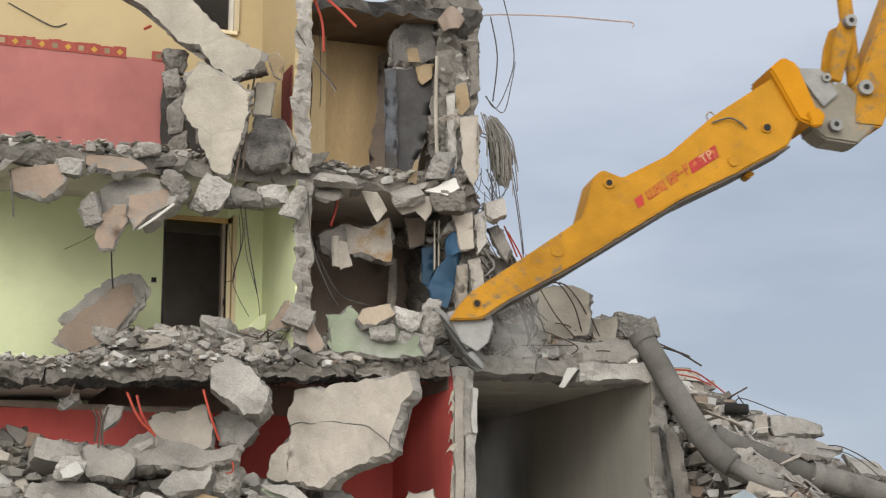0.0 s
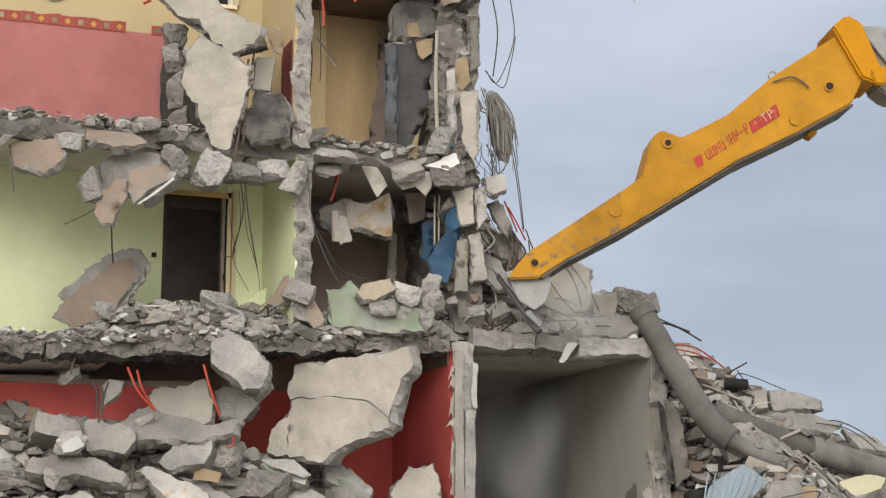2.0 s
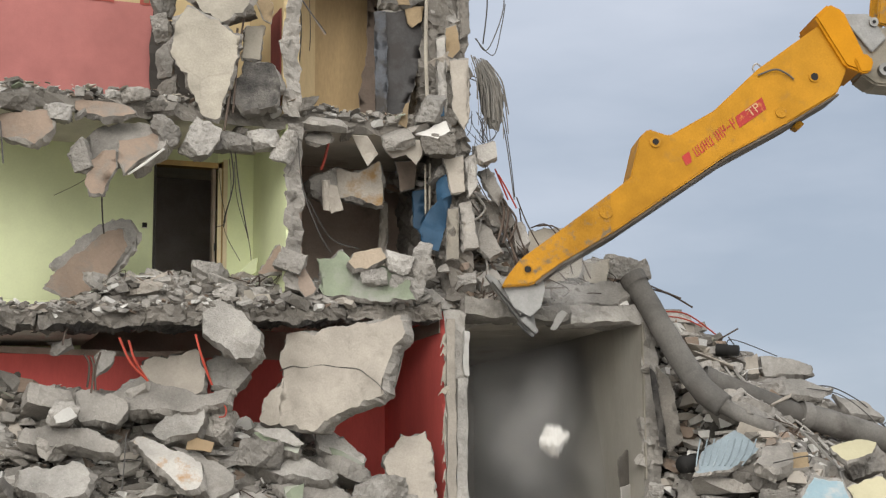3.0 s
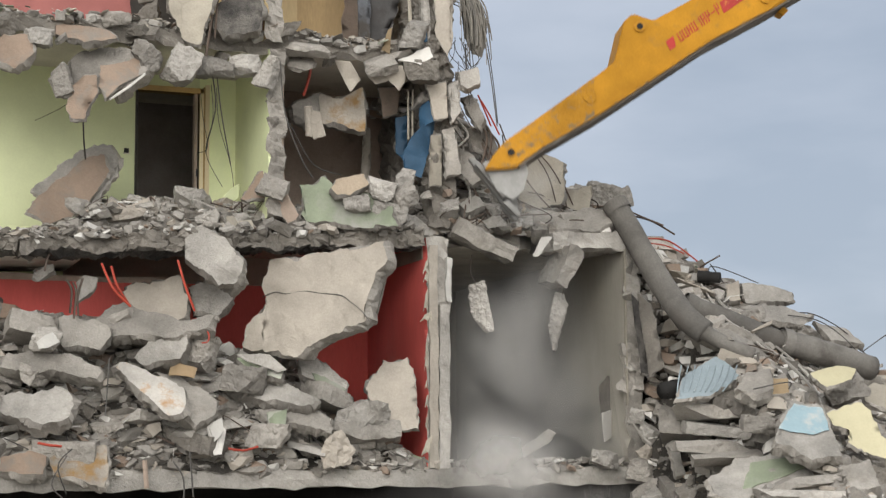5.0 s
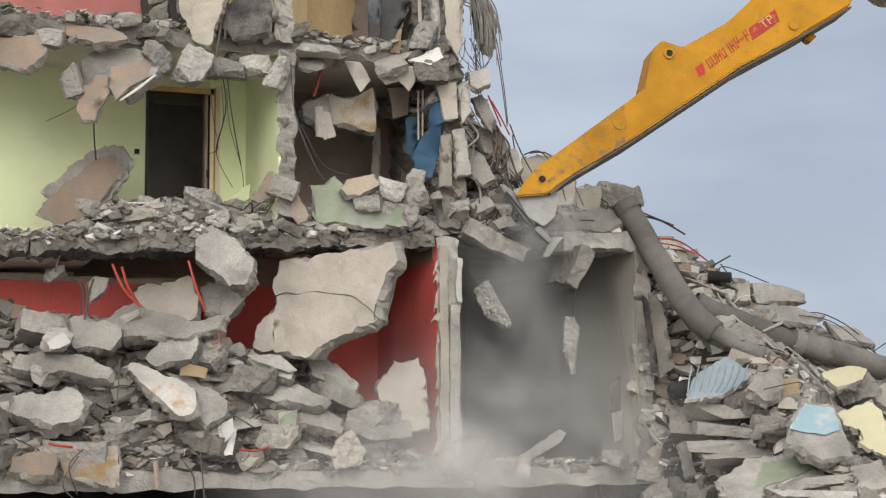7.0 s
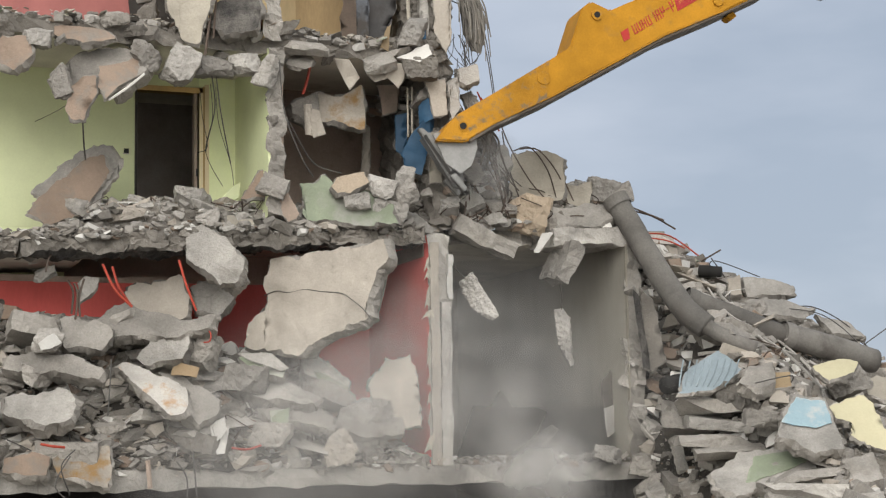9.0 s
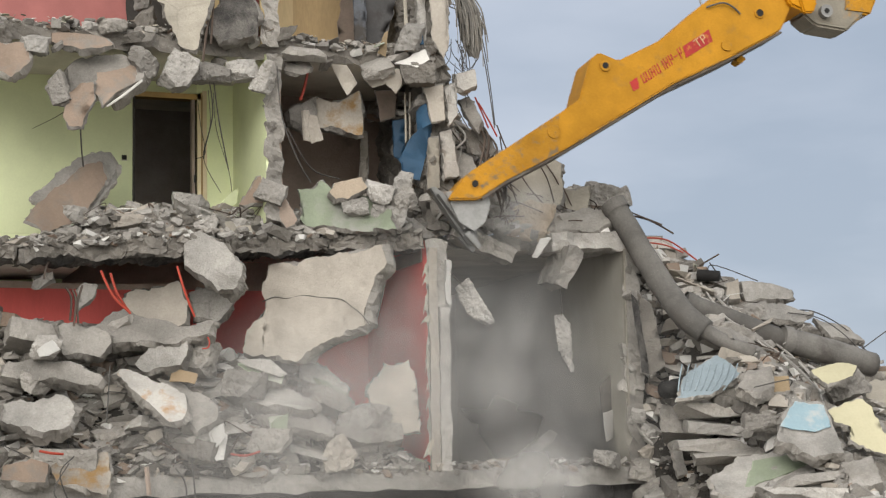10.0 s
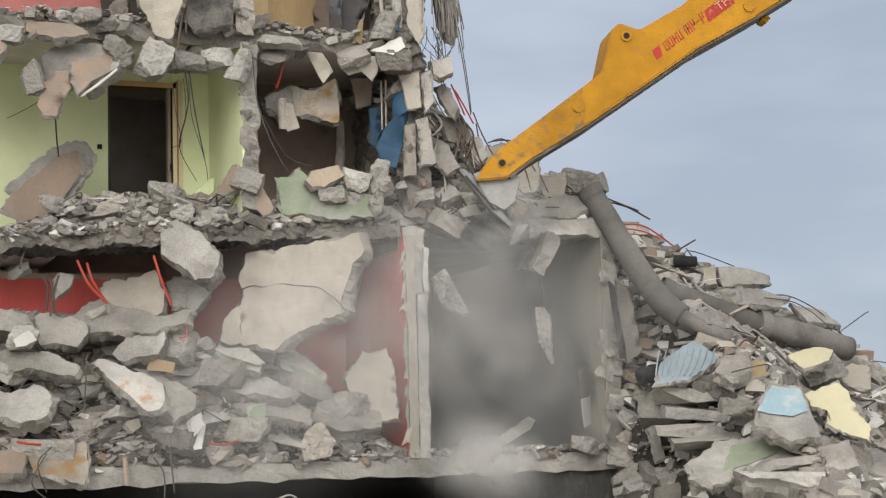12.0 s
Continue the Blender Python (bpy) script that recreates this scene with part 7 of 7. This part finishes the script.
# ---------------------------------------------------------------- movements
def motions():
    walk(arm, [
        (0, pose(-0.170, -0.365, 5.116, 0, -32.19, -11.75)),
        (0.5, pose(0.508, -0.413, 5.202, 0, -33.37, -16.89)),
        (1, pose(0.705, -0.466, 5.297, 0, -33.91, -20.39)),
        (1.5, pose(0.320, -0.416, 5.214, 0, -30.97, -16.63)),
        (2, pose(0.616, -0.412, 5.353, 0, -31.52, -16.67)),
        (2.5, pose(0.649, -0.422, 5.581, 0, -30.75, -16.94)),
        (2.7, pose(0.613, -0.414, 5.310, 0, -31.68, -16.79)),
        (4.3, pose(0.989, -0.452, 4.347, 0, -41.88, -16.64)),
        (4.5, pose(1.021, -0.489, 4.529, 0, -41.79, -23.07)),
        (5, pose(0.637, -0.444, 5.409, 0, -33.73, -16.49)),
        (5.5, pose(0.663, -0.419, 5.996, 0, -29.93, -14.92)),
        (6, pose(0.709, -0.382, 5.238, 0, -32.75, -13.21)),
        (6.5, pose(0.688, -0.374, 5.030, 0, -31.84, -13.13)),
        (7, pose(0.930, -0.404, 5.095, 0, -33.82, -15.98)),
        (7.2, pose(1.012, -0.411, 5.113, 0, -34.23, -16.72)),
        (8.8, pose(-0.056, -0.334, 5.632, 0, -29.26, -6.00)),
        (9, pose(-0.017, -0.345, 5.683, 0, -29.08, -7.75)),
        (9.5, pose(-0.163, -0.365, 5.886, 0, -28.74, -10.28)),
        (10, pose(0.174, -0.325, 5.032, 0, -30.90, -9.04)),
        (10.5, pose(0.699, -0.376, 5.044, 0, -30.89, -11.64)),
        (11, pose(0.739, -0.379, 5.059, 0, -32.07, -11.98)),
        (11.5, pose(0.863, -0.392, 5.086, 0, -33.24, -13.06)),
        (12, pose(0.858, -0.411, 5.142, 0, -33.68, -14.55)),
    ])
    walk(edge_a, [
        (0, pose(0.42, 0.34, 4.47, 0, 0, 0)),
        (2.7, pose(0.42, 0.34, 4.47, 0, 0, 0)),
        (3.4, pose(0.42, 0.30, 4.45, 2, 6, 0)),
        (4.2, pose(0.54, 0.25, 4.42, 8, 24, -6)),
        (12, pose(0.54, 0.25, 4.42, 8, 24, -6)),
    ])
    walk(edge_b, [
        (0, pose(1.14, 0.34, 4.47, 0, 0, 0)),
        (2.7, pose(1.14, 0.34, 4.47, 0, 0, 0)),
        (3.6, pose(1.20, 0.20, 4.30, 10, -25, 0)),
        (4.5, pose(1.13, 0.10, 4.13, 12, -62, -10)),
        (5, pose(1.61, 0.10, 4.09, 10, -66, -10)),
        (12, pose(1.61, 0.10, 4.09, 10, -66, -10)),
    ])
    walk(edge_c, [
        (0, pose(2.08, 0.36, 4.46, 0, -3, 0)),
        (12, pose(2.08, 0.36, 4.46, 0, -3, 0)),
    ])
    walk(hang_c, [
        (0, pose(1.55, 0.90, 4.52, 0, 80, -20)),
        (2.7, pose(1.55, 0.90, 4.52, 0, 80, -20)),
        (3.8, pose(1.50, 0.40, 4.20, 0, 30, -20)),
        (4.5, pose(1.41, 0.20, 3.63, 0, -10, -20)),
        (5, pose(1.58, 0.20, 3.39, 0, 12, -20)),
        (5.5, pose(1.74, 0.20, 3.04, 0, -14, -20)),
        (6, pose(1.74, 0.20, 3.08, 0, -3, -20)),
        (6.5, pose(1.63, 0.20, 3.07, 0, 4, -20)),
        (9, pose(1.67, 0.20, 3.13, 0, -6, -20)),
        (12, pose(1.73, 0.20, 3.04, 0, -5, -20)),
    ])
    walk(hang_d, [
        (0, pose(0.60, 0.90, 4.50, 0, 80, -20)),
        (2.7, pose(0.60, 0.90, 4.50, 0, 80, -20)),
        (4, pose(0.50, 0.50, 4.20, 0, 20, -20)),
        (5, pose(0.54, 0.30, 3.55, 0, -10, -20)),
        (5.5, pose(0.56, 0.30, 3.57, 0, -32, -20)),
        (7, pose(0.56, 0.30, 3.56, 0, -28, -20)),
        (9, pose(0.49, 0.30, 3.62, 0, -30, -20)),
        (12, pose(0.42, 0.30, 3.56, 0, -26, -20)),
    ])
    walk(cream_block, [
        (0, pose(1.15, 1.00, 4.75, 0, 0, -20)),
        (6, pose(1.15, 1.00, 4.75, 0, 0, -20)),
        (6.5, pose(1.27, 0.50, 4.78, 0, 8, -20)),
        (7.2, pose(1.26, 0.50, 4.69, 0, 10, -20)),
        (9, pose(1.25, 0.45, 4.79, 0, 16, -20)),
        (10, pose(1.32, 0.45, 4.77, 0, 16, -20)),
        (10.5, pose(1.32, 0.50, 4.77, 0, 22, -20)),
        (12, pose(1.31, 0.50, 4.72, 0, 30, -20)),
    ])
    walk(fall_a, [
        (0, pose(1.50, 0.80, 4.80, 0, 0, 0)),
        (0.6, pose(1.50, 0.80, 4.80, 0, 0, 0)),
        (0.8, pose(1.36, -0.30, 4.35, 0, 20, 0)),
        (1, pose(1.66, -0.35, 3.76, 20, 45, 10)),
        (1.2, pose(1.67, -0.40, 2.63, 60, 80, 20)),
        (1.5, pose(2.00, -0.80, 0.20, 90, 120, 20)),
        (12, pose(2.00, -0.80, 0.20, 90, 120, 20)),
    ])
    walk(fall_b, [
        (0, pose(1.75, 0.75, 4.80, 0, 0, 0)),
        (2, pose(1.75, 0.75, 4.80, 0, 0, 0)),
        (2.3, pose(0.89, -0.25, 4.82, 0, 20, 0)),
        (2.5, pose(0.98, -0.30, 4.61, 10, 40, 10)),
        (2.8, pose(1.04, -0.30, 3.52, 40, 100, 20)),
        (3.1, pose(1.03, -0.35, 2.17, 60, 150, 20)),
        (3.4, pose(1.30, -0.70, 0.15, 60, 180, 20)),
        (12, pose(1.30, -0.70, 0.15, 60, 180, 20)),
    ])
    walk(fall_c, [
        (0, pose(0.90, 0.80, 4.80, 0, 0, 0)),
        (6.1, pose(0.90, 0.80, 4.80, 0, 0, 0)),
        (6.4, pose(0.70, -0.30, 4.21, 0, 20, 0)),
        (6.5, pose(0.71, -0.30, 3.96, 10, 40, 10)),
        (6.7, pose(0.72, -0.30, 3.17, 40, 100, 20)),
        (7, pose(0.69, -0.35, 1.47, 60, 150, 20)),
        (7.2, pose(0.90, -0.70, 0.12, 60, 180, 20)),
        (12, pose(0.90, -0.70, 0.12, 60, 180, 20)),
    ])
    walk(batten, [
        (0, pose(0.35, 0.75, 5.15, 0, 10, -20)),
        (6, pose(0.35, 0.75, 5.15, 0, 10, -20)),
        (6.3, pose(-0.04, -0.30, 4.79, 0, 25, -20)),
        (6.5, pose(0.05, -0.40, 4.62, 0, 42, -20)),
        (6.7, pose(0.31, -0.50, 3.14, 0, 70, -20)),
        (6.9, pose(0.43, -0.50, 1.33, 0, 40, -20)),
        (7.1, pose(0.90, -0.60, 0.35, 0, 5, -20)),
        (12, pose(0.90, -0.60, 0.35, 0, 5, -20)),
    ])
    walk(tip_dust, [
        (0, pose(0.20, -0.40, 4.90, 0, 0, 0)),
        (1, pose(0.90, -0.60, 4.90, 0, 6, 0)),
        (2.5, pose(0.90, -0.60, 5.00, 0, 0, 0)),
        (4.3, pose(0.90, -0.70, 4.20, 0, 10, 0)),
        (5.5, pose(0.60, -0.10, 5.60, 0, 0, 0)),
        (6.5, pose(0.90, -0.50, 4.70, 0, -6, 0)),
        (7.2, pose(0.90, -0.50, 4.70, 0, 0, 0)),
        (9, pose(0.30, 0.00, 5.40, 0, 0, 0)),
        (10.5, pose(0.80, -0.50, 4.60, 0, 8, 0)),
        (12, pose(0.80, -0.50, 4.70, 0, 0, 0)),
    ])
    walk(room_dust, [
        (0, pose(1.20, 4.60, 3.30, 0, 0, 0)),
        (1.2, pose(1.20, 3.60, 3.40, 0, 4, 0)),
        (2.5, pose(1.20, 2.20, 3.10, 0, 0, 0)),
        (4.3, pose(1.00, 0.50, 2.60, 0, 6, 0)),
        (5.5, pose(1.00, 0.50, 2.30, 0, 0, 0)),
        (6.5, pose(1.10, 0.50, 2.90, 0, -8, 0)),
        (7.2, pose(1.10, 0.50, 2.80, 0, -8, 0)),
        (9, pose(1.10, 0.50, 1.40, 0, 0, 0)),
        (9.8, pose(1.10, 0.50, 1.50, 0, 0, 0)),
        (11, pose(1.10, 0.50, 2.50, 0, 4, 0)),
        (12, pose(1.10, 0.50, 2.60, 0, 6, 0)),
    ])
    walk(fall_dust, [
        (0, pose(1.20, 2.60, 3.20, 0, 0, 0)),
        (0.8, pose(1.20, 1.40, 3.00, 0, 0, 0)),
        (1.6, pose(1.20, 1.20, 2.80, 0, 3, 0)),
        (2.6, pose(1.00, 0.60, 2.50, 0, 0, 0)),
        (4.3, pose(0.90, -0.30, 3.30, 0, 0, 0)),
        (5, pose(0.80, -0.30, 2.90, 0, 3, 0)),
        (5.8, pose(0.70, 0.10, 2.50, 0, 0, 0)),
        (6.4, pose(0.62, -0.30, 3.90, 0, 0, 0)),
        (7.2, pose(0.70, -0.30, 3.40, 0, -3, 0)),
        (8.8, pose(0.70, 0.10, 1.60, 0, 0, 0)),
        (9.6, pose(0.70, 0.10, 1.70, 0, 0, 0)),
        (10.4, pose(0.70, -0.30, 3.40, 0, 0, 0)),
        (11.2, pose(0.70, -0.30, 3.30, 0, 2, 0)),
        (12, pose(0.65, -0.30, 3.30, 0, 0, 0)),
    ])
    walk(low_dust, [
        (0, pose(0.40, -0.60, 0.10, 0, 0, 0)),
        (2.7, pose(0.40, -0.60, 0.10, 0, 0, 0)),
        (4, pose(0.60, -0.60, 1.70, 0, 10, 0)),
        (5, pose(0.20, -0.70, 1.70, 0, 0, 0)),
        (6, pose(-0.10, -0.70, 1.60, 0, 8, 0)),
        (7.2, pose(-0.40, -0.70, 1.70, 0, 0, 0)),
        (9, pose(0.60, -0.70, 1.50, 0, -8, 0)),
        (12, pose(0.20, -0.70, 1.60, 0, 0, 0)),
    ])
    walk(wide_dust, [
        (0, pose(-1.20, -1.00, -2.20, 0, 0, 0)),
        (3, pose(-1.20, -1.00, -2.00, 0, 0, 0)),
        (5.5, pose(-0.60, -1.00, -0.40, 0, 0, 0)),
        (7.2, pose(-0.80, -1.00, 1.20, 0, 0, 0)),
        (8.8, pose(-1.30, -1.00, 1.90, 0, 0, 0)),
        (10.2, pose(-1.40, -1.00, 2.20, 0, 0, 0)),
        (12, pose(-1.00, -1.00, 2.80, 0, 5, 0)),
    ])


motions()
